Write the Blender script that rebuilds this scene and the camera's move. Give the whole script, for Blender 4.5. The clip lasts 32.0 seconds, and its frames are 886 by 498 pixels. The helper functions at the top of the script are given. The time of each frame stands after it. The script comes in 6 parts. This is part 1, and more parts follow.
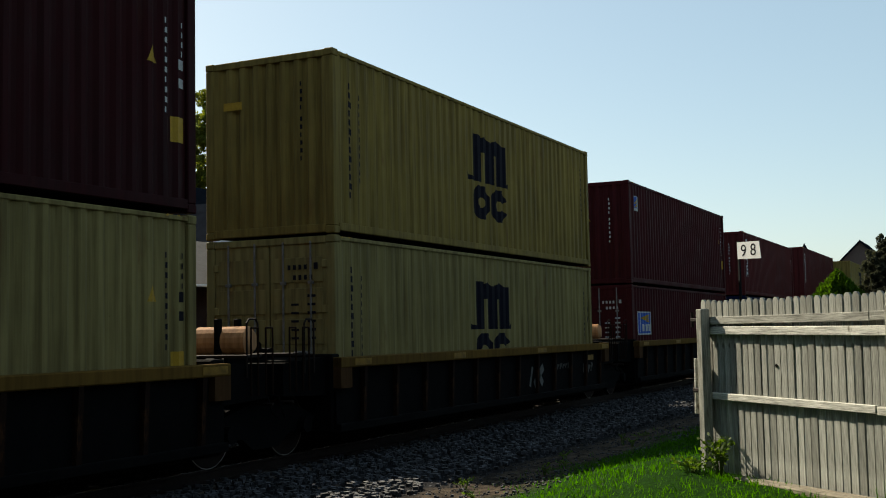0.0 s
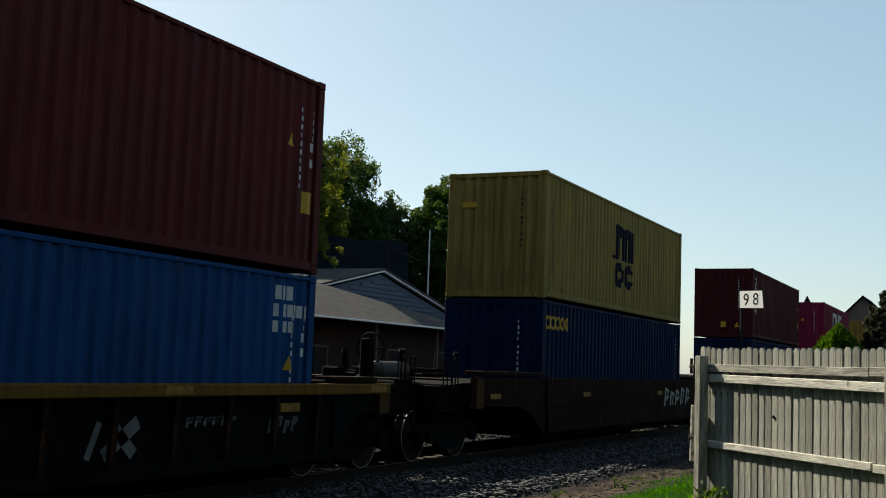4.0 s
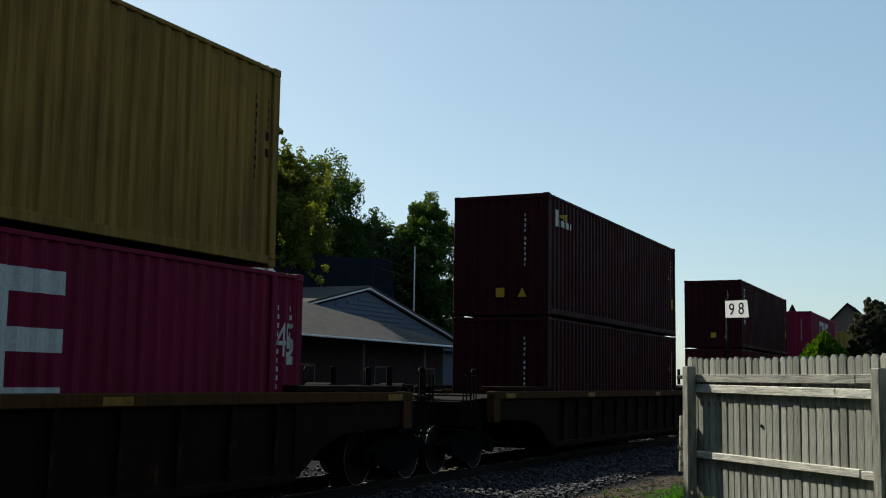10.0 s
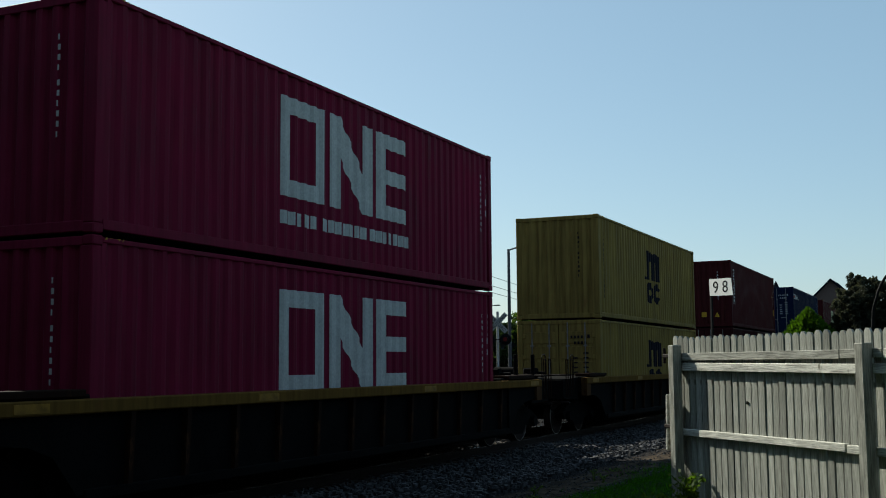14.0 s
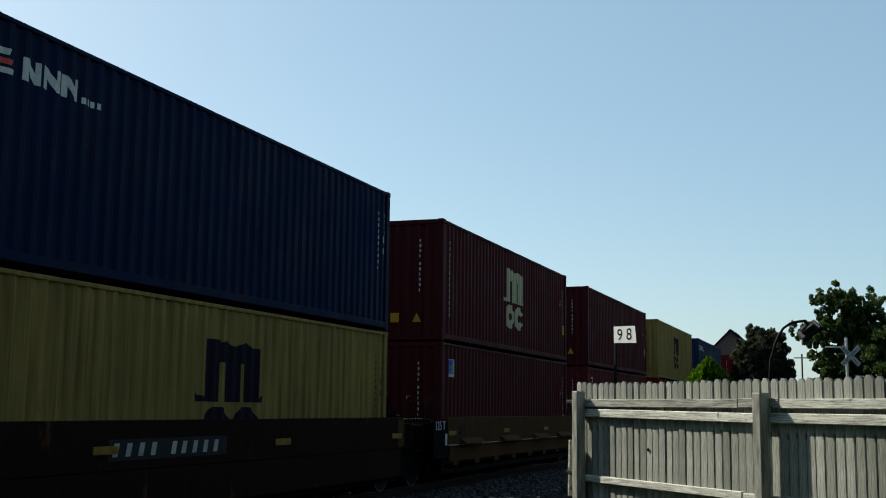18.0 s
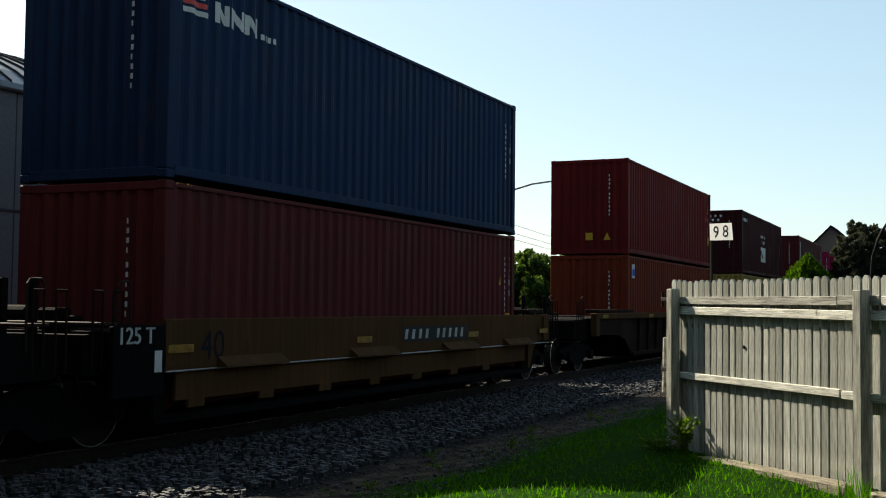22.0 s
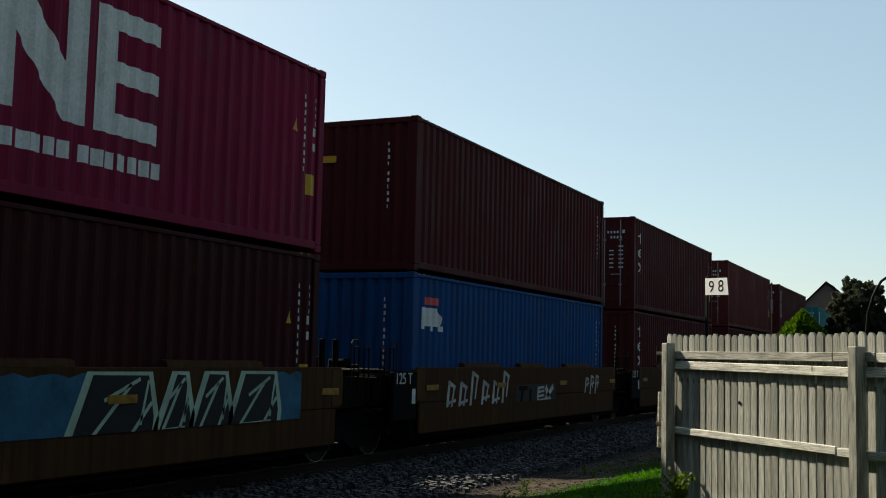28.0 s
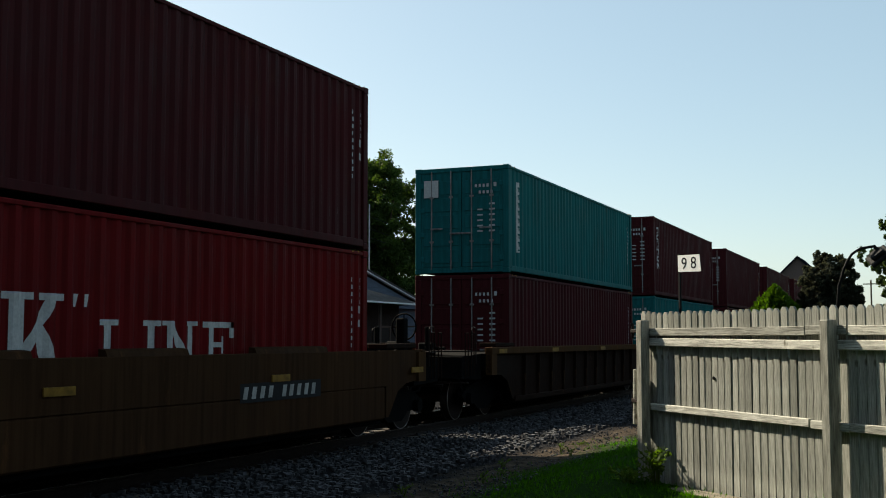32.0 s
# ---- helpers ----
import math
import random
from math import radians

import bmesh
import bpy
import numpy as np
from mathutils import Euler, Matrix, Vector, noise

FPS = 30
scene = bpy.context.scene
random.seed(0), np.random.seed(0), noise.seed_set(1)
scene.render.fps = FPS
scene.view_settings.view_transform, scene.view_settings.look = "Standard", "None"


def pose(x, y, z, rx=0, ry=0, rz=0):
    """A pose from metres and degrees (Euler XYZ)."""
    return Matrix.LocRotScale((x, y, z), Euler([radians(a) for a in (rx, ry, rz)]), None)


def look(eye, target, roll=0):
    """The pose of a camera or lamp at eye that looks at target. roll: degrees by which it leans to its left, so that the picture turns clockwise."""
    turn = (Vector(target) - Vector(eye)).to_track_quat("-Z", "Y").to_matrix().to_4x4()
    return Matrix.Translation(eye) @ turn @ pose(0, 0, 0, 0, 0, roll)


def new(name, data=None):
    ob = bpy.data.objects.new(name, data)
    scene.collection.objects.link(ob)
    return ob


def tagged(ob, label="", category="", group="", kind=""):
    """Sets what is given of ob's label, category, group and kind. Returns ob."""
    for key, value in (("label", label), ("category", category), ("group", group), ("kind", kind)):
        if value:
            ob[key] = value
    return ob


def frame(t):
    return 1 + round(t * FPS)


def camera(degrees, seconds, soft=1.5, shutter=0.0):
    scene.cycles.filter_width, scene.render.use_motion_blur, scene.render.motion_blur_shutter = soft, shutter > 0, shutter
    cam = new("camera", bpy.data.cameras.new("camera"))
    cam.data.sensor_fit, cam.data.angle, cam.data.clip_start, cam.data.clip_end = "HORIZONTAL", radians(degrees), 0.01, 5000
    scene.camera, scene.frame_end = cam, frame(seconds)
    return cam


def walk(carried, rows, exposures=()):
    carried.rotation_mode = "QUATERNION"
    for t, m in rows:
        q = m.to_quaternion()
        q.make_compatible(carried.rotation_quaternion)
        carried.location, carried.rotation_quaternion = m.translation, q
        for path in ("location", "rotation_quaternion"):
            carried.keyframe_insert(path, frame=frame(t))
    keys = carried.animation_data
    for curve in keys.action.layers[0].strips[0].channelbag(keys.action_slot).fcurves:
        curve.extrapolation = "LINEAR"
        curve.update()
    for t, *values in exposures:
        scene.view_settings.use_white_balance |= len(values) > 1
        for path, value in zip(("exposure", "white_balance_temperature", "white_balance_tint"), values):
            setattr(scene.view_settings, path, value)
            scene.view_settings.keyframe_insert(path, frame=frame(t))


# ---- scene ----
cam = camera(42.74, 32.0, soft=1.05)
EYE = (0.0, 0.0, 1.75)  # above the rail head
# seconds, yaw, pitch, roll of the held camera
GAZE = [
    (0.0, 26.06, 4.21, 1.13),
    (0.5, 27.40, 4.07, 0.82),
    (1.0, 26.53, 4.81, 0.39),
    (1.5, 27.23, 6.33, 0.55),
    (2.0, 27.52, 6.03, 0.31),
    (2.5, 27.99, 5.27, -1.02),
    (3.0, 26.94, 5.18, -0.83),
    (3.5, 27.02, 5.80, -0.67),
    (4.0, 25.96, 5.83, -2.09),
    (4.4, 25.85, 6.28, -2.33),
    (4.5, 25.83, 6.34, -2.36),
    (6.5, 23.44, 5.09, -1.49),
    (7.0, 24.02, 5.58, -1.28),
    (7.5, 24.11, 6.50, -0.81),
    (8.0, 24.03, 6.72, -0.50),
    (8.5, 24.79, 6.92, -0.30),
    (9.0, 24.47, 6.84, -1.03),
    (9.5, 24.96, 6.67, -0.98),
    (10.0, 25.34, 6.65, -0.84),
    (10.5, 23.19, 6.68, -0.47),
    (11.0, 22.18, 6.58, 0.21),
    (11.5, 19.96, 5.88, -1.30),
    (12.0, 21.76, 7.73, 0.01),
    (12.5, 21.18, 8.53, -0.74),
    (13.0, 21.97, 7.82, -0.18),
    (13.5, 23.59, 6.36, 0.10),
    (15.5, 25.83, 5.57, 1.03),
    (16.0, 24.58, 6.17, 0.90),
    (16.5, 22.64, 6.48, 1.12),
    (17.0, 19.58, 7.08, 3.84),
    (17.5, 19.04, 8.49, 2.03),
    (18.0, 19.91, 7.97, -0.70),
    (18.5, 21.32, 7.47, 1.41),
    (19.0, 23.21, 5.40, 0.80),
    (19.5, 21.73, 4.74, 0.34),
    (20.0, 22.24, 1.33, -1.68),
    (20.5, 23.61, 1.40, -0.95),
    (21.0, 24.10, 1.87, -1.18),
    (21.5, 24.65, 2.03, -0.42),
    (22.0, 24.63, 2.80, -0.61),
    (22.5, 24.24, 5.60, -0.68),
    (23.0, 24.06, 4.89, -1.10),
    (23.5, 24.14, 5.41, -0.81),
    (24.0, 24.71, 5.49, -0.78),
    (24.5, 24.19, 4.69, -0.86),
    (25.0, 24.68, 4.66, -0.92),
    (25.5, 23.88, 4.68, -1.23),
    (27.5, 24.32, 5.40, -1.31),
    (28.0, 24.36, 5.40, -1.30),
    (28.5, 23.80, 4.85, -1.04),
    (29.0, 22.92, 4.76, -1.00),
    (29.5, 21.59, 4.51, -1.18),
    (30.0, 23.18, 3.18, 0.86),
    (30.5, 22.74, 3.39, -1.76),
    (31.0, 22.78, 3.44, -1.07),
    (31.5, 22.92, 3.89, -1.33),
    (32.0, 23.13, 4.52, 0.01),
]
# how the held camera brightens and tints its picture: seconds, stops, white point, tint
LIGHTNESS = [
    (0.0, 0.96, 7350, 6), (2.0, 0.90, 7200, 6), (4.0, 0.90, 7200, 6), (8.0, 0.76, 6850, 5), (10.0, 0.73, 6700, 4), (11.0, 0.55, 6550, 2), (12.0, 0.69, 6500, 2), (13.5, 0.63, 6400, 1), (16.0, 0.72, 6500, 2),
    (17.5, 0.74, 6500, 2), (19.0, 0.83, 6800, 4), (20.0, 0.91, 7000, 6), (20.6, 1.36, 7300, 6), (21.8, 1.31, 7300, 6), (22.6, 0.81, 6900, 5), (23.3, 0.77, 6800, 4), (24.0, 0.96, 7000, 5), (25.0, 1.00, 7300, 6),
    (28.0, 0.96, 7350, 6), (30.0, 0.99, 7350, 6), (32.0, 1.01, 7350, 6)]
walk(cam, [(t, pose(*EYE, 90 + p, r, y)) for t, y, p, r in GAZE],
     exposures=LIGHTNESS)

# ------------------------------------------------------------------ sky and sun
SUN_TO = Vector((-1.0, 0.45, 0.805)).normalized()
world = bpy.data.worlds.new("sky")
scene.world = world
world.use_nodes = True
wn = world.node_tree.nodes
sky = wn.new("ShaderNodeTexSky")
sky.sky_type = "NISHITA"
sky.sun_disc = False
sky.sun_elevation = math.asin(SUN_TO.z)
sky.sun_rotation = math.atan2(SUN_TO.x, SUN_TO.y)
sky.air_density, sky.dust_density, sky.ozone_density = 0.9, 0.95, 0.6
haze = wn.new("ShaderNodeMix")
haze.data_type = "RGBA"
haze.inputs[0].default_value = 0.45
haze.inputs[7].default_value = (2.35, 3.70, 4.85, 1.0)  # thin even summer haze over the clear sky
world.node_tree.links.new(sky.outputs[0], haze.inputs[6])
world.node_tree.links.new(haze.outputs[2], wn["Background"].inputs[0])
wn["Background"].inputs[1].default_value = 0.085
sun_data = bpy.data.lights.new("sun", "SUN")
sun_data.energy, sun_data.angle, sun_data.color = 5.0, radians(0.53), (1.0, 0.93, 0.82)
sun = new("sun", sun_data)
sun.matrix_world = look(Vector((-40, 30, 40)), Vector((-40, 30, 40)) - SUN_TO)


# ------------------------------------------------------------------ materials
def tree_of(name):
    m = bpy.data.materials.new(name)
    m.use_nodes = True
    nt = m.node_tree
    return m, nt, nt.nodes["Principled BSDF"]


def node(nt, kind, **sets):
    n = nt.nodes.new("ShaderNode" + kind)
    for k, v in sets.items():
        n.inputs[k].default_value = v
    return n


def ramp(nt, fac, a, b, lo=0.35, hi=0.65):
    r = nt.nodes.new("ShaderNodeValToRGB")
    r.color_ramp.elements[0].position, r.color_ramp.elements[1].position = lo, hi
    r.color_ramp.elements[0].color, r.color_ramp.elements[1].color = (*a, 1), (*b, 1)
    nt.links.new(fac, r.inputs[0])
    return r.outputs[0]


def mixed(nt, kind, fac, a, b):
    n = nt.nodes.new("ShaderNodeMix")
    n.data_type, n.blend_type = "RGBA", kind
    for sock, val in ((n.inputs[0], fac), (n.inputs[6], a), (n.inputs[7], b)):
        if hasattr(val, "links"):
            nt.links.new(val, sock)
        else:
            sock.default_value = val if isinstance(val, float) else (*val, 1)
    return n.outputs[2]


def coords(nt, stretch=(1, 1, 1)):
    c = nt.nodes.new("ShaderNodeTexCoord")
    m = nt.nodes.new("ShaderNodeMapping")
    m.inputs["Scale"].default_value = stretch
    nt.links.new(c.outputs["Object"], m.inputs[0])
    return m.outputs[0]


def noise_of(nt, vec, scale, detail=4.0, rough=0.6):
    n = node(nt, "TexNoise", Scale=scale, Detail=detail, Roughness=rough)
    nt.links.new(vec, n.inputs["Vector"])
    return n.outputs[0]


def bump(nt, bsdf, height, strength, dist=0.02):
    b = node(nt, "Bump", Strength=strength, Distance=dist)
    nt.links.new(height, b.inputs["Height"])
    nt.links.new(b.outputs[0], bsdf.inputs["Normal"])


def scaled(c, k):
    return tuple(min(1.0, x * k) for x in c)


def surface(name, base, rough=0.8, metal=0.0, vary=0.25, scale=6.0, stretch=(1, 1, 1), grain=60.0, relief=0.25, spec=0.15,
            tint=None):
    """A general surface: base colour, blotches at one scale, grain at another, fine relief."""
    m, nt, p = tree_of(name)
    v = coords(nt, stretch)
    big = noise_of(nt, v, scale)
    small = noise_of(nt, v, grain, 3.0)
    col = ramp(nt, big, scaled(base, 1 - vary), tint or scaled(base, 1 + vary), 0.3, 0.7)
    col = mixed(nt, "MULTIPLY", 0.5, col, ramp(nt, small, (0.6, 0.6, 0.6), (1.1, 1.1, 1.1), 0.3, 0.7))
    nt.links.new(col, p.inputs["Base Color"])
    p.inputs["Roughness"].default_value, p.inputs["Metallic"].default_value = rough, metal
    p.inputs["Specular IOR Level"].default_value = spec
    if relief:
        bump(nt, p, small, relief)
    return m


def paint(name, base, grime=0.5, rust=0.35, rough=0.6, gloss=0.05):
    """Weathered sheet-steel paint: vertical grime streaks, chalky patches, rust specks."""
    m, nt, p = tree_of(name)
    v = coords(nt)
    streak = noise_of(nt, coords(nt, (5.0, 5.0, 0.22)), 2.2, 5.0)
    patch = noise_of(nt, v, 0.8, 4.0)
    speck = noise_of(nt, v, 14.0, 6.0, 0.75)
    col = ramp(nt, patch, scaled(base, 0.82), scaled(base, 1.18), 0.3, 0.7)
    col = mixed(nt, "MULTIPLY", grime, col, ramp(nt, streak, (0.45, 0.42, 0.4), (1.1, 1.1, 1.1), 0.36, 0.6))
    col = mixed(nt, "MIX", mixed(nt, "MULTIPLY", 1.0, ramp(nt, speck, (0, 0, 0), (rust,) * 3, 0.64, 0.72), (1.0, 1.0, 1.0)), col, (0.09, 0.035, 0.018))
    stain = noise_of(nt, coords(nt, (1.6, 1.6, 0.5)), 1.3, 6.0, 0.7)
    col = mixed(nt, "MIX", mixed(nt, "MULTIPLY", 1.0, ramp(nt, stain, (0, 0, 0), (rust * 1.2,) * 3, 0.60, 0.72), (1.0, 1.0, 1.0)), col, (0.12, 0.05, 0.02))
    nt.links.new(col, p.inputs["Base Color"])
    r = ramp(nt, patch, (rough - 0.1,) * 3, (rough + 0.15,) * 3)
    nt.links.new(r, p.inputs["Roughness"])
    p.inputs["Specular IOR Level"].default_value = gloss
    bump(nt, p, noise_of(nt, v, 3.0, 5.0), 0.12, 0.03)
    return m


def timber(name, base, along):
    """Sun-bleached softwood: grain lines and checks along one axis, grey stains, knots."""
    m, nt, p = tree_of(name)
    fine, wide = [95.0] * 3, [11.0] * 3
    fine[along], wide[along] = 3.2, 1.8
    lines = noise_of(nt, coords(nt, fine), 2.0, 4.0, 0.7)
    stain = noise_of(nt, coords(nt, wide), 2.0, 4.0)
    knot = noise_of(nt, coords(nt, (1.0, 1.0, 0.5)), 11.0, 2.0)
    info = nt.nodes.new("ShaderNodeObjectInfo")
    col = ramp(nt, stain, scaled(base, 0.68), scaled(base, 1.22), 0.32, 0.66)
    col = mixed(nt, "MULTIPLY", 0.75, col, ramp(nt, lines, (0.13, 0.128, 0.12), (1.22, 1.22, 1.22), 0.33, 0.56))
    col = mixed(nt, "MULTIPLY", 1.0, col, ramp(nt, info.outputs["Random"], (0.60, 0.597, 0.58), (1.2, 1.19, 1.17), 0.0, 1.0))
    col = mixed(nt, "MULTIPLY", 0.8, col, ramp(nt, knot, (1.0, 1.0, 1.0), (0.28, 0.25, 0.21), 0.68, 0.74))
    nt.links.new(col, p.inputs["Base Color"])
    p.inputs["Roughness"].default_value, p.inputs["Specular IOR Level"].default_value = 0.92, 0.08
    bump(nt, p, lines, 0.4, 0.010)
    return m


def foliage(name, base, thin):
    m, nt, p = tree_of(name)
    g = nt.nodes.new("ShaderNodeNewGeometry")
    col = ramp(nt, g.outputs["Random Per Island"], scaled(base, 0.6), scaled(base, 1.35), 0.0, 1.0)
    big = noise_of(nt, coords(nt), 0.35, 2.0)
    col = mixed(nt, "MULTIPLY", 0.7, col, ramp(nt, big, (0.6, 0.65, 0.6), (1.2, 1.15, 0.9), 0.35, 0.65))
    nt.links.new(col, p.inputs["Base Color"])
    p.inputs["Roughness"].default_value = 0.6
    p.inputs["Specular IOR Level"].default_value = 0.08
    tr = nt.nodes.new("ShaderNodeBsdfTranslucent")
    nt.links.new(mixed(nt, "MULTIPLY", 1.0, col, thin), tr.inputs[0])
    add = nt.nodes.new("ShaderNodeMixShader")
    add.inputs[0].default_value = 0.45
    nt.links.new(p.outputs[0], add.inputs[1])
    nt.links.new(tr.outputs[0], add.inputs[2])
    nt.links.new(add.outputs[0], nt.nodes["Material Output"].inputs[0])
    return m


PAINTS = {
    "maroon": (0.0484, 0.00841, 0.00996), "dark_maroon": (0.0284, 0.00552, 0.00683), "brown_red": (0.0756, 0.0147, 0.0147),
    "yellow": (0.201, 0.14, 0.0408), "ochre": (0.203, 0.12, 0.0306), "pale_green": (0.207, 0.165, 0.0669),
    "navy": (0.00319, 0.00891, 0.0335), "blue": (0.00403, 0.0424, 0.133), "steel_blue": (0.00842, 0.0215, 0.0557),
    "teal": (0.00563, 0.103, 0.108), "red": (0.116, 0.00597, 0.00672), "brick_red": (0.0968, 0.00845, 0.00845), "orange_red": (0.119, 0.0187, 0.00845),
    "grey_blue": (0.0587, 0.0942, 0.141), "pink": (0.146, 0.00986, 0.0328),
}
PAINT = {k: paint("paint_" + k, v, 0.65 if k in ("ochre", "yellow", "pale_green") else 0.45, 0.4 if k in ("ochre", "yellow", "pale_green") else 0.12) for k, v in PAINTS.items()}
SMALL_WHITE = surface("small_lettering", (0.42, 0.42, 0.42), 0.6, vary=0.15, scale=9, grain=40, relief=0)
WHITE = surface("white_lettering", (0.46, 0.46, 0.45), 0.6, vary=0.1, scale=3, grain=25, relief=0)
CREAM = surface("cream_lettering", (0.35, 0.32, 0.19), 0.6, vary=0.1, scale=3, grain=25, relief=0)
BLACKISH = surface("dark_lettering", (0.010, 0.0095, 0.016), 0.7, spec=0.04, vary=0.2, relief=0)
GOLD = surface("yellow_decal", (0.40, 0.23, 0.02), 0.5, vary=0.12, scale=9, relief=0)
BLUE_DECAL = surface("blue_decal", (0.03, 0.10, 0.42), 0.5, vary=0.12, relief=0)
RED_DECAL = surface("red_decal", (0.5, 0.06, 0.05), 0.5, vary=0.12, relief=0)
GALV = surface("galvanised_rod", (0.20, 0.19, 0.185), 0.5, 0.5, vary=0.25, scale=8)
REFLECT = surface("dirty_reflector", (0.19, 0.10, 0.014), 0.5, vary=0.4, scale=6, relief=0)
CAR_YELLOW = paint("car_yellow", (0.115, 0.064, 0.016), 0.45, 0.6, 0.8, 0.03)
CAR_TAN = paint("car_tan", (0.060, 0.029, 0.012), 0.4, 0.6, 0.8, 0.03)
CAR_DUN = paint("car_dun", (0.044, 0.0215, 0.0105), 0.5, 0.6, 0.8, 0.03)
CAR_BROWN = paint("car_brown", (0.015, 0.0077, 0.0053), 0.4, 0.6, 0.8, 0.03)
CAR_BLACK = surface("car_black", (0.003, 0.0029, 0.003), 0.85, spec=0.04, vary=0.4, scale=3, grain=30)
STEEL = surface("worn_steel", (0.30, 0.28, 0.26), 0.4, 0.85, vary=0.25, scale=10)
RAIL_TOP = surface("polished_rail", (0.45, 0.43, 0.41), 0.25, 0.95, vary=0.1)
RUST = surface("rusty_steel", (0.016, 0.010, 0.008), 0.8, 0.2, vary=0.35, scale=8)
TANK_TAN = paint("tank_tan", (0.42, 0.22, 0.11), 0.6, 0.4, 0.55)
TANK_WHITE = paint("tank_white", (0.05, 0.045, 0.042), 0.6, 0.4, 0.55)
FENCE_WOOD = timber("weathered_board", (0.325, 0.332, 0.306), 2)
RAIL_WOOD = timber("weathered_rail", (0.44, 0.44, 0.405), 0)
POST_WOOD = timber("weathered_post", (0.31, 0.31, 0.28), 2)
TIE_WOOD = surface("creosoted_tie", (0.07, 0.055, 0.045), 0.9, vary=0.3, scale=4, stretch=(0.6, 5, 5))
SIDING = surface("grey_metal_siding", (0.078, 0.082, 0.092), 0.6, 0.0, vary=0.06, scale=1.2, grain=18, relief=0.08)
SEAM = surface("siding_seam", (0.022, 0.022, 0.028), 0.6, 0.1, vary=0.1)
TIN_ROOF = surface("standing_seam_roof", (0.13, 0.155, 0.19), 0.45, 0.35, vary=0.12, scale=1.5, relief=0.06)
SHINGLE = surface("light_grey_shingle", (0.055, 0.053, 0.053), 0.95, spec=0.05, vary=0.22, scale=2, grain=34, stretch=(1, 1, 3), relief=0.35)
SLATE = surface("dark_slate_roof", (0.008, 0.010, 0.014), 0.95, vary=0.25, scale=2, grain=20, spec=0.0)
CLAP_WHITE = surface("white_clapboard", (0.72, 0.73, 0.73), 0.7, vary=0.05, scale=2, grain=14, stretch=(0.3, 0.3, 6), relief=0.15)
CLAP_BLUE = surface("blue_grey_siding", (0.065, 0.088, 0.125), 0.7, vary=0.1, scale=2, grain=14, stretch=(0.3, 0.3, 6), relief=0.15)
TRIM_WHITE = surface("white_trim", (0.78, 0.78, 0.77), 0.6, vary=0.05)
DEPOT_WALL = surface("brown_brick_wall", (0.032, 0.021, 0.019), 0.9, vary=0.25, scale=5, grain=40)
HOUSE_DARK = surface("far_house_wall", (0.12, 0.085, 0.075), 0.9, vary=0.2)
GLASS_DARK = surface("dark_window_glass", (0.008, 0.009, 0.011), 0.45, vary=0.1, relief=0, spec=0.1)
POLE_GREY = surface("grey_pole", (0.45, 0.45, 0.44), 0.5, 0.4, vary=0.1)
POLE_BLACK = surface("black_pole", (0.010, 0.010, 0.011), 0.6, spec=0.06, vary=0.1)
SIGN_WHITE = surface("sign_white", (0.80, 0.80, 0.79), 0.5, vary=0.05, relief=0)
BARK = surface("bark", (0.09, 0.065, 0.045), 0.95, vary=0.35, scale=5, stretch=(2, 2, 0.5), relief=0.6)
LEAF_LIT = foliage("leaves_light_green", (0.112, 0.140, 0.034), (1.7, 1.55, 0.5))
LEAF_MID = foliage("leaves_green", (0.045, 0.080, 0.024), (1.4, 1.4, 0.5))
LEAF_DARK = foliage("leaves_dark", (0.050, 0.075, 0.032), (0.9, 1.0, 0.5))
LEAF_SHRUB = foliage("conifer_green", (0.040, 0.088, 0.012), (1.5, 1.5, 0.4))
GRASS_BLADE = foliage("grass_blades", (0.026, 0.086, 0.0015), (2.3, 2.4, 0.4))
WEED = foliage("weed_leaves", (0.085, 0.14, 0.025), (1.3, 1.4, 0.4))


def stone_material():
    m, nt, p = tree_of("ballast_stone")
    g = nt.nodes.new("ShaderNodeNewGeometry")
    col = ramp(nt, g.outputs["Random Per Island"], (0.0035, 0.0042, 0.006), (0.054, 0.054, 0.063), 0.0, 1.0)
    col = mixed(nt, "MULTIPLY", 0.5, col, ramp(nt, noise_of(nt, coords(nt), 30.0), (0.5, 0.5, 0.5), (1.2, 1.2, 1.2)))
    nt.links.new(col, p.inputs["Base Color"])
    p.inputs["Roughness"].default_value = 0.85
    return m


STONE = stone_material()


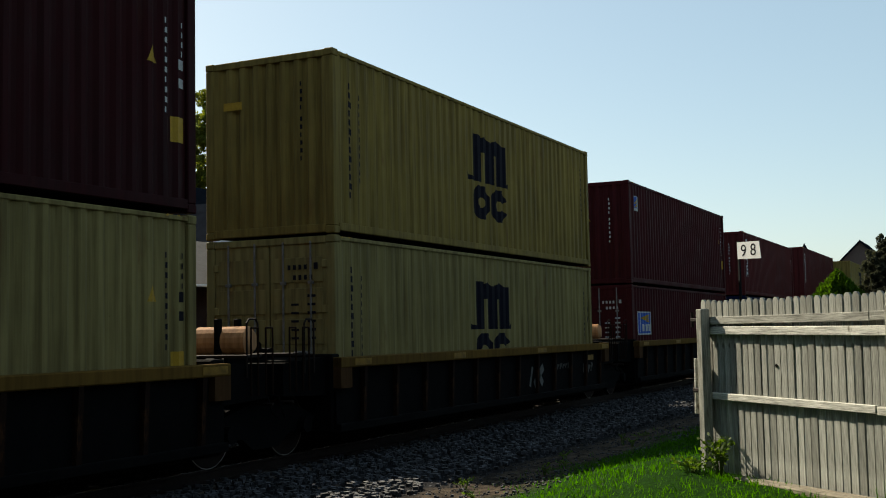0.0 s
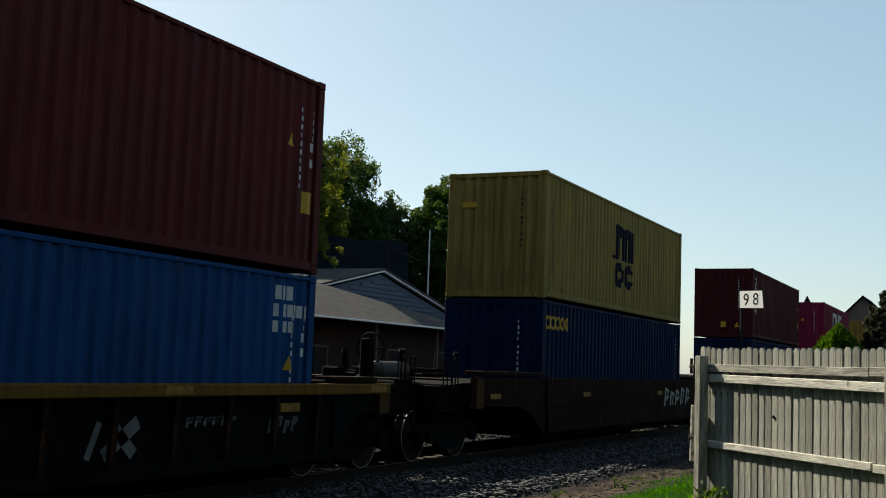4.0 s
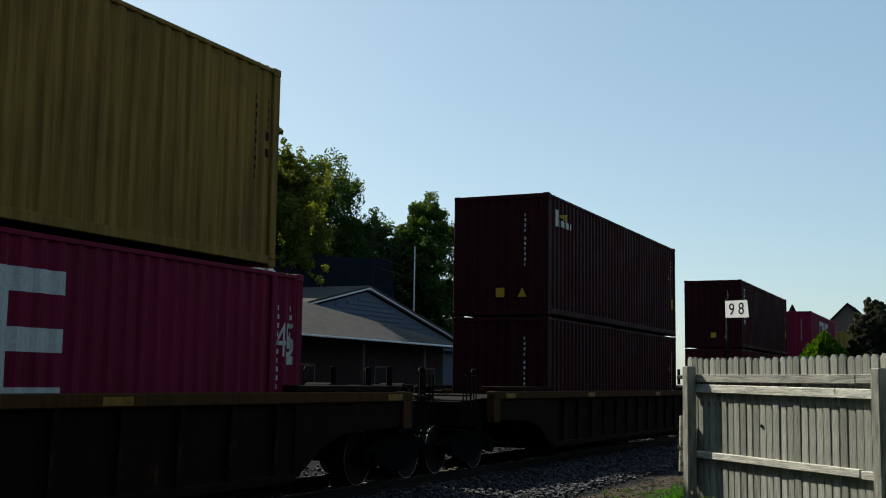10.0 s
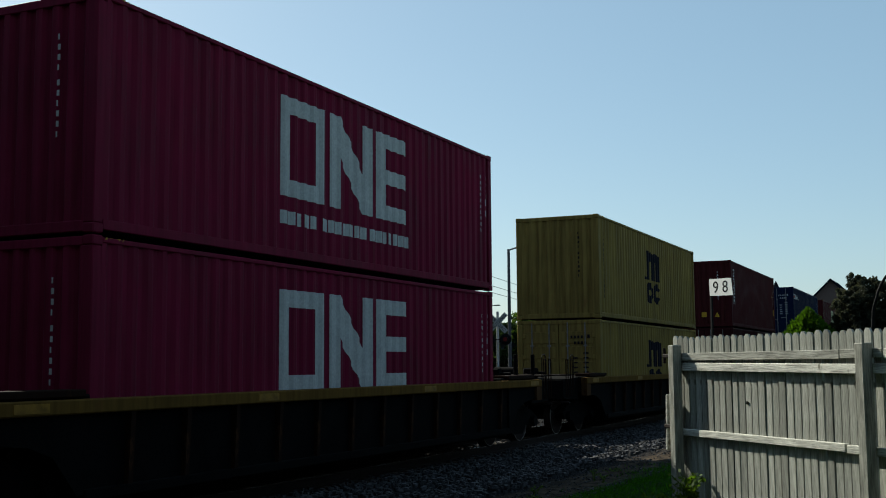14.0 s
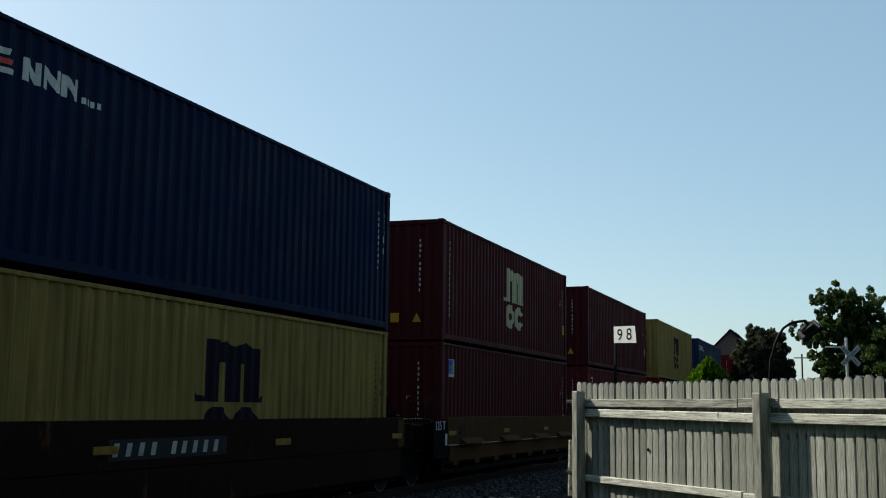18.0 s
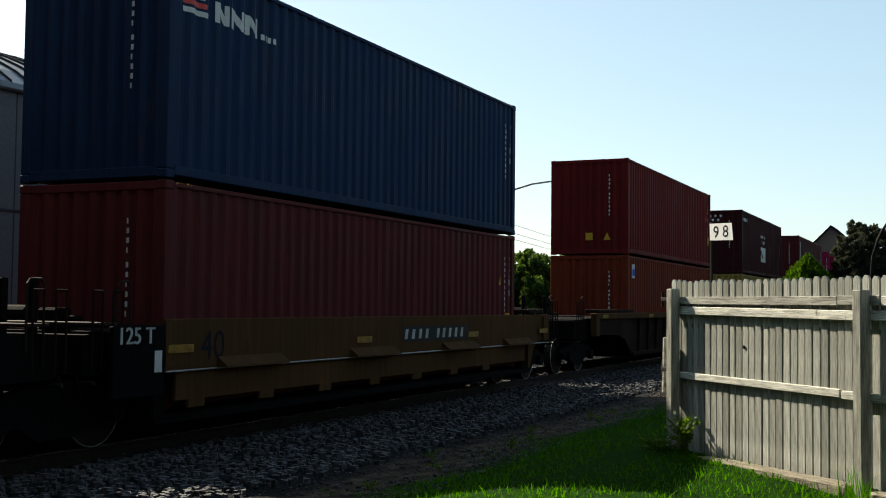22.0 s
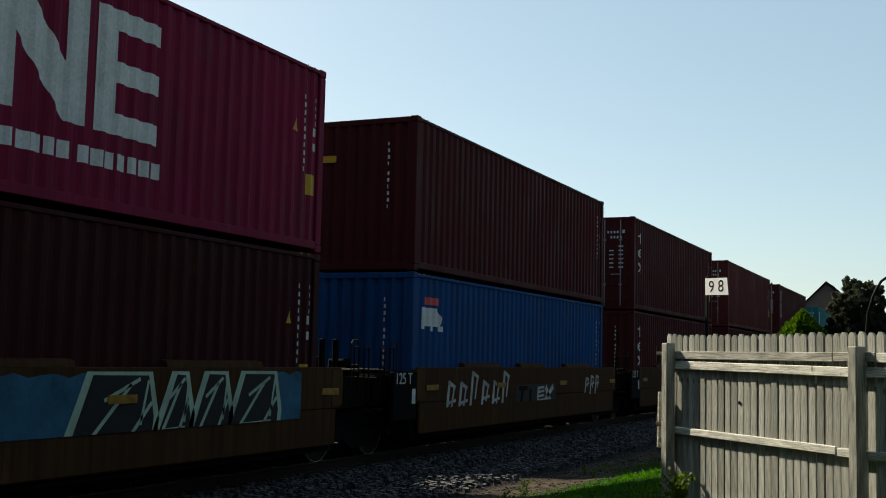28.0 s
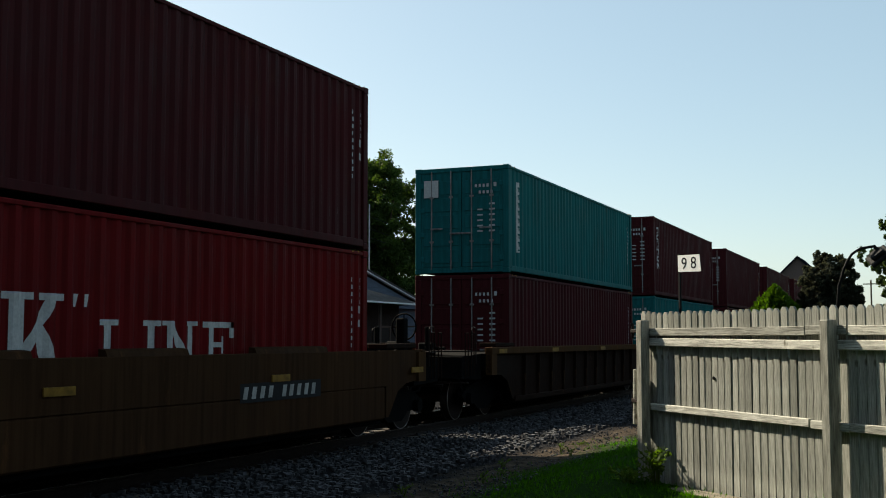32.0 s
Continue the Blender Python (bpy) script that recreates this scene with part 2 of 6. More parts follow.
def ground_material():
    """Mown grass, giving way to trodden earth and then to ballast fines towards the track."""
    m, nt, p = tree_of("yard_ground")
    c = nt.nodes.new("ShaderNodeTexCoord")
    sep = nt.nodes.new("ShaderNodeSeparateXYZ")
    nt.links.new(c.outputs["Object"], sep.inputs[0])
    v = coords(nt)
    wob = noise_of(nt, v, 0.9, 5.0)
    fine = noise_of(nt, v, 18.0, 5.0)

    def band(lo, hi):
        a = node(nt, "Math")
        a.operation = "MULTIPLY_ADD"
        nt.links.new(wob, a.inputs[0])
        a.inputs[1].default_value = 1.6
        nt.links.new(sep.outputs[0], a.inputs[2])
        r = nt.nodes.new("ShaderNodeMapRange")
        nt.links.new(a.outputs[0], r.inputs[0])
        r.inputs[1].default_value, r.inputs[2].default_value = lo, hi
        return r.outputs[0]

    grass = ramp(nt, fine, (0.002, 0.011, 0.0006), (0.010, 0.040, 0.0015), 0.3, 0.7)
    clod = noise_of(nt, v, 4.5, 6.0, 0.7)
    earth = ramp(nt, clod, (0.009, 0.0075, 0.0065), (0.085, 0.064, 0.046), 0.36, 0.66)
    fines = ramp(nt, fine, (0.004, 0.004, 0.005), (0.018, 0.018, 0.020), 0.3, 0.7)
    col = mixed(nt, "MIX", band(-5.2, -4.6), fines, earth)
    col = mixed(nt, "MIX", band(-4.1, -3.4), col, grass)
    nt.links.new(col, p.inputs["Base Color"])
    p.inputs["Roughness"].default_value = 0.95
    p.inputs["Specular IOR Level"].default_value = 0.02
    bump(nt, p, fine, 0.6, 0.04)
    return m


GROUND = ground_material()


# ------------------------------------------------------------------ mesh helpers
class Geo:
    """Collects vertices and faces, then makes one mesh."""

    def __init__(self):
        self.v, self.f = [], []

    def add(self, verts, faces):
        k = len(self.v)
        self.v += [tuple(p) for p in verts]
        self.f += [tuple(i + k for i in f) for f in faces]
        return self

    def box(self, x0, x1, y0, y1, z0, z1, c=0.0):
        lo, hi = (x0, y0, z0), (x1, y1, z1)
        if c <= 0:
            vs = [(lo[0] if not i & 1 else hi[0], lo[1] if not i & 2 else hi[1], lo[2] if not i & 4 else hi[2]) for i in range(8)]
            return self.add(vs, [(0, 2, 3, 1), (4, 5, 7, 6), (0, 1, 5, 4), (2, 6, 7, 3), (0, 4, 6, 2), (1, 3, 7, 5)])
        c = min(c, *(0.45 * (hi[a] - lo[a]) for a in range(3)))
        vs, at = [], {}
        for i in range(8):
            s = [(i >> a) & 1 for a in range(3)]
            for a in range(3):
                p = [(hi[b] if s[b] else lo[b]) if b == a else ((hi[b] - c) if s[b] else (lo[b] + c)) for b in range(3)]
                at[(i, a)] = len(vs)
                vs.append(p)
        fs = []
        for a in range(3):
            b, d = (a + 1) % 3, (a + 2) % 3
            for s in (0, 1):
                idx = [s << a | q << b | r << d for q, r in ((0, 0), (1, 0), (1, 1), (0, 1))]
                fs.append([at[(i, a)] for i in idx])
            for sa in (0, 1):
                for sb in (0, 1):
                    i, j = sa << a | sb << b, sa << a | sb << b | 1 << d
                    fs.append([at[(i, a)], at[(i, b)], at[(j, b)], at[(j, a)]])
        for i in range(8):
            fs.append([at[(i, 0)], at[(i, 1)], at[(i, 2)]])
        mid = Vector([(lo[a] + hi[a]) / 2 for a in range(3)])
        out = []
        for f in fs:
            p = [Vector(vs[i]) for i in f]
            n = (p[1] - p[0]).cross(p[2] - p[0])
            out.append(f if n.dot(sum(p, Vector()) / len(p) - mid) > 0 else f[::-1])
        return self.add(vs, out)

    def rod(self, p, q, r, n=8, r2=None):
        p, q = Vector(p), Vector(q)
        a = (q - p).normalized()
        u = a.orthogonal().normalized()
        w = a.cross(u)
        r2 = r if r2 is None else r2
        ring = [(math.cos(2 * math.pi * i / n), math.sin(2 * math.pi * i / n)) for i in range(n)]
        vs = [p + r * (x * u + y * w) for x, y in ring] + [q + r2 * (x * u + y * w) for x, y in ring]
        fs = [(i, (i + 1) % n, n + (i + 1) % n, n + i) for i in range(n)] + [tuple(range(n))[::-1], tuple(range(n, 2 * n))]
        return self.add(vs, fs)

    def tube(self, pts, r, n=5):
        """One unbroken round bar through the points."""
        pts, vs = [Vector(p) for p in pts], []
        for i, p in enumerate(pts):
            a = (pts[min(i + 1, len(pts) - 1)] - pts[max(i - 1, 0)]).normalized()
            u = a.cross(Vector((0.31, 0.17, 0.93))).normalized()
            w = a.cross(u)
            vs += [p + r * (math.cos(2 * math.pi * k / n) * u + math.sin(2 * math.pi * k / n) * w) for k in range(n)]
        fs = [(i * n + k, i * n + (k + 1) % n, (i + 1) * n + (k + 1) % n, (i + 1) * n + k) for i in range(len(pts) - 1) for k in range(n)]
        return self.add(vs, fs + [tuple(range(n))[::-1], tuple(range((len(pts) - 1) * n, len(pts) * n))])

    def pipe(self, pts, r, n=6):
        for a, b in zip(pts, pts[1:]):
            self.rod(a, b, r, n)
        return self

    def ring(self, mid, axis, radius, r, n=20, m=6):
        mid, a = Vector(mid), Vector(axis).normalized()
        u = a.orthogonal().normalized()
        w = a.cross(u)
        vs = []
        for i in range(n):
            t = 2 * math.pi * i / n
            e = math.cos(t) * u + math.sin(t) * w
            for j in range(m):
                s = 2 * math.pi * j / m
                vs.append(mid + e * (radius + r * math.cos(s)) + a * (r * math.sin(s)))
        fs = [(i * m + j, (i + 1) % n * m + j, (i + 1) % n * m + (j + 1) % m, i * m + (j + 1) % m) for i in range(n) for j in range(m)]
        return self.add(vs, fs)

    def prism(self, poly, a, b, axis=1):
        """A polygon in the two other axes, drawn out along axis from a to b."""
        n = len(poly)

        def at(p, h):
            q = list(p)
            q.insert(axis, h)
            return q
        vs = [at(p, a) for p in poly] + [at(p, b) for p in poly]
        fs = [(i, (i + 1) % n, n + (i + 1) % n, n + i) for i in range(n)] + [tuple(range(n))[::-1], tuple(range(n, 2 * n))]
        return self.add(vs, fs)

    def mesh(self, name, material, smooth=False, fix=False):
        me = bpy.data.meshes.new(name)
        me.from_pydata(self.v, [], self.f)
        if fix:
            bm = bmesh.new()
            bm.from_mesh(me)
            bmesh.ops.recalc_face_normals(bm, faces=bm.faces)
            bm.to_mesh(me)
            bm.free()
        if smooth:
            me.polygons.foreach_set("use_smooth", [True] * len(me.polygons))
        if material:
            me.materials.append(material)
        me.update()
        return me


def part(name, me, parent, at=None, label=""):
    ob = new(name, me)
    ob.parent = parent
    if at is not None:
        ob.matrix_basis = at
    return tagged(ob, label)


def thing(name, label, category, at=None, group="", kind="", me=None):
    ob = new(name, me)
    if at is not None:
        ob.matrix_basis = at
    return tagged(ob, label, category, group, kind)


CACHE = {}


def cached(key, make):
    if key not in CACHE:
        CACHE[key] = make()
    return CACHE[key]


def letters(text, size, spacing=1.0):
    """Flat triangles of a text in the built-in font, lower left at 0, 0."""
    cu = bpy.data.curves.new("lettering", "FONT")
    cu.body, cu.size, cu.space_character = text, size, spacing
    ob = bpy.data.objects.new("lettering", cu)
    me = ob.to_mesh()
    me.calc_loop_triangles()
    vs = [(v.co.x, v.co.y) for v in me.vertices]
    tris = [[vs[i] for i in t.vertices] for t in me.loop_triangles]
    ob.to_mesh_clear()
    bpy.data.objects.remove(ob)
    bpy.data.curves.remove(cu)
    return tris


def rect(x, y, w, h):
    return [(x, y), (x + w, y), (x + w, y + h), (x, y + h)]


def moved(polys, dx, dy, k=1.0, kx=None):
    kx = k if kx is None else kx
    return [[(x * kx + dx, y * k + dy) for x, y in p] for p in polys]


# ------------------------------------------------------------------ containers
HALF, PITCH, DEEP = 1.219, 0.278, 0.036
LONG = 12.192


def wave(y, long, start=0.17):
    """How far the side sheet lies inside its outer face at y."""
    if y < start or y > long - start:
        return 0.0
    u = (y - start) % PITCH
    if u < 0.072:
        return 0.0
    if u < 0.14:
        return DEEP * (u - 0.072) / 0.068
    if u < 0.21:
        return DEEP
    return DEEP * (PITCH - u) / 0.068


def breaks(long, start=0.17):
    out, y = [start], start
    while y < long - start - PITCH:
        out += [y + 0.072, y + 0.14, y + 0.21, y + PITCH]
        y += PITCH
    return out + [long - start]


def clipped(poly, lo, hi):
    for limit, sign in ((lo, 1), (hi, -1)):
        out = []
        for i, p in enumerate(poly):
            q = poly[(i + 1) % len(poly)]
            a, b = sign * (p[0] - limit), sign * (q[0] - limit)
            if a >= 0:
                out.append(p)
            if a * b < 0:
                t = a / (a - b)
                out.append((limit, p[1] + t * (q[1] - p[1])))
        poly = out
        if len(poly) < 3:
            return []
    return poly


def on_side(polys, long, material, name="marking", lift=0.004):
    """Paint shapes that follow the corrugation of the side turned to the yard."""
    vs, fs, seen = [], [], {}
    cuts = [-1.0] + breaks(long) + [long + 1.0]
    for poly in polys:
        lo, hi = min(p[0] for p in poly), max(p[0] for p in poly)
        for a, b in zip(cuts, cuts[1:]):
            if b <= lo or a >= hi or b - a < 1e-6:
                continue
            piece = clipped(poly, a, b)
            face = []
            for y, z in piece:
                e = 1e-6
                v = (HALF - 0.012 - wave(min(max(y, a + e), b - e), long) + lift, y, z)
                k = tuple(round(c, 4) for c in v)
                if k not in seen:
                    seen[k] = len(vs)
                    vs.append(v)
                if seen[k] not in face:
                    face.append(seen[k])
            if len(face) > 2:
                fs.append(tuple(face))
    return Geo().add(vs, fs).mesh(name, material)


def on_end(polys, material, name="marking", y=-0.006):
    g = Geo()
    for poly in polys:
        g.add([(x, y, z) for x, z in poly], [tuple(range(len(poly)))])
    return g.mesh(name, material)


def side_sheet(long, high, material):
    ys = breaks(long)
    g, vs = Geo(), []
    for y in ys:
        x = HALF - 0.012 - wave(min(y, long - 0.17 - 1e-6), long)
        vs += [(x, y, 0.15), (x, y, high - 0.06), (x - 0.004, y, 0.15), (x - 0.004, y, high - 0.06)]
    fs = []
    for i in range(len(ys) - 1):
        a, b = 4 * i, 4 * i + 4
        fs += [(a, b, b + 1, a + 1), (a + 2, a + 3, b + 3, b + 2)]
    return g.add(vs, fs).mesh("side_panel", material)


def end_sheet(high, material):
    """The closed end: a deeper corrugated sheet between the posts."""
    xs, x = [(-1.06, 0.0)], -1.06
    while x < 1.05 - 0.25:
        xs += [(x + 0.09, 0.0), (x + 0.14, 0.045), (x + 0.21, 0.045), (x + 0.26, 0.0)]
        x += 0.26
    xs += [(1.06, 0.0)]
    vs, fs = [], []
    for x, d in xs:
        vs += [(x, 0.02 + d, 0.14), (x, 0.02 + d, high - 0.1), (x, 0.026 + d, 0.14), (x, 0.026 + d, high - 0.1)]
    for i in range(len(xs) - 1):
        a, b = 4 * i, 4 * i + 4
        fs += [(a, b, b + 1, a + 1), (a + 2, a + 3, b + 3, b + 2)]
    return Geo().add(vs, fs).mesh("end_panel", material)


def roof_sheet(long, high, material):
    ys, zs, y = [], [], 0.12
    while y < long - 0.12:
        ys += [y, y + 0.09, y + 0.13, y + 0.19]
        zs += [0.0, 0.0, -0.02, -0.02]
        y += 0.23
    vs, fs = [], []
    for y, z in zip(ys, zs):
        vs += [(-1.17, y, high - 0.02 + z), (1.17, y, high - 0.02 + z)]
    for i in range(len(ys) - 1):
        fs.append((2 * i, 2 * i + 1, 2 * i + 3, 2 * i + 2))
    return Geo().add(vs, fs).mesh("roof_panel", material)


def door_leaf(high, material):
    return Geo().box(0.01, 1.055, 0.0, 0.03, 0.16, high - 0.12, 0.006).mesh("door", material)


def container(paint_name, high, label, at, doors=False, long=LONG, marks=()):
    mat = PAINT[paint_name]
    key = (paint_name, high, long)
    top = thing("shipping_container", label, "container", at, group="containers on the train")

    def put(name, make, m=None, note=""):
        return part(name, cached((name,) + key + (note,), make), top, m)

    flip = pose(0, long, 0, 0, 0, 180)
    for m in (None, flip):
        put("side_panel", lambda: side_sheet(long, high, mat), m)
        put("bottom_rail", lambda: Geo().box(HALF - 0.05, HALF, 0.17, long - 0.17, 0.045, 0.17, 0.008).mesh("bottom_rail", mat), m)
        put("top_rail", lambda: Geo().box(HALF - 0.06, HALF, 0.17, long - 0.17, high - 0.085, high - 0.022, 0.01).mesh("top_rail", mat), m)
        put("sill", lambda: Geo().box(-1.06, 1.06, 0.01, 0.12, 0.02, 0.15, 0.008).mesh("sill", mat), m)
        put("header", lambda: Geo().box(-1.06, 1.06, 0.01, 0.10, high - 0.12, high - 0.01, 0.008).mesh("header", mat), m)
        for s in (-1, 1):
            put("corner_post", lambda: Geo().box(-0.08, 0.08, 0.0, 0.16, 0.12, high - 0.12, 0.012).mesh("corner_post", mat),
                (m or Matrix()) @ pose(s * (HALF - 0.081), 0.004, 0))
            for z in (0.0, high - 0.118):
                put("corner_casting", lambda: Geo().box(-0.081, 0.081, 0.0, 0.178, 0, 0.118, 0.014).mesh("corner_casting", mat),
                    (m or Matrix()) @ pose(s * (HALF - 0.078), -0.003, z))
    if long > 13:
        for m in (pose(0, 0.762, 0), flip @ pose(0, 0.762, 0)):
            for s in (-1, 1):
                put("side_post", lambda: Geo().box(-0.06, 0.0, -0.06, 0.06, 0.1, high - 0.05, 0.008).mesh("side_post", mat), m @ pose(s * (HALF + 0.001) + (0.058 if s < 0 else 0), 0, 0))
    put("roof_panel", lambda: roof_sheet(long, high, mat))
    put("underframe", lambda: Geo().box(-1.16, 1.16, 0.12, long - 0.12, 0.03, 0.12).mesh("underframe", CAR_BLACK))
    put("end_panel", lambda: end_sheet(high, mat), flip)
    if doors:
        for s in (1, -1):
            m = pose(0, 0.03, 0) if s == 1 else pose(0, 0.03, 0) @ Matrix.Diagonal((-1, 1, 1, 1))
            leaf = put("door", lambda: door_leaf(high, mat), m)
            step = (high - 0.5) / 5
            for k in range(5):
                part("door_panel", cached(("dpanel", paint_name, high), lambda: Geo().box(0.08, 0.99, -0.014, 0.001, 0, step - 0.09, 0.01).mesh("door_panel", mat)), leaf, pose(0, 0, 0.26 + k * step))
            for x in (0.27, 0.78):
                rod = part("lock_rod", cached(("rod", high), lambda: Geo().rod((0, -0.03, 0.1), (0, -0.03, high - 0.08), 0.017, 8).box(
                    -0.05, 0.05, -0.045, 0.0, 0.75, 0.80, 0.006).box(-0.05, 0.05, -0.045, 0.0, high - 0.75, high - 0.70, 0.006).mesh("lock_rod", GALV)), leaf, pose(x, 0, 0), "galvanised lock rod")
                part("door_handle", cached(("handle",), lambda: Geo().box(-0.30, 0.02, -0.07, -0.045, 0, 0.04, 0.008).mesh("door_handle", GALV)), leaf, pose(x, 0, 0.95 + 0.12 * (x > 0.5)), "galvanised handle")
            for k in range(4):
                part("hinge", cached(("hinge", paint_name), lambda: Geo().box(0.98, 1.10, -0.03, 0.0, 0, 0.12, 0.01).mesh("hinge", mat)), leaf, pose(0, 0, 0.3 + k * (high - 0.8) / 3))
    else:
        put("end_panel", lambda: end_sheet(high, mat))
    rows_white, rows_end = [], []
    for col, y in enumerate((long - 0.60, long - 0.29)):
        z = high - 0.45
        n = 10 if col == 0 else 4
        for k in range(n):
            rows_white.append(rect(y, z - 0.11, 0.044 if k % 3 else 0.026, 0.07))
            z -= 0.125
    rows_white += [rect(long - 0.34, high * 0.62, 0.12, 0.13), rect(long - 0.34, high * 0.54, 0.12, 0.12)]
    if doors:
        for k in range(4):
            rows_end.append(rect(0.36 + 0.10 * k, high - 0.52, 0.055, 0.075))
            rows_end.append(rect(0.46 + 0.10 * k, high - 0.68, 0.055, 0.075))
        for k in range(6):
            rows_end.append(rect(0.84, high - 0.52 - 0.0 * k, 0.075, 0.10) if k == 0 else rect(0.42, high - 0.95 - 0.13 * k, 0.14, 0.035))
            rows_end.append(rect(0.72, high - 0.95 - 0.13 * k, 0.15, 0.04))
    else:
        for k in range(10):
            rows_end.append(rect(0.62, high - 0.55 - 0.125 * k - (0.06 if k > 3 else 0), 0.042 if k % 3 else 0.025, 0.07))
    ink = BLACKISH if paint_name in ("yellow", "ochre", "pale_green") else SMALL_WHITE
    part("number_marking", cached(("nbars", high, long, ink.name), lambda: on_side(rows_white, long, ink, "number_marking")), top, None, "column of small painted bars")["kind"] = "stuff"
    part("number_marking", cached(("nend", high, doors, ink.name), lambda: on_end(rows_end, ink, "number_marking")), top, None, "small painted bars on the end")["kind"] = "stuff"
    stripes = [[(x, high - 0.045), (x + 0.05, high - 0.045), (x + 0.08, high - 0.015), (x + 0.03, high - 0.015)] for x in (0.2, 0.3, 0.4, 0.5)]
    part("hazard_marking", cached(("stripe", high, long), lambda: on_side(moved(stripes, 0.0, 0.0) + moved(stripes, long - 0.8, 0.0), long, GOLD, "hazard_marking", 0.014)), top, None, "yellow hazard stripes")["kind"] = "stuff"
    for mk in marks:
        MARKS[mk](top, high, long, paint_name, doors)
    return top


def joined(polys):
    """Shapes that share corners, gathered into groups."""
    groups = []
    for p in polys:
        keys, inside, rest = {(round(a, 4), round(b, 4)) for a, b in p}, [p], []
        for ks, ps in groups:
            if ks & keys:
                keys, inside = keys | ks, ps + inside
            else:
                rest.append((ks, ps))
        groups = rest + [(keys, inside)]
    return [ps for ks, ps in groups]


def mark(top, name, polys, material, long, label, end=False, lift=0.004):
    """Painted shapes on the side or the end; each shape is a part, small lettering stays together."""
    sets = [polys] if name in ("lettering", "numeral") else joined(polys)
    for n, piece in enumerate(sets):
        up = 0.0008 * (n % 5)
        ob = part(name, on_end(piece, material, name, -0.006 - up) if end else on_side(piece, long, material, name, lift + up), top, None, label)
        if name == "lettering":
            tagged(ob, label, kind="stuff")
    return ob


def ring8(cx, cy, rx, ry, t):
    out = []
    for i in range(8):
        a, b = math.pi / 8 + i * math.pi / 4, math.pi / 8 + (i + 1) * math.pi / 4
        p = [(cx + rx * math.cos(u), cy + ry * math.sin(u)) for u in (a, b)]
        q = [(cx + (rx - t) * math.cos(u), cy + (ry - t) * math.sin(u)) for u in (b, a)]
        out.append(p + q)
    return out


def arch_emblem(top, high, long, col, doors):
    """Three rounded uprights over a thin line and two rounds below."""
    ink = CREAM if "maroon" in col else BLACKISH
    y, z, k = long / 2 - 0.90, high * 0.23, high / 2.9
    up = [rect(y + 0.04 + 0.60 * i, z + 0.74 * k, 0.44, (0.86 if i else 0.94) * k) for i in range(3)]
    up += [[(y + 0.30 + 0.60 * i, z + 1.34 * k), (y + 0.70 + 0.60 * i, z + 1.34 * k), (y + 0.98 + 0.60 * i, z + 1.50 * k), (y + 0.66 + 0.60 * i, z + 1.68 * k), (y + 0.40 + 0.60 * i, z + 1.62 * k)] for i in range(2)]
    mark(top, "emblem", up, ink, long, "painted arched uprights")
    mark(top, "emblem", [[(y - 0.24, z + 0.80 * k), (y - 0.14, z + 0.74 * k), (y + 0.04, z + 0.74 * k), (y + 0.04, z + 0.82 * k), (y - 0.12, z + 0.84 * k), (y - 0.20, z + 0.92 * k)]], ink, long, "small painted hook")
    mark(top, "emblem", [[(y + 1.66, z + 0.74 * k), (y + 1.84, z + 0.74 * k), (y + 1.86, z + 0.84 * k), (y + 1.78, z + 0.84 * k), (y + 1.66, z + 0.80 * k)]], ink, long, "small painted hook")
    mark(top, "emblem", ring8(y + 0.42, z + 0.33 * k, 0.43, 0.36 * k, 0.25), ink, long, "painted round")
    mark(top, "emblem", ring8(y + 1.30, z + 0.33 * k, 0.43, 0.36 * k, 0.25)[:7], ink, long, "painted open round")


def twin_columns(top, high, long, col, doors):
    ink = CREAM if "maroon" in col else BLACKISH
    s = []
    for k in range(13):
        s.append(rect(0.48, high * 0.80 - 0.145 * k, 0.10 + 0.02 * (k % 3), 0.10))
    for k in range(11):
        s.append(rect(0.81, high * 0.76 - 0.135 * k, 0.075, 0.085))
    mark(top, "lettering", s, ink, long, "two columns of painted bars")


def stacked_six(top, high, long, col, doors):
    """Six white shapes under one another: barred uprights, rounds and a pair of posts."""
    s, c = [], 0.78
    for k, form in enumerate("ubpbrl"):
        z = high * 0.80 - 0.262 * k
        if form in "ub" and k != 1:
            s += [rect(c - 0.17, z + 0.155, 0.34, 0.065), rect(c - 0.05, z, 0.10, 0.155), rect(c - 0.10, z, 0.20, 0.03)]
        elif form == "p":
            s += [rect(c - 0.05, z, 0.10, 0.22), rect(c - 0.10, z, 0.20, 0.03), rect(c - 0.10, z + 0.19, 0.20, 0.03)]
        elif form == "l":
            s += [rect(c - 0.17, z, 0.075, 0.22), rect(c + 0.095, z, 0.075, 0.22), [(c - 0.095, z + 0.22), (c - 0.095, z + 0.12), (c + 0.095, z), (c + 0.095, z + 0.10)]]
        else:
            s += ring8(c, z + 0.11, 0.17, 0.12, 0.065)
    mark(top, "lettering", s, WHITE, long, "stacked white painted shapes")


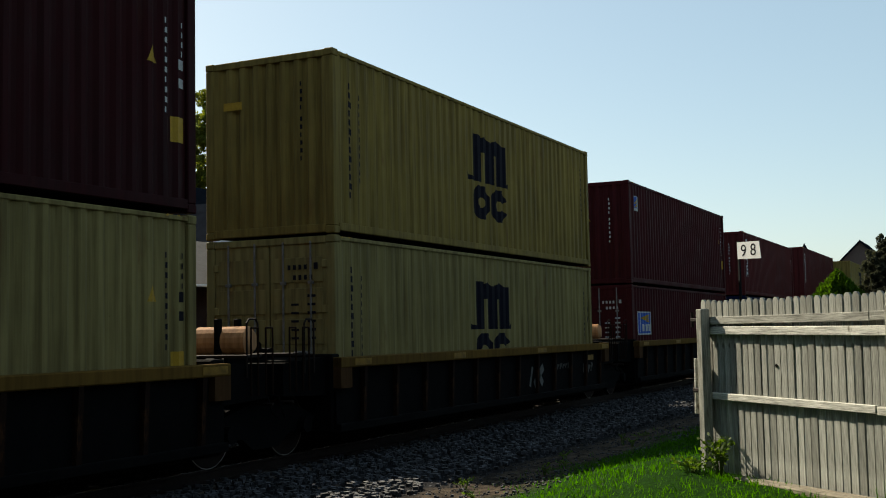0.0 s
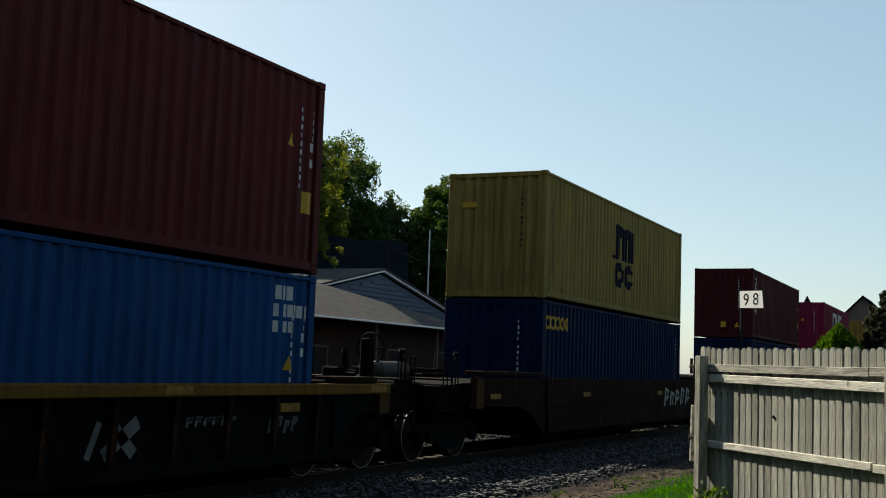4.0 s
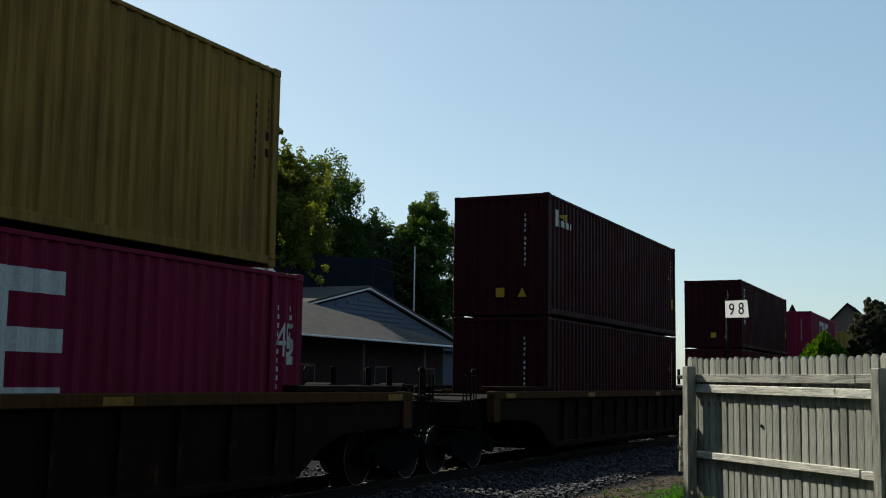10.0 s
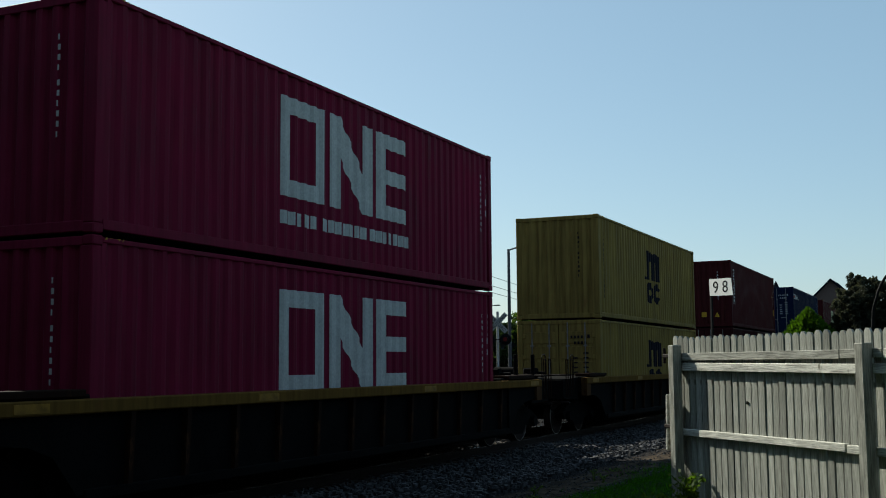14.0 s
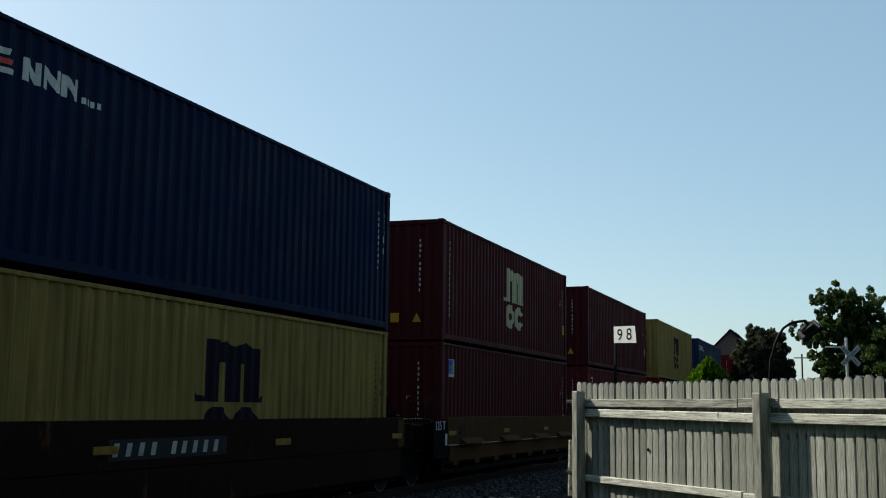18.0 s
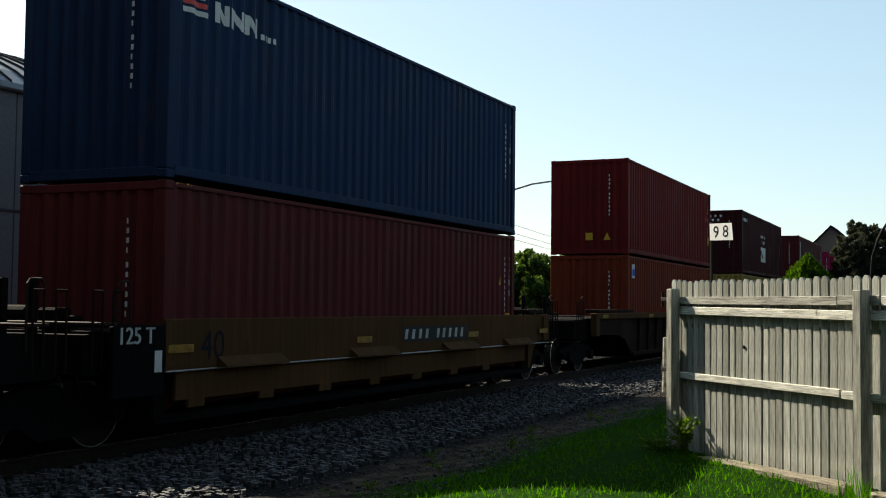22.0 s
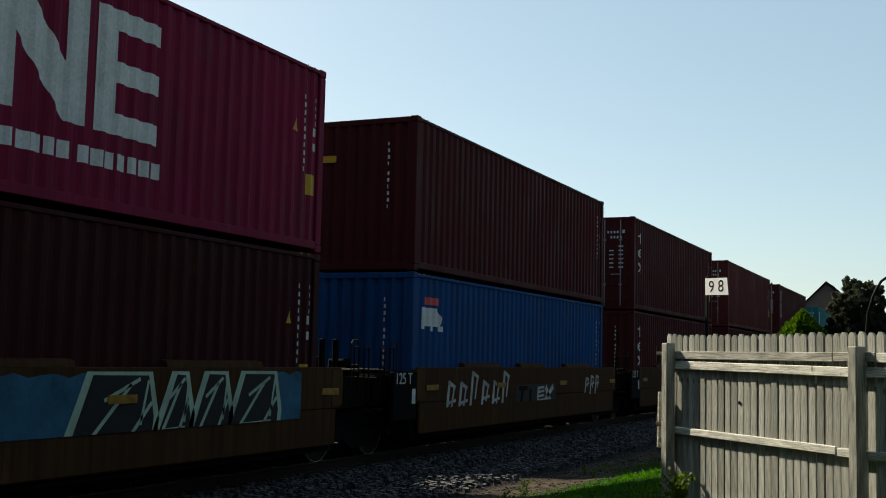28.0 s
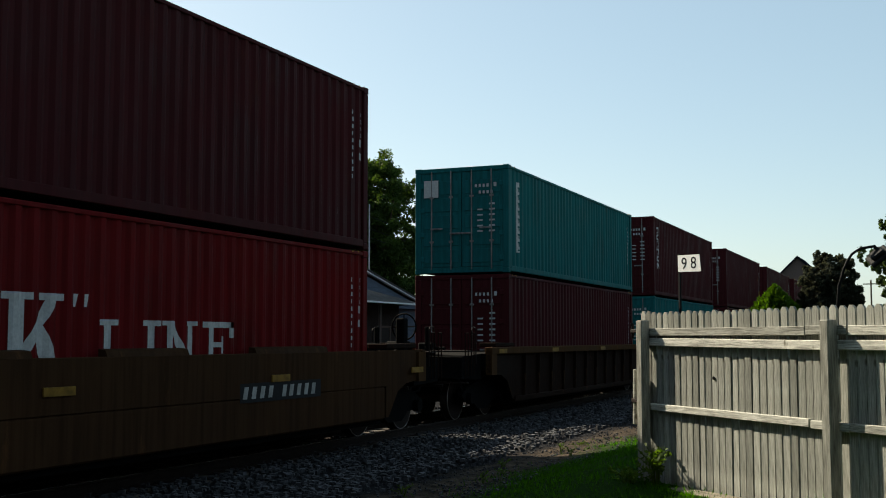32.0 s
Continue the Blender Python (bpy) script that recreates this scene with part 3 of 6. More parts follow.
def stacked_three(top, high, long, col, doors):
    """A crossed upright, a round and a pair of crossed bars, under one another and in a row on the end."""
    def forms(x, z, k):
        out = [[rect(x - 0.05 * k, z, 0.10 * k, 0.34 * k), rect(x - 0.12 * k, z + 0.22 * k, 0.26 * k, 0.05 * k), rect(x, z, 0.13 * k, 0.05 * k)]]
        out.append(ring8(x, z + 0.14 * k, 0.14 * k, 0.15 * k, 0.06 * k) + [rect(x - 0.09 * k, z + 0.12 * k, 0.18 * k, 0.05 * k)])
        out.append([[(x - 0.15 * k, z + 0.28 * k), (x - 0.05 * k, z + 0.28 * k), (x + 0.15 * k, z), (x + 0.05 * k, z)], [(x - 0.14 * k, z), (x - 0.08 * k, z), (x + 0.13 * k, z + 0.28 * k), (x + 0.07 * k, z + 0.28 * k)]])
        return out
    s = []
    for k in range(3):
        s += forms(0.78, high - 0.80 - 0.44 * k, 1.0)[k]
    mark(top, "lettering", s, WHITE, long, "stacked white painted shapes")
    e = []
    for k in range(3):
        e += forms(-0.80 + 0.31 * k, high * 0.64, 1.0)[k]
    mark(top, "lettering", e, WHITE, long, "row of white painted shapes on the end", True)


def white_trio(top, high, long, col, doors):
    """Three big white shapes: a hollow square, a leaning band, a notched block; bars below."""
    y, z, h = long / 2 - 2.10, high * 0.335, high * 0.525
    s = [rect(y, z, 0.26, h), rect(y + 0.96, z, 0.26, h), rect(y + 0.26, z, 0.70, h * 0.17), rect(y + 0.26, z + h * 0.83, 0.70, h * 0.17)]
    x = y + 1.42
    s += [rect(x, z, 0.32, h), rect(x + 1.10, z, 0.32, h), [(x + 0.32, z + h * 0.55), (x + 0.32, z + h), (x + 1.10, z + h * 0.45), (x + 1.10, z)]]
    x = y + 3.02
    s += [rect(x, z, 0.34, h)] + [rect(x + 0.34, z + h * q, 0.80, h * 0.17) for q in (0.0, 0.415, 0.83)]
    for piece, words in ((s[:4], "large white hollow square"), (s[4:7], "large white leaning shape"), (s[7:], "large white notched shape")):
        mark(top, "emblem", piece, WHITE, long, words)
    b, x = [], y
    for w in (0.16, 0.14, 0.13, 0.16, 0.16, 0.0, 0.16, 0.14, 0.14, 0.18, 0.15, 0.14, 0.14, 0.0, 0.14, 0.16, 0.14, 0.14, 0.13, 0.14, 0.14):
        if w:
            b.append(rect(x, z - 0.42, w * 1.15, 0.2))
        x += 0.212 if w else 0.12
    mark(top, "lettering", b, WHITE, long, "row of small white painted bars")


def five_rounds(top, high, long, col, doors):
    s = []
    for k in range(5):
        s += ring8(0.40 + 0.305 * k, high - 0.50, 0.145, 0.165, 0.075)
    mark(top, "emblem", s, GOLD, long, "row of five yellow rounds")


def stripes_and_blocks(top, high, long, col, doors):
    z = high - 0.70
    mark(top, "emblem", [[(0.32, z + 0.22), (0.74, z + 0.22), (0.77, z + 0.30), (0.32, z + 0.30)], [(0.32, z), (0.82, z), (0.85, z + 0.07), (0.32, z + 0.07)]], WHITE, long, "white stripes")
    mark(top, "emblem", [[(0.32, z + 0.11), (0.78, z + 0.11), (0.81, z + 0.18), (0.32, z + 0.18)]], RED_DECAL, long, "red stripe")
    s = []
    for k in range(3):
        x = 0.98 + 0.36 * k
        s += [rect(x, z, 0.10, 0.28), [(x + 0.10, z + 0.28), (x + 0.10, z + 0.14), (x + 0.24, z), (x + 0.24, z + 0.14)], rect(x + 0.24, z, 0.07, 0.28)]
    s += [rect(2.08 + 0.10 * k, z, 0.07, 0.08) for k in range(4)]
    mark(top, "lettering", s, WHITE, long, "white painted blocks")
    if doors:
        mark(top, "lettering", [rect(-0.86 + 0.16 * k, high * 0.74, 0.13, 0.10) for k in range(4)], WHITE, long, "white bars on the doors", True)
        mark(top, "warning_plate", [rect(-1.0, high * 0.47, 0.36, 0.36)], GOLD, long, "yellow plate on the doors", True)


def lighthouse_panel(top, high, long, col, doors):
    low = high < 2.7
    y, z, w, h = (0.62, 1.18, 1.25, 0.66) if low else (0.45, high * 0.72, 1.10, 0.50)
    if low:
        mark(top, "emblem", [rect(y, z, w, h * 0.06), rect(y, z + h * 0.94, w, h * 0.06), rect(y, z, 0.05, h), rect(y + w - 0.05, z, 0.05, h)], WHITE, long, "white border")
    if low:
        mark(top, "emblem", [rect(y + 0.05, z + h * 0.06, w - 0.1, h * 0.88)], BLUE_DECAL, long, "blue panel")
    ink = mark(top, "emblem", [rect(y + 0.12, z + 0.08, 0.15, h * 0.8)] + [rect(y + 0.36 + 0.15 * k, z + 0.10, 0.11, h * 0.3) for k in range(6)], WHITE, long, "white bars", False, 0.008)
    mark(top, "emblem", [[(y + 0.30, z + h * 0.70), (y + w - 0.1, z + h * q), (y + w - 0.1, z + h * (q + 0.07)), (y + 0.30, z + h * 0.74)] for q in (0.50, 0.62, 0.74, 0.84)], GOLD, long, "yellow rays", False, 0.008)


def leaf_panel(top, high, long, col, doors):
    y, z = 0.56, high * 0.72
    mark(top, "emblem", [rect(y, z, 0.40, 0.42)], WHITE, long, "white panel")
    mark(top, "emblem", [rect(y + 0.025, z + 0.07, 0.35, 0.33)], BLUE_DECAL, long, "blue square", False, 0.007)
    mark(top, "emblem", [[(y + 0.08, z + 0.10), (y + 0.16, z + 0.09), (y + 0.33, z + 0.22), (y + 0.30, z + 0.28)], [(y + 0.08, z + 0.20), (y + 0.13, z + 0.19), (y + 0.32, z + 0.33), (y + 0.26, z + 0.38)]], GOLD, long, "yellow leaf shape", False, 0.010)


def white_panel(top, high, long, col, doors):
    mark(top, "emblem", [rect(0.48, high * 0.765, 0.44, 0.42)], WHITE, long, "white panel")
    mark(top, "emblem", [rect(0.56, high * 0.79, 0.24, 0.2)], BLUE_DECAL, long, "blue shape", False, 0.007)


def serif_row(top, high, long, col, doors, y=4.13, wide=0.27, ticks=(3.48, 3.60, 5.10, 5.22), spots=((5.48, 0.37), (6.26, 0.38), (6.85, 0.73), (7.74, 0.64))):
    """One tall white shape and four lower ones, with small ticks."""
    z, h, e = 0.95, 0.64, wide
    s = [rect(y, z, e, 0.92), rect(y - 0.12, z + 0.84, e + 0.22, 0.08), rect(y - 0.10, z, e + 0.18, 0.06), [(y + e, z + 0.36), (y + 0.55, z + 0.84), (y + 0.73, z + 0.84), (y + e, z + 0.16)], rect(y + 0.46, z + 0.84, 0.38, 0.08),
         [(y + 0.36, z + 0.44), (y + 0.53, z + 0.56), (y + 0.86, z), (y + 0.58, z)], rect(y + 0.52, z, 0.46, 0.06)]
    mark(top, "emblem", s, WHITE, long, "tall white painted shape")
    for x in ticks:
        mark(top, "emblem", [[(x, z + 0.78), (x + 0.04, z + 0.78), (x + 0.085, z + 0.93), (x + 0.005, z + 0.93)]], WHITE, long, "small white tick")
    for x, w in spots[:2]:
        mark(top, "emblem", [rect(x + 0.11, z, w - 0.22, h), rect(x, z + h - 0.07, w, 0.07), rect(x, z, w, 0.06)], WHITE, long, "white painted upright")
    x, w = spots[2]
    mark(top, "emblem", [rect(x + 0.09, z, 0.09, h), rect(x + w - 0.17, z, 0.09, h), [(x + 0.04, z + h), (x + 0.22, z + h), (x + w - 0.08, z), (x + w - 0.20, z)], rect(x + w - 0.24, z + h - 0.06, 0.24, 0.06), rect(x, z + h - 0.06, 0.2, 0.06)], WHITE, long, "white leaning shape")
    x, w = spots[3]
    mark(top, "emblem", [rect(x + 0.10, z, 0.16, h), rect(x, z + h - 0.08, w, 0.08), rect(x + w - 0.09, z + h - 0.22, 0.09, 0.22), rect(x + 0.22, z + 0.29, 0.24, 0.07), rect(x + 0.40, z + 0.20, 0.08, 0.24)], WHITE, long, "white notched shape")


def serif_row_near(top, high, long, col, doors):
    """The same shapes, set nearer to the door end and with no ticks before them."""
    serif_row(top, high, long, col, doors, 3.74, 0.24, (4.75, 4.90), ((5.18, 0.34), (6.0, 0.36), (6.43, 0.72), (7.32, 0.70)))


def star(x, z, r):
    c = (x + r, z + r)
    pts = [(c[0] + (r if k % 2 == 0 else 0.42 * r) * math.sin(math.pi * k / 5), c[1] + (r if k % 2 == 0 else 0.42 * r) * math.cos(math.pi * k / 5)) for k in range(10)]
    return [[c, pts[k], pts[(k + 1) % 10]] for k in range(10)]


def star_block(top, high, long, col, doors):
    def block(x, z, k, end):
        for r in (0, 1):
            for i in range(4 - r):
                mark(top, "emblem", star(x + 0.30 * k * i + (0.15 * k if r else 0), z + 0.72 * k + 0.22 * k * (1 - r), 0.10 * k), WHITE, long, "small white star", end)
        s = [rect(x, z, 0.5 * k, 0.14 * k), rect(x, z + 0.46 * k, 0.5 * k, 0.14 * k), [(x, z + 0.14 * k), (x + 0.22 * k, z + 0.14 * k), (x + 0.5 * k, z + 0.46 * k), (x + 0.28 * k, z + 0.46 * k)],
             rect(x + 0.56 * k, z, 0.16 * k, 0.60 * k), rect(x + 0.78 * k, z, 0.16 * k, 0.60 * k), rect(x + 1.04 * k, z, 0.16 * k, 0.60 * k), [(x + 0.86 * k, z + 0.60 * k), (x + 0.86 * k, z + 0.38 * k), (x + 1.06 * k, z + 0.2 * k), (x + 1.06 * k, z + 0.60 * k)]]
        mark(top, "emblem", s, WHITE, long, "white block shape", end)
    block(5.28, 0.72, 1.20, False)
    block(-0.55, high * 0.62, 0.80, True)
    mark(top, "lettering", [rect(0.34 + 0.115 * k, high * 0.83, 0.08, 0.15) for k in range(9)], WHITE, long, "small white bars")


def codes(top, high, long, col, doors):
    """Large white code bars near the far end."""
    s = [rect(11.20 + 0.14 * k, high - 0.40, 0.11, 0.20) for k in range(3)]
    s += [rect(11.17 + x, high - 0.64, 0.10, 0.18) for x in (0.0, 0.22, 0.34, 0.46, 0.58, 0.74)] + [rect(11.17 + x, high - 0.86, 0.10, 0.16) for x in (0.0, 0.24, 0.36)]
    mark(top, "lettering", s, SMALL_WHITE, long, "large white code bars")
    mark(top, "warning_triangle", [[(long - 0.72, 1.2), (long - 0.52, 1.2), (long - 0.62, 1.41)]], GOLD, long, "yellow triangle")


def round_square(top, high, long, col, doors):
    mark(top, "emblem", [rect(0.52, high * 0.73, 1.15, 0.52)], WHITE, long, "white square")
    mark(top, "emblem", ring8(1.10, high * 0.73 + 0.26, 0.26, 0.22, 0.10) + [rect(0.56, high * 0.74, 0.14, 0.46), rect(1.48, high * 0.74, 0.14, 0.46)], BLACKISH, long, "dark round", False, 0.008)
    mark(top, "emblem", [rect(-0.2, high * 0.42, 0.14, 0.55), rect(0.05, high * 0.42, 0.14, 0.5), rect(-0.2, high * 0.42, 0.39, 0.12)], RED_DECAL, long, "red shapes on the end", True)


def eagle_patch(top, high, long, col, doors):
    mark(top, "emblem", [[(0.42, high * 0.66), (1.25, high * 0.66), (1.32, high * 0.72), (1.1, high * 0.78), (0.42, high * 0.78)], rect(0.42, high * 0.64, 0.12, 0.1), rect(0.85, high * 0.63, 0.1, 0.12), rect(1.2, high * 0.63, 0.2, 0.1)], WHITE, long, "white painted shapes")
    mark(top, "emblem", [rect(0.55, high * 0.80, 0.66, 0.14)], RED_DECAL, long, "faded red stripe")


def tall_white(top, high, long, col, doors):
    mark(top, "lettering", [rect(0.66, high * 0.20, 0.24, high * 0.66)], WHITE, long, "tall white panel")
    part("lettering", on_side([rect(0.70, high * 0.80 - 0.19 * k, 0.15, 0.04) for k in range(9)] + [rect(0.72, high * 0.80 - 0.19 * k - 0.08, 0.06, 0.08) for k in range(8)], long, PAINT["teal"], "lettering", 0.008), top, None, "teal bars on the white panel")
    mark(top, "warning_plate", [rect(-0.98, high * 0.72, 0.38, 0.42)], WHITE, long, "white plate on the doors", True)


def forty_five(top, high, long, col, doors):
    mark(top, "numeral", moved(letters("45", 0.66), -0.26, high * 0.70, 1.0, 0.78), WHITE, long, "white numeral 45", True)
    mark(top, "numeral", moved(letters("45", 0.70), long - 0.62, high * 0.58, 1.0, 0.62), WHITE, long, "white numeral 45")


def plates(top, high, long, col, doors):
    """Yellow hazard triangle and plate near the far end, and on the closed end."""
    mark(top, "warning_triangle", [[(long - 0.92, high * 0.62), (long - 0.72, high * 0.62), (long - 0.82, high * 0.62 + 0.21)]], GOLD, long, "yellow triangle")
    mark(top, "warning_plate", [rect(long - 0.46, high * 0.30, 0.24, 0.32)], GOLD, long, "yellow plate")
    if not doors:
        mark(top, "warning_plate", [rect(-0.1, high * 0.15, 0.22, 0.22)], GOLD, long, "yellow plate on the end", True)
        mark(top, "warning_triangle", [[(0.46, high * 0.15), (0.68, high * 0.15), (0.57, high * 0.15 + 0.22)]], GOLD, long, "yellow triangle on the end", True)


def plates_high(top, high, long, col, doors):
    """Yellow plate in the upper corner of the end, triangle near its middle."""
    mark(top, "warning_triangle", [[(long - 0.92, high * 0.62), (long - 0.72, high * 0.62), (long - 0.82, high * 0.62 + 0.21)]], GOLD, long, "yellow triangle")
    mark(top, "warning_plate", [rect(long - 0.46, high * 0.30, 0.24, 0.32)], GOLD, long, "yellow plate")
    if not doors:
        mark(top, "warning_plate", [rect(-0.95, high * 0.78, 0.22, 0.30)], GOLD, long, "yellow plate on the end", True)
        mark(top, "warning_triangle", [[(-0.12, high * 0.62), (0.08, high * 0.62), (-0.02, high * 0.62 + 0.2)]], GOLD, long, "yellow triangle on the end", True)


def caution(top, high, long, col, doors):
    mark(top, "warning_plate", [rect(-0.85, high * 0.72, 0.36, 0.13)], GOLD, long, "yellow plate on the end", True)


MARKS = {"arch": arch_emblem, "twin": twin_columns, "six": stacked_six, "three": stacked_three, "trio": white_trio, "rounds": five_rounds,
         "stripes": stripes_and_blocks, "beacon": lighthouse_panel, "leaf": leaf_panel, "panel": white_panel, "serif": serif_row, "serif_near": serif_row_near,
         "stars": star_block, "square": round_square, "eagle": eagle_patch, "tall": tall_white, "45": forty_five, "codes": codes, "plates": plates, "plates_high": plates_high, "caution": caution}

# ------------------------------------------------------------------ well cars
CAR_HALF = 1.49


def well_side(kind, long):
    """One side of the well, from y = 0 to long, its outer face at CAR_HALF."""
    g = Geo()
    x = CAR_HALF
    if kind in ("rib", "low"):
        g.box(x - 0.11, x - 0.09, 0.0, long, 0.40, 1.40 if kind == "rib" else 1.27)
        g.box(x - 0.13, x - 0.01, 0.0, long, 0.30, 0.42, 0.01)
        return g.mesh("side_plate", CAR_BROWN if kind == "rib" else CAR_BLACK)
    g.box(x - 0.05, x, 0.0, long, 0.905, 1.54, 0.012)
    if kind == "yellow":
        g.box(x - 0.09, x - 0.03, 0.25, long - 0.25, 0.52, 0.92, 0.012)
        for i in range(int(long / 1.6)):
            g.box(x - 0.08, x - 0.025, 0.5 + i * 1.6, 0.85 + i * 1.6, 0.42, 0.54, 0.01)
    else:
        g.box(x - 0.06, x - 0.006, 0.12, long - 0.12, 0.34, 0.91, 0.03)
    return g.mesh("side_plate", {"tan": CAR_DUN, "yellow": CAR_TAN, "brown": CAR_BROWN}[kind])


def platform_side(kind, long):
    """The shallow girder over the truck, from the well at y = 0 out to the corner at y = long."""
    x, z = CAR_HALF, {"rib": 1.40, "low": 1.27}.get(kind, 1.54)
    cut = min(1.1, 0.4 * long)
    g = Geo().prism([(0.0, 0.36), (0.1, 0.36), (cut * 0.75, 0.80), (cut * 1.3, 0.93), (long, 1.0), (long, z), (0.0, z)], x - 0.10, x - 0.045, 0)
    g.box(x - 0.12, x + 0.004, long - 0.14, long, 0.98, z, 0.01)
    return g.mesh("platform_side", {"rib": CAR_BROWN, "brown": CAR_BROWN, "low": CAR_BLACK, "tan": CAR_DUN}.get(kind, CAR_TAN), fix=True)


def truck(car, y):
    """A four-wheel bogie under one end."""
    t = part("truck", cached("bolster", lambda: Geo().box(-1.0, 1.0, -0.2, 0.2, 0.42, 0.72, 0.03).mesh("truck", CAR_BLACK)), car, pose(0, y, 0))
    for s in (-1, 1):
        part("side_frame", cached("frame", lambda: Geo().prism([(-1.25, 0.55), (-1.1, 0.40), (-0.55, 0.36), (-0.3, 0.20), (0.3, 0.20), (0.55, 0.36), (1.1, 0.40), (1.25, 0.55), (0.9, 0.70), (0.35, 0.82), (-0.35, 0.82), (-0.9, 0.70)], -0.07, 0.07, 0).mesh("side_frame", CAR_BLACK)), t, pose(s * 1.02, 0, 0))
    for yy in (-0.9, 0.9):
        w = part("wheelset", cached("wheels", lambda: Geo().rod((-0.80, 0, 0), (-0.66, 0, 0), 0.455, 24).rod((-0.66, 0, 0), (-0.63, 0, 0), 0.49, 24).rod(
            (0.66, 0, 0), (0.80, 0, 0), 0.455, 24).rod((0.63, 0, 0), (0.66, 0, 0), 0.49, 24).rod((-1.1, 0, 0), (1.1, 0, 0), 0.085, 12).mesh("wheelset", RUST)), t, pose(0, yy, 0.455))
        for s in (-1, 1):
            part("wheel_tread", cached("tread", lambda: Geo().ring((0, 0, 0), (1, 0, 0), 0.452, 0.008, 28, 5).mesh("wheel_tread", STEEL, smooth=True)), w, pose(s * 0.795, 0, 0), "polished wheel rim")
            part("bearing_cap", cached("cap", lambda: Geo().rod((-0.06, 0, 0), (0.06, 0, 0), 0.12, 12).mesh("bearing_cap", CAR_BLACK)), t, pose(s * 1.14, yy, 0.455))
    return t


def well_car(kind, at, before, after, long, label, tank=None, plate=False, own_trucks=(True, True), graffiti=None, wheel=False):
    """A well car unit: y = 0 where its container begins; before and after: metres of well past the box; then a deck to the joint."""
    car = thing("well_car", label, "rail car", at, group="well cars of the train")
    y0, y1 = -before, long + after
    w0, w1 = max(y0, -0.3), min(y1, long + 0.3)
    size, deep = y1 - y0, w1 - w0
    for s in (1, -1):
        m = pose(0, y0, 0) if s == 1 else pose(0, y1, 0, 0, 0, 180)
        mw = pose(0, w0, 0) if s == 1 else pose(0, w1, 0, 0, 0, 180)
        part("side_plate", cached(("side", kind, round(deep, 2)), lambda: well_side(kind, deep)), car, mw)
        for y, reach, way in ((w0, w0 - y0, -1), (w1, y1 - w1, 1)):
            if reach > 0.5:
                flip = Matrix.Diagonal((s, way, 1, 1))
                part("platform_side", cached(("plat", kind, round(reach, 2)), lambda: platform_side(kind, reach)), car, pose(0, y, 0) @ flip)
                part("platform_lid", cached(("lid", round(reach, 2)), lambda: Geo().box(CAR_HALF - 0.42, CAR_HALF - 0.03, 0.0, reach - 0.35, 1.57, 1.655, 0.012).mesh("platform_lid", CAR_BROWN)), car, pose(0, y, 0 if kind != "low" else -0.14) @ flip)
        if kind in ("rib", "low"):
            z = 1.40 if kind == "rib" else 1.25
            part("top_chord", cached(("chord", kind, round(size, 2)), lambda: Geo().box(CAR_HALF - 0.16, CAR_HALF + 0.02, 0, size, z, z + 0.16, 0.015).mesh("top_chord", CAR_TAN if kind == "rib" else CAR_YELLOW)), car, m)
            for i in range(-1, 13):
                if not 0.15 < 0.45 + 1.05 * i - w0 < deep - 0.1:
                    continue
                part("rib", cached(("rib", kind), lambda: Geo().prism([(CAR_HALF - 0.10, 0.41), (CAR_HALF - 0.03, 0.41), (CAR_HALF + 0.005, z), (CAR_HALF - 0.10, z)], -0.04, 0.04, 1).mesh("rib", CAR_BROWN)), car, mw @ pose(0, 0.45 + 1.05 * i - w0, 0))
        else:
            if kind == "yellow":
                part("edge_strip", cached(("strip", round(size, 2)), lambda: Geo().box(CAR_HALF - 0.02, CAR_HALF + 0.025, 0, size, 0.885, 0.908, 0.005).mesh("edge_strip", STEEL)), car, m, "worn steel strip")
            if kind == "yellow":
                for q in (0.13, 0.38, 0.63, 0.85):
                    part("step_ledge", cached("ledge", lambda: Geo().prism([(CAR_HALF, 0.908), (CAR_HALF + 0.16, 0.908), (CAR_HALF + 0.15, 0.935), (CAR_HALF, 1.045)], -0.75, 0.75, 1).mesh("step_ledge", CAR_TAN)), car, m @ pose(0, size * q, 0))
            if kind == "tan":
                for y, reach in ((1.85, 1.95), (5.0, 1.6), (8.2, 2.1)):
                    part("guide_block", cached(("guide", reach), lambda: Geo().prism([(CAR_HALF - 0.14, 1.535), (CAR_HALF - 0.002, 1.535), (CAR_HALF - 0.035, 1.615), (CAR_HALF - 0.14, 1.63)], 0.0, reach, 1).mesh("guide_block", CAR_DUN)), car, m @ pose(0, y - y0, 0))
        z = {"rib": 1.42, "low": 1.28}.get(kind, 1.12)
        for q in ((0.002, 0.34, 0.66, 0.955) if kind == "yellow" else (0.03, 0.30, 0.62, 0.955)):
            part("reflector", cached(("refl",), lambda: Geo().box(CAR_HALF + 0.008, CAR_HALF + 0.026, 0, 0.5, 0, 0.10).mesh("reflector", REFLECT)), car, m @ pose(0, q * size, z), "dirty yellow reflective strip")
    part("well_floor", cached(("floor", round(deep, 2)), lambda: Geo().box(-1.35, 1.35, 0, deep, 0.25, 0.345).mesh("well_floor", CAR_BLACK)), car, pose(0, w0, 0))
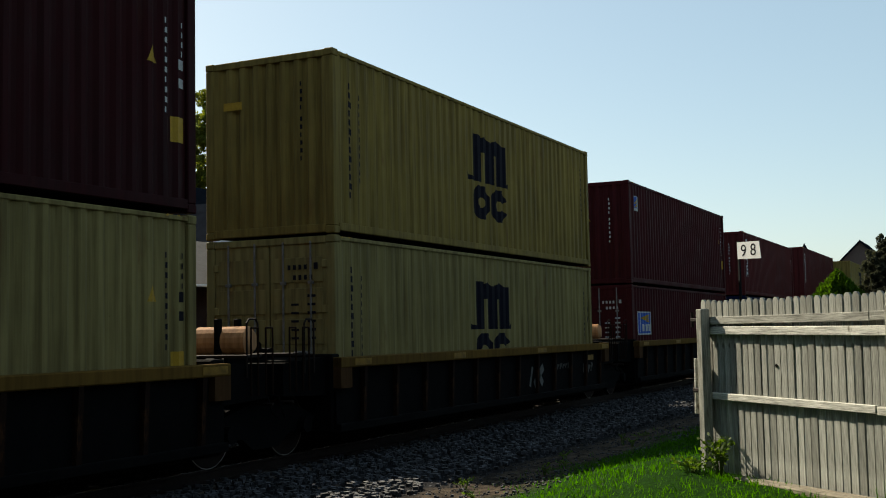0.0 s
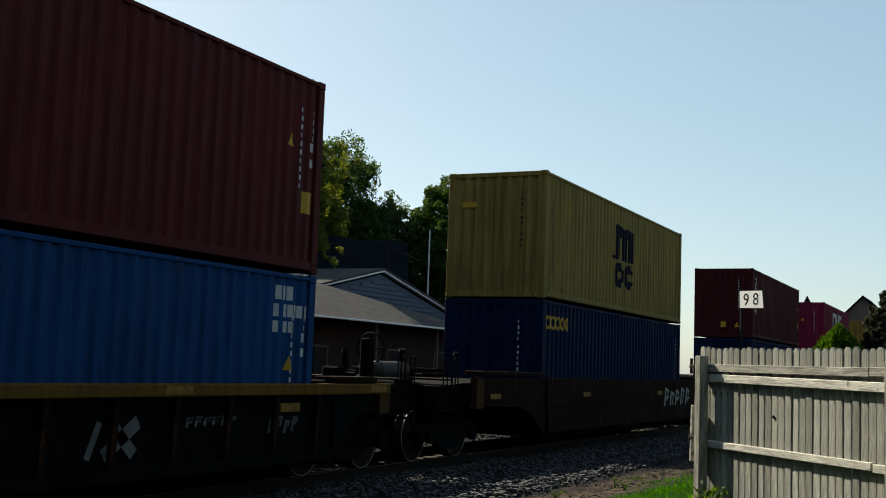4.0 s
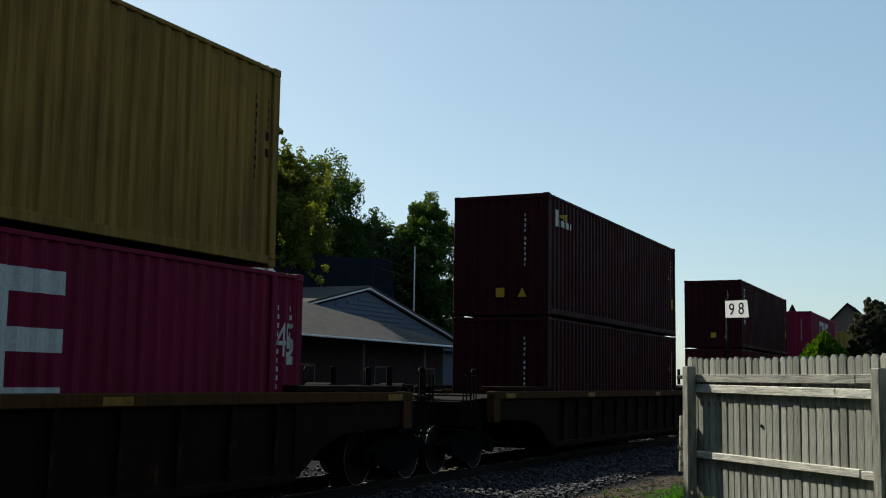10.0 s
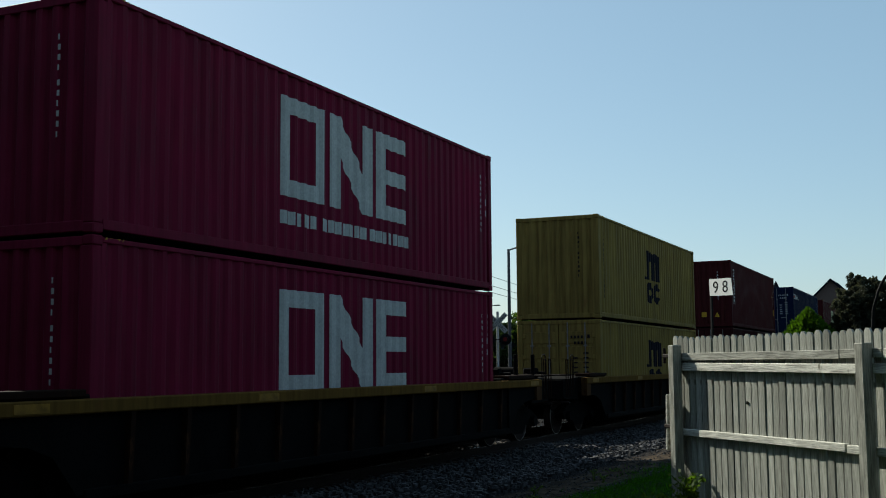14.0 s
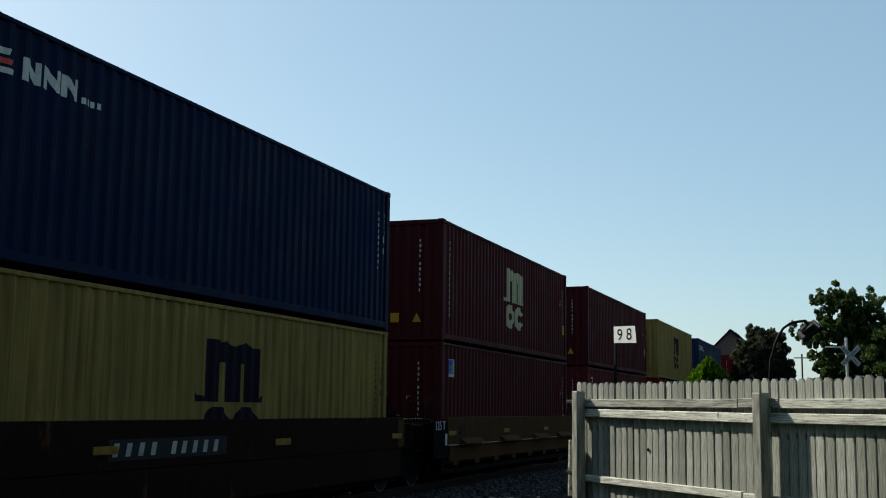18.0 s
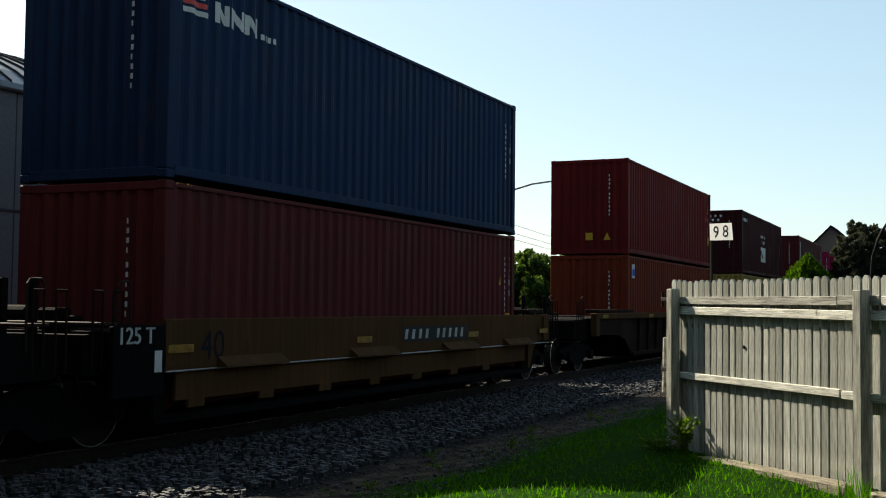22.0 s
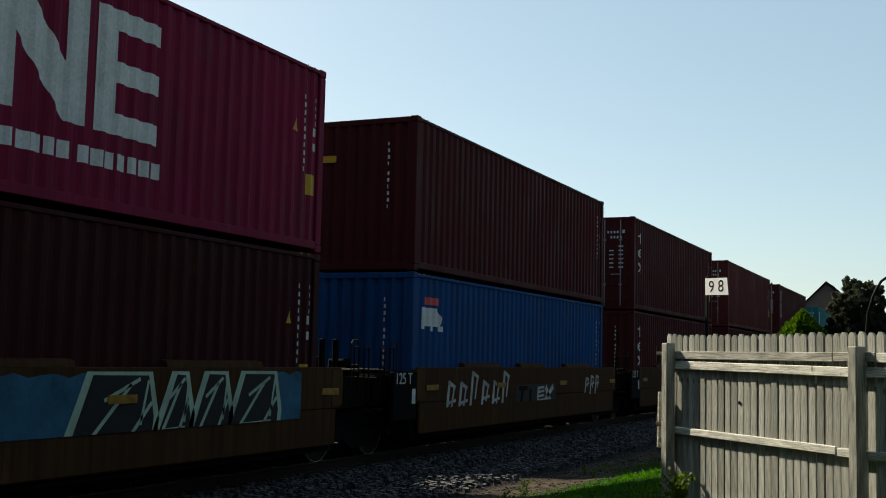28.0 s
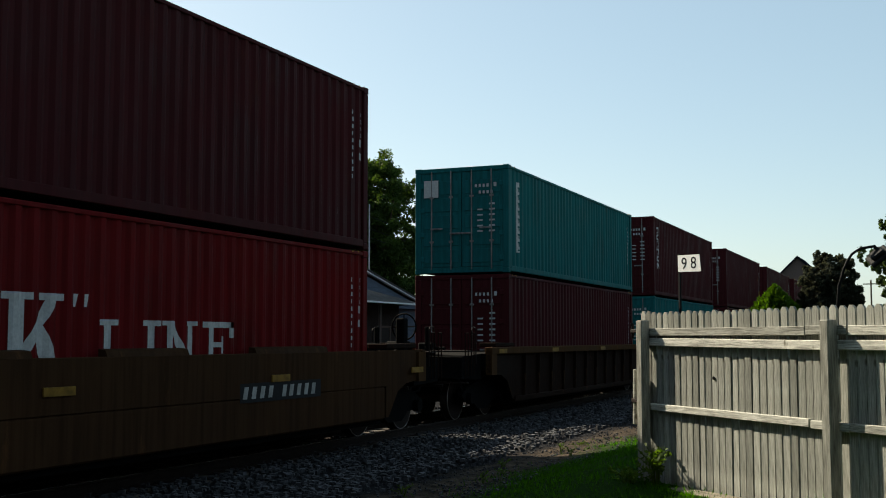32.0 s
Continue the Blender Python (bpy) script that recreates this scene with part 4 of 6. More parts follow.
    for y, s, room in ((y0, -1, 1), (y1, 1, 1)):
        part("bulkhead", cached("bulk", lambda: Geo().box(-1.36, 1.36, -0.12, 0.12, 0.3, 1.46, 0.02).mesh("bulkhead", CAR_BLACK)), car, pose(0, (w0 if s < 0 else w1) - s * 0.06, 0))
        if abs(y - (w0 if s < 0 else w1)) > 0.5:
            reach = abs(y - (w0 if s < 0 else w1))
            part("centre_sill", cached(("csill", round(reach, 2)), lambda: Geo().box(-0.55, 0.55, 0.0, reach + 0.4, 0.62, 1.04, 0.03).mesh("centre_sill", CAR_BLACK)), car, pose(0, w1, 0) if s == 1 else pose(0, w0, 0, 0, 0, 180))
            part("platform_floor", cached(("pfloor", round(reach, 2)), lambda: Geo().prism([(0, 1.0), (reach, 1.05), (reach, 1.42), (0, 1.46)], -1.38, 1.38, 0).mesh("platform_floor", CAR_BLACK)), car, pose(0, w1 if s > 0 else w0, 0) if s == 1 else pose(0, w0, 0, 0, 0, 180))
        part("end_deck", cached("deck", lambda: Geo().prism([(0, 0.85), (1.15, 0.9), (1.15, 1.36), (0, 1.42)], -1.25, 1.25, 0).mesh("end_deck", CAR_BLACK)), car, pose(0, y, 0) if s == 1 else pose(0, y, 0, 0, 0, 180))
        part("end_post", cached(("epost", kind), lambda: Geo().prism([(CAR_HALF - 0.14, 0.95), (CAR_HALF + 0.01, 0.95), (CAR_HALF + 0.01, 1.5 if kind != "low" else 1.40), (CAR_HALF - 0.14, 1.5 if kind != "low" else 1.40)], -0.16, 0.16, 1).mesh("end_post", CAR_TAN)), car, pose(0, y - s * 0.16, 0))
        for x in (-1.1, 1.28):
            part("grab_rail", cached("grab", lambda: Geo().pipe([(0, 0, 1.2), (0, 0, 1.92), (0, 0.05, 1.98), (0, 0.20, 1.98), (0, 0.25, 1.92), (0, 0.25, 1.2)], 0.014).mesh("grab_rail", RUST)), car, pose(x, y + s * 0.65, 0))
        for x in (-0.75, 0.45):
            part("stanchion", cached("stanchion", lambda: Geo().box(-0.04, 0.04, -0.05, 0.05, 1.36, 2.0, 0.01).mesh("stanchion", CAR_BLACK)), car, pose(x, y + s * 1.12, 0))
        for k in (0.72, 1.06):
            part("side_grab", cached("side_grab", lambda: Geo().pipe([(0, 0, 0.95), (0, 0, 1.86), (0, 0.16, 1.86), (0, 0.16, 0.95)], 0.014).mesh("side_grab", CAR_BROWN)), car, pose(1.30, y + s * k, 0), "thin rusty grab rail")
        part("valve_box", cached("valve", lambda: Geo().box(-0.17, 0.17, -0.13, 0.13, 1.40, 1.66, 0.03).rod((0.17, 0, 1.53), (0.42, 0, 1.53), 0.04).mesh("valve_box", CAR_BLACK)), car, pose(0.15, y + s * 0.45, 0))
        part("brake_cylinder", cached("cyl", lambda: Geo().rod((-0.3, 0, 0), (0.22, 0, 0), 0.13, 14).rod((0.22, 0, 0), (0.30, 0, 0), 0.13, 14, 0.05).rod((-0.62, 0, 0), (-0.3, 0, 0), 0.025).mesh("brake_cylinder", CAR_BLACK)), car, pose(-0.55, y + s * 0.38, 1.56))
        part("hose", cached("hose", lambda: Geo().tube([(0, 0, 1.0), (0.02, 0.18, 0.82), (0.05, 0.42, 0.66), (0.04, 0.70, 0.62), (0.0, 0.95, 0.72)], 0.022, 6).mesh("hose", CAR_BLACK, smooth=True)), car, pose(0.32, y + s * 0.95, 0) @ Matrix.Diagonal((1, s, 1, 1)))
        part("cut_lever", cached("lever", lambda: Geo().tube([(0.25, 0.0, 0.98), (0.75, 0.02, 0.96), (1.22, 0.04, 0.90), (1.28, 0.04, 0.70), (1.36, 0.10, 0.62)], 0.014, 5).mesh("cut_lever", CAR_BLACK, smooth=True)), car, pose(0, y + s * 1.18, 0) @ Matrix.Diagonal((1, s, 1, 1)))
        part("walkway", cached("walk_way", lambda: Geo().box(-1.3, 1.3, 0.0, 0.34, 1.46, 1.50, 0.006).mesh("walkway", RUST)), car, pose(0, y + s * 0.8 - 0.17, 0))
        part("pipe", cached("brake_pipe", lambda: Geo().pipe([(-1.35, 0, 0.82), (1.38, 0, 0.82)], 0.025).mesh("pipe", RUST)), car, pose(0, y + s * 1.1, 0))
        part("drawbar", cached("bar", lambda: Geo().box(-0.18, 0.18, -0.9, 0.9, 0.70, 0.92, 0.03).mesh("drawbar", CAR_BLACK)), car, pose(0, y + s * 1.5, 0))
    if wheel:
        part("brake_wheel", cached("bwheel", lambda: Geo().ring((0, 0, 0), (0, 1, 0), 0.26, 0.016).rod((-0.26, 0, 0), (0.26, 0, 0), 0.012).rod((0, 0, -0.26), (0, 0, 0.26), 0.012).mesh("brake_wheel", CAR_BLACK)), car, pose(0.75, y1 + 0.62, 1.98))
    if wheel:
        part("brake_stand", cached("bstand", lambda: Geo().box(-0.09, 0.09, 0.0, 0.2, 1.3, 2.15, 0.02).mesh("brake_stand", CAR_BLACK)), car, pose(0.75, y1 + 0.42, 0))
    if tank:
        lie = pose(-0.05, y0 - 1.5, 1.68, 0, 0, 12) if tank == "tan" else pose(0.42, y0 - 2.1, 1.62, 0, 0, 90) @ Matrix.Diagonal((1.3, 0.75, 0.75, 1))
        part("air_tank", cached(("tank", tank), lambda: Geo().rod((0.10, 0, 0), (0.86, 0, 0), 0.21, 18).rod((0.03, 0, 0), (0.10, 0, 0), 0.13, 18, 0.21).rod((0.86, 0, 0), (0.93, 0, 0), 0.21, 18, 0.13).mesh("air_tank", TANK_TAN if tank == "tan" else TANK_WHITE)), car, lie, ("tan" if tank == "tan" else "grimy brown") + " painted air tank")
        part("tank_cradle", cached("bracket", lambda: Geo().box(0.0, 0.06, -0.22, 0.22, 1.36, 1.52, 0.01).box(0.7, 0.76, -0.22, 0.22, 1.36, 1.52, 0.01).box(0.0, 0.76, -0.03, 0.03, 1.36, 1.40).mesh("tank_cradle", CAR_BLACK)), car, pose(-0.05, y0 - 1.5, -0.03))
    if plate:
        pl = part("end_plate", cached("eplate", lambda: Geo().box(CAR_HALF - 0.06, CAR_HALF + 0.015, -0.95, -0.02, 0.62, 1.46, 0.012).mesh("end_plate", CAR_BLACK)), car, pose(0, y0, 0))
        def number():
            g = Geo()
            for tri in moved(letters("125 T", 0.28), -0.89, 1.25) + moved(letters("125 T", 0.28), -0.876, 1.25):
                g.add([(CAR_HALF + 0.019, a, b) for a, b in tri], [(0, 1, 2)])
            return g.mesh("numeral", WHITE)
        tagged(part("numeral", cached("n125", number), pl, None), "white stencilled 125 T", kind="stuff")
        def tag():
            g = Geo()
            g.add([(CAR_HALF + 0.019, a, b) for a, b in rect(-0.22, 0.9, 0.14, 0.26)], [(0, 1, 2, 3)])
            return g.mesh("tag_plate", WHITE)
        part("tag_plate", cached("tag", tag), pl, None, "white tag plate")
    if kind == "yellow":
        def forty():
            g = Geo()
            for tri in moved(letters("40", 0.52), 0, 0):
                g.add([(CAR_HALF + 0.004, a, b) for a, b in tri], [(0, 1, 2)])
            return g.mesh("numeral", BLACKISH)
        tagged(part("numeral", cached("n40", forty), car, pose(0, 0.42, 1.02), "dark stencilled 40"), "dark stencilled 40", kind="stuff")
    if graffiti:
        graffiti(car, y0, size)
    if own_trucks[0]:
        truck(car, y0 - own_trucks[0])
    if own_trucks[1]:
        truck(car, y1 + own_trucks[1])
    return car


def flat_on_car(car, polys, material, name, label, lift, recess=0.03, edge=0.79):
    """Paint on the side plate and on the lower, set-back skirt below its edge."""
    g = Geo()
    for p in polys:
        swap = [(b, a) for a, b in p]
        for lo, hi, back in ((edge, 9.0, 0.0), (-9.0, edge, recess)):
            piece = clipped(swap, lo, hi)
            if piece:
                g.add([(CAR_HALF + lift - back, a, b) for b, a in piece], [tuple(range(len(piece)))])
    tagged(part(name, g.mesh(name, material), car, None, label), label, kind="stuff")


GRAF_BLUE = surface("spray_blue", (0.014, 0.075, 0.13), 0.7, vary=0.4, scale=2.5, relief=0)
GRAF_MINT = surface("spray_mint", (0.26, 0.36, 0.28), 0.7, vary=0.2, scale=2.5, relief=0)
GRAF_BLACK = surface("spray_black", (0.012, 0.012, 0.014), 0.7, vary=0.2, relief=0)
GRAF_DIM = surface("spray_faded", (0.10, 0.10, 0.095), 0.7, vary=0.4, scale=4, relief=0)
GRAF_GREY = surface("spray_grey", (0.34, 0.33, 0.31), 0.7, vary=0.3, scale=4, relief=0)


def cloud(a, b, lo, hi, n):
    return [(a + (b - a) * i / n, lo + 0.06 * math.sin(i * 1.7)) for i in range(n + 1)] + [(b - (b - a) * i / n, hi + 0.03 * math.sin(i * 2.3)) for i in range(n + 1)]


def stroke(a, b, w):
    d = Vector((b[0] - a[0], b[1] - a[1], 0)).normalized()
    n = (-d.y * w / 2, d.x * w / 2)
    return [(a[0] + n[0], a[1] + n[1]), (b[0] + n[0], b[1] + n[1]), (b[0] - n[0], b[1] - n[1]), (a[0] - n[0], a[1] - n[1])]


def blue_graffiti(car, y0, size):
    flat_on_car(car, [cloud(5.3, 6.9, 0.55, 1.45, 8), cloud(10.3, 11.3, 0.70, 1.46, 6)], GRAF_BLUE, "graffiti", "blue sprayed cloud", 0.004)
    shapes = [(6.42, 7.95, 0.50), (7.92, 8.66, 0.56), (8.58, 9.50, 0.50), (9.40, 10.68, 0.56)]
    flat_on_car(car, [[(a - 0.12, z - 0.05), (b + 0.05, z - 0.03), (b + 0.10, 0.95), (b - 0.05, 1.485), (a + 0.35, 1.49), (a + 0.18, 1.1)] for a, b, z in shapes], GRAF_MINT, "graffiti", "pale mint sprayed outline", 0.007)
    flat_on_car(car, [[(a + 0.05, z + 0.03), (b - 0.05, z + 0.05), (b, 0.95), (b - 0.12, 1.44), (a + 0.45, 1.45), (a + 0.30, 1.1)] for a, b, z in shapes], GRAF_BLACK, "graffiti", "black sprayed fill", 0.010)
    lines = []
    for a, b, z in shapes:
        w = b - a
        lines += [stroke((a + 0.22 * w, z + 0.14), (a + 0.72 * w, 1.34), 0.05), stroke((a + 0.30 * w, z + 0.20), (a + 0.86 * w, z + 0.22), 0.07), stroke((a + 0.70 * w, z + 0.2), (b - 0.05, 1.12), 0.05), stroke((a + 0.42 * w, 1.16), (a + 0.82 * w, 1.40), 0.045), stroke((a + 0.84 * w, 0.86), (a + 0.92 * w, 1.38), 0.04)]
    flat_on_car(car, lines, GRAF_MINT, "graffiti", "pale mint sprayed lines", 0.013)


def scrawl(a, b, lo, hi, n, seed):
    rng, out = random.Random(seed), []
    w = (b - a) / n
    for i in range(n):
        x, t = a + w * i, rng.uniform(0.75, 1.0)
        top = lo + (hi - lo) * t
        low = lo + (hi - lo) * rng.uniform(0.0, 0.2)
        out += [stroke((x + 0.1 * w, low), (x + 0.35 * w, top), 0.13 * w + 0.03), stroke((x + 0.30 * w, top - 0.02), (x + 0.85 * w, top - 0.12 * (hi - lo)), 0.10 * w + 0.02), stroke((x + 0.75 * w, top - 0.1 * (hi - lo)), (x + 0.55 * w, low + 0.3 * (hi - lo)), 0.08 * w + 0.02)]
        if rng.random() < 0.6:
            out.append(stroke((x + 0.25 * w, (low + top) / 2), (x + 0.9 * w, (low + top) / 2 + 0.05), 0.07 * w + 0.02))
    return out


def grey_graffiti(car, y0, size):
    flat_on_car(car, scrawl(0.9, 4.35, 0.42, 1.48, 6, 4), GRAF_GREY, "graffiti", "faded grey sprayed letters", 0.004)
    dark_tag(car, y0, size)
    flat_on_car(car, scrawl(9.66, 11.0, 0.85, 1.35, 3, 9), GRAF_GREY, "graffiti", "faded grey sprayed letters", 0.004)


def late_graffiti(car, y0, size):
    flat_on_car(car, scrawl(9.3, 12.4, 0.55, 1.35, 5, 6), GRAF_GREY, "graffiti", "faded grey sprayed letters", 0.004)


def dark_tag(car, y0, size):
    flat_on_car(car, [[(4.7, 0.56), (7.34, 0.55), (7.36, 1.16), (4.7, 1.16)]], GRAF_BLACK, "graffiti", "black painted patch", 0.004)
    flat_on_car(car, [stroke((4.95, 0.66), (5.1, 1.06), 0.14), stroke((4.85, 1.08), (5.4, 1.08), 0.1), stroke((5.55, 0.66), (5.6, 1.06), 0.14)], CAR_BROWN, "graffiti", "faded brown shapes", 0.006)
    flat_on_car(car, [stroke((6.06, 0.67), (6.12, 1.10), 0.10)] + [stroke((6.14, z), (6.52, z + 0.02), 0.055) for z in (0.78, 0.88, 0.98, 1.07)] + [stroke((6.42, 0.68), (7.16, 1.10), 0.13), stroke((6.62, 1.09), (7.02, 0.69), 0.15)], GRAF_GREY, "graffiti", "pale striped painted shape", 0.008)


def number_patch(car, y0, size, y=7.78, z=0.85, w=2.27):
    flat_on_car(car, [rect(y, z, w, 0.27)], GRAF_BLACK, "number_marking", "black painted patch", 0.004)
    flat_on_car(car, [[(y + x * w / 2.27, z + 0.05), (y + x * w / 2.27 + 0.11, z + 0.05), (y + x * w / 2.27 + 0.15, z + 0.22), (y + x * w / 2.27 + 0.04, z + 0.22)] for x in (0.06, 0.28, 0.50, 0.72, 1.10, 1.30, 1.52, 1.74, 1.96)], GRAF_GREY, "number_marking", "white stencilled bars", 0.008)


def brown_patch(car, y0, size):
    number_patch(car, y0, size, 1.47, 0.92)


def brown_patch_far(car, y0, size):
    number_patch(car, y0, size, 2.6, 1.03, 2.85)


def yellow_patch(car, y0, size):
    number_patch(car, y0, size, 6.12, 1.09, 2.85)


def low_tags(car, y0, size):
    shapes = [stroke((7.45, 0.58), (7.62, 0.98), 0.09), stroke((7.7, 0.60), (8.25, 0.97), 0.17), stroke((7.8, 0.97), (8.2, 0.60), 0.15)]
    flat_on_car(car, shapes + scrawl(9.1, 10.15, 0.86, 1.02, 6, 3) + scrawl(10.85, 11.6, 0.70, 0.98, 4, 5), GRAF_DIM, "graffiti", "faded grey sprayed tags", -0.084, 0.0)
    part("reflector", cached("low_refl", lambda: Geo().box(CAR_HALF - 0.088, CAR_HALF - 0.07, 11.12, 11.60, 1.02, 1.14).mesh("reflector", REFLECT)), car, None, "dirty yellow reflective strip")


# ------------------------------------------------------------------ the train
TRACK_X, SPEED, WELL = -10.287, 15.0, 0.39
HC, STD = 2.896, 2.591
MOVERS = []
M, Y, D = ("plates",), ("arch", "twin", "caution"), "dark-red"
# start at 0 s, car kind, tank, lower (paint, height, doors, marks, words), upper the same
STACKS = [
    (-0.70, "low", "tan", ("pale_green", HC, 0, M, "pale green steel container, weathered"), ("dark_maroon", HC, 0, M, "dark maroon steel container")),
    (14.82, "low", "tan", ("pale_green", HC, 1, ("arch", "twin"), "pale yellow-green container with closed doors, dark emblem"), ("yellow", HC, 0, Y, "faded yellow container with dark blue emblem, rusty end")),
    (30.50, "low", "tan", ("maroon", STD, 1, ("beacon",), "maroon container with closed doors and a blue panel"), ("maroon", HC, 0, ("leaf", "plates_high"), "maroon container with a small blue and yellow panel")),
    (46.30, "low", "tan", ("navy", STD, 0, ("rounds",), "navy blue container with yellow rounds"), ("brown_red", STD, 0, ("six",), "brown-red container with stacked white bars")),
    (62.05, "low", "tan", ("blue", STD, 0, ("codes",), "bright blue container"), ("brown_red", HC, 0, ("six", "plates"), "brown-red container with stacked white bars")),
    (83.62, "brown", "white", ("navy", HC, 0, ("rounds",), "dark navy container with yellow rounds"), ("yellow", HC, 0, Y, "yellow container with dark blue emblem")),
    (107.71, "rib", None, ("navy", HC, 0, ("stripes",), "navy container with white and red stripes"), ("maroon", HC, 0, ("six", "plates"), "maroon container with stacked white bars")),
    (129.4, "brown", None, ("dark_maroon", HC, 0, ("six",), "dark maroon container with stacked white bars"), ("pink", HC, 0, ("trio", "plates_high"), "magenta container with three white shapes")),
    (151.31, "rib", None, ("pink", HC, 0, ("trio", "45"), "long magenta container with a white numeral 45"), ("ochre", HC, 0, ("arch", "twin"), "dirty ochre container with dark emblem")),
    (174.8, "rib", None, ("dark_maroon", HC, 0, ("plates",), "dark maroon container"), ("dark_maroon", HC, 0, ("beacon", "plates"), "dark maroon container with a white lighthouse shape")),
    (198.5, "rib", None, ("maroon", HC, 0, ("six", "plates"), "maroon container with stacked white bars"), ("dark_maroon", HC, 0, ("six", "plates"), "dark maroon container with stacked white bars")),
    (220.1, "low", None, ("pink", HC, 0, ("trio",), "magenta container with three white shapes"), ("pink", HC, 0, ("trio",), "magenta container with three white shapes")),
    (240.1, "low", None, ("yellow", STD, 1, ("arch",), "yellow container with closed doors and dark emblem"), ("yellow", HC, 0, ("arch", "twin"), "yellow container with dark emblem, streaked end")),
    (259.75, "low", None, ("dark_maroon", HC, 1, ("three",), "dark maroon container with closed doors, white bars"), ("maroon", HC, 0, ("six", "plates"), "maroon container with stacked white bars")),
    (279.45, "brown", "white", ("yellow", HC, 0, ("arch", "twin"), "yellow container with dark emblem"), ("navy", HC, 1, ("stripes",), "navy container with closed doors, white and red stripes")),
    (294.92, "yellow", None, ("maroon", HC, 0, ("leaf", "plates"), "maroon container with a small blue and yellow panel"), ("maroon", HC, 0, ("arch", "twin", "caution", "plates"), "maroon container with cream emblem")),
    (310.37, "yellow", None, ("brown_red", HC, 0, ("six", "plates"), "brown-red container with stacked white bars"), ("maroon", HC, 0, ("plates",), "plain maroon steel container")),
    (325.95, "yellow", None, ("red", HC, 0, ("serif",), "red container with a row of white shapes"), ("yellow", HC, 0, ("arch", "twin", "caution"), "bright yellow container with dark blue emblem")),
    (341.4, "yellow", None, ("brown_red", HC, 0, M, "plain red-brown steel container"), ("steel_blue", HC, 0, ("stripes",), "steel blue container with white and red stripes")),
    (363.0, "rib", None, ("orange_red", HC, 0, ("panel",), "orange-red container with a white panel"), ("brick_red", HC, 0, ("plates",), "plain red steel container")),
    (382.35, "rib", None, ("yellow", HC, 0, ("arch", "caution"), "yellow container with dark emblem"), ("dark_maroon", HC, 0, ("stars",), "dark maroon container with white stars and block")),
    (402.0, "rib", None, ("grey_blue", HC, 0, ("square",), "grey-blue container with a white square"), ("maroon", HC, 0, ("six", "plates"), "maroon container with stacked white bars")),
    (423.1, "tan", None, ("dark_maroon", HC, 0, ("leaf", "plates"), "dark maroon container with a small blue and yellow panel"), ("pink", HC, 0, ("trio", "plates"), "magenta container with three white shapes")),
    (438.65, "tan", None, ("blue", HC, 0, ("eagle",), "blue container with white shapes"), ("maroon", HC, 0, ("caution",), "maroon container with yellow plates")),
    (454.2, "tan", None, ("maroon", HC, 0, ("three", "plates"), "maroon container with stacked white bars"), ("maroon", HC, 1, ("three", "plates"), "maroon container with closed doors, white bars")),
    (469.95, "tan", None, ("maroon", HC, 0, ("three", "plates"), "maroon container with stacked white bars"), ("brown_red", HC, 1, ("plates",), "brown-red container with closed doors")),
    (485.65, "tan", None, ("red", HC, 0, ("serif_near",), "red container with a row of white shapes"), ("maroon", HC, 1, ("six",), "maroon container with closed doors, stacked white bars")),
    (505.2, "rib", None, ("maroon", HC, 1, (), "maroon container with closed doors"), ("teal", STD, 1, ("tall",), "teal container with closed doors and a tall white panel")),
    (520.76, "rib", None, ("teal", HC, 1, (), "teal container with closed doors"), ("maroon", HC, 1, ("six",), "maroon container with closed doors")),
    (536.9, "rib", None, ("maroon", HC, 1, (), "maroon container with closed doors"), ("maroon", HC, 1, ("plates",), "maroon container with closed doors")),
    (552.4, "rib", None, ("maroon", HC, 0, (), "plain maroon steel container"), ("maroon", HC, 0, ("plates",), "plain maroon steel container")),
    (568.0, "rib", None, ("navy", HC, 0, (), "plain navy steel container"), ("maroon", HC, 0, ("plates",), "plain maroon steel container")),
]
GRAFFITI = {1: low_tags, 2: low_tags, 3: low_tags, 4: low_tags, 5: late_graffiti, 7: brown_patch, 14: brown_patch_far, 18: yellow_patch, 22: blue_graffiti, 23: grey_graffiti, 24: dark_tag, 25: dark_tag, 26: number_patch}
WORDS = {"rib": "ribbed well car, brown sides with lighter ribs", "low": "low well car with dirty yellow top chord", "tan": "smooth-sided tan well car, dusty and tagged",
         "yellow": "smooth-sided dull yellow well car with ledges", "brown": "smooth-sided dark brown well car"}


# metres of car past the box at each wide gap: behind the last stack, ahead of the next
JOINTS = {5: (1.9, 4.06), 6: (4.05, 4.05), 7: (3.85, 2.0), 8: (2.1, 3.89), 9: (3.85, 3.85), 10: (3.85, 3.85), 11: (3.85, 1.9), 12: (2.2, 2.2), 13: (2.0, 2.1),
          14: (2.0, 2.1), 19: (1.5, 4.1), 20: (1.95, 2.5), 21: (1.95, 2.74), 22: (3.85, 1.7), 27: (1.9, 1.9)}


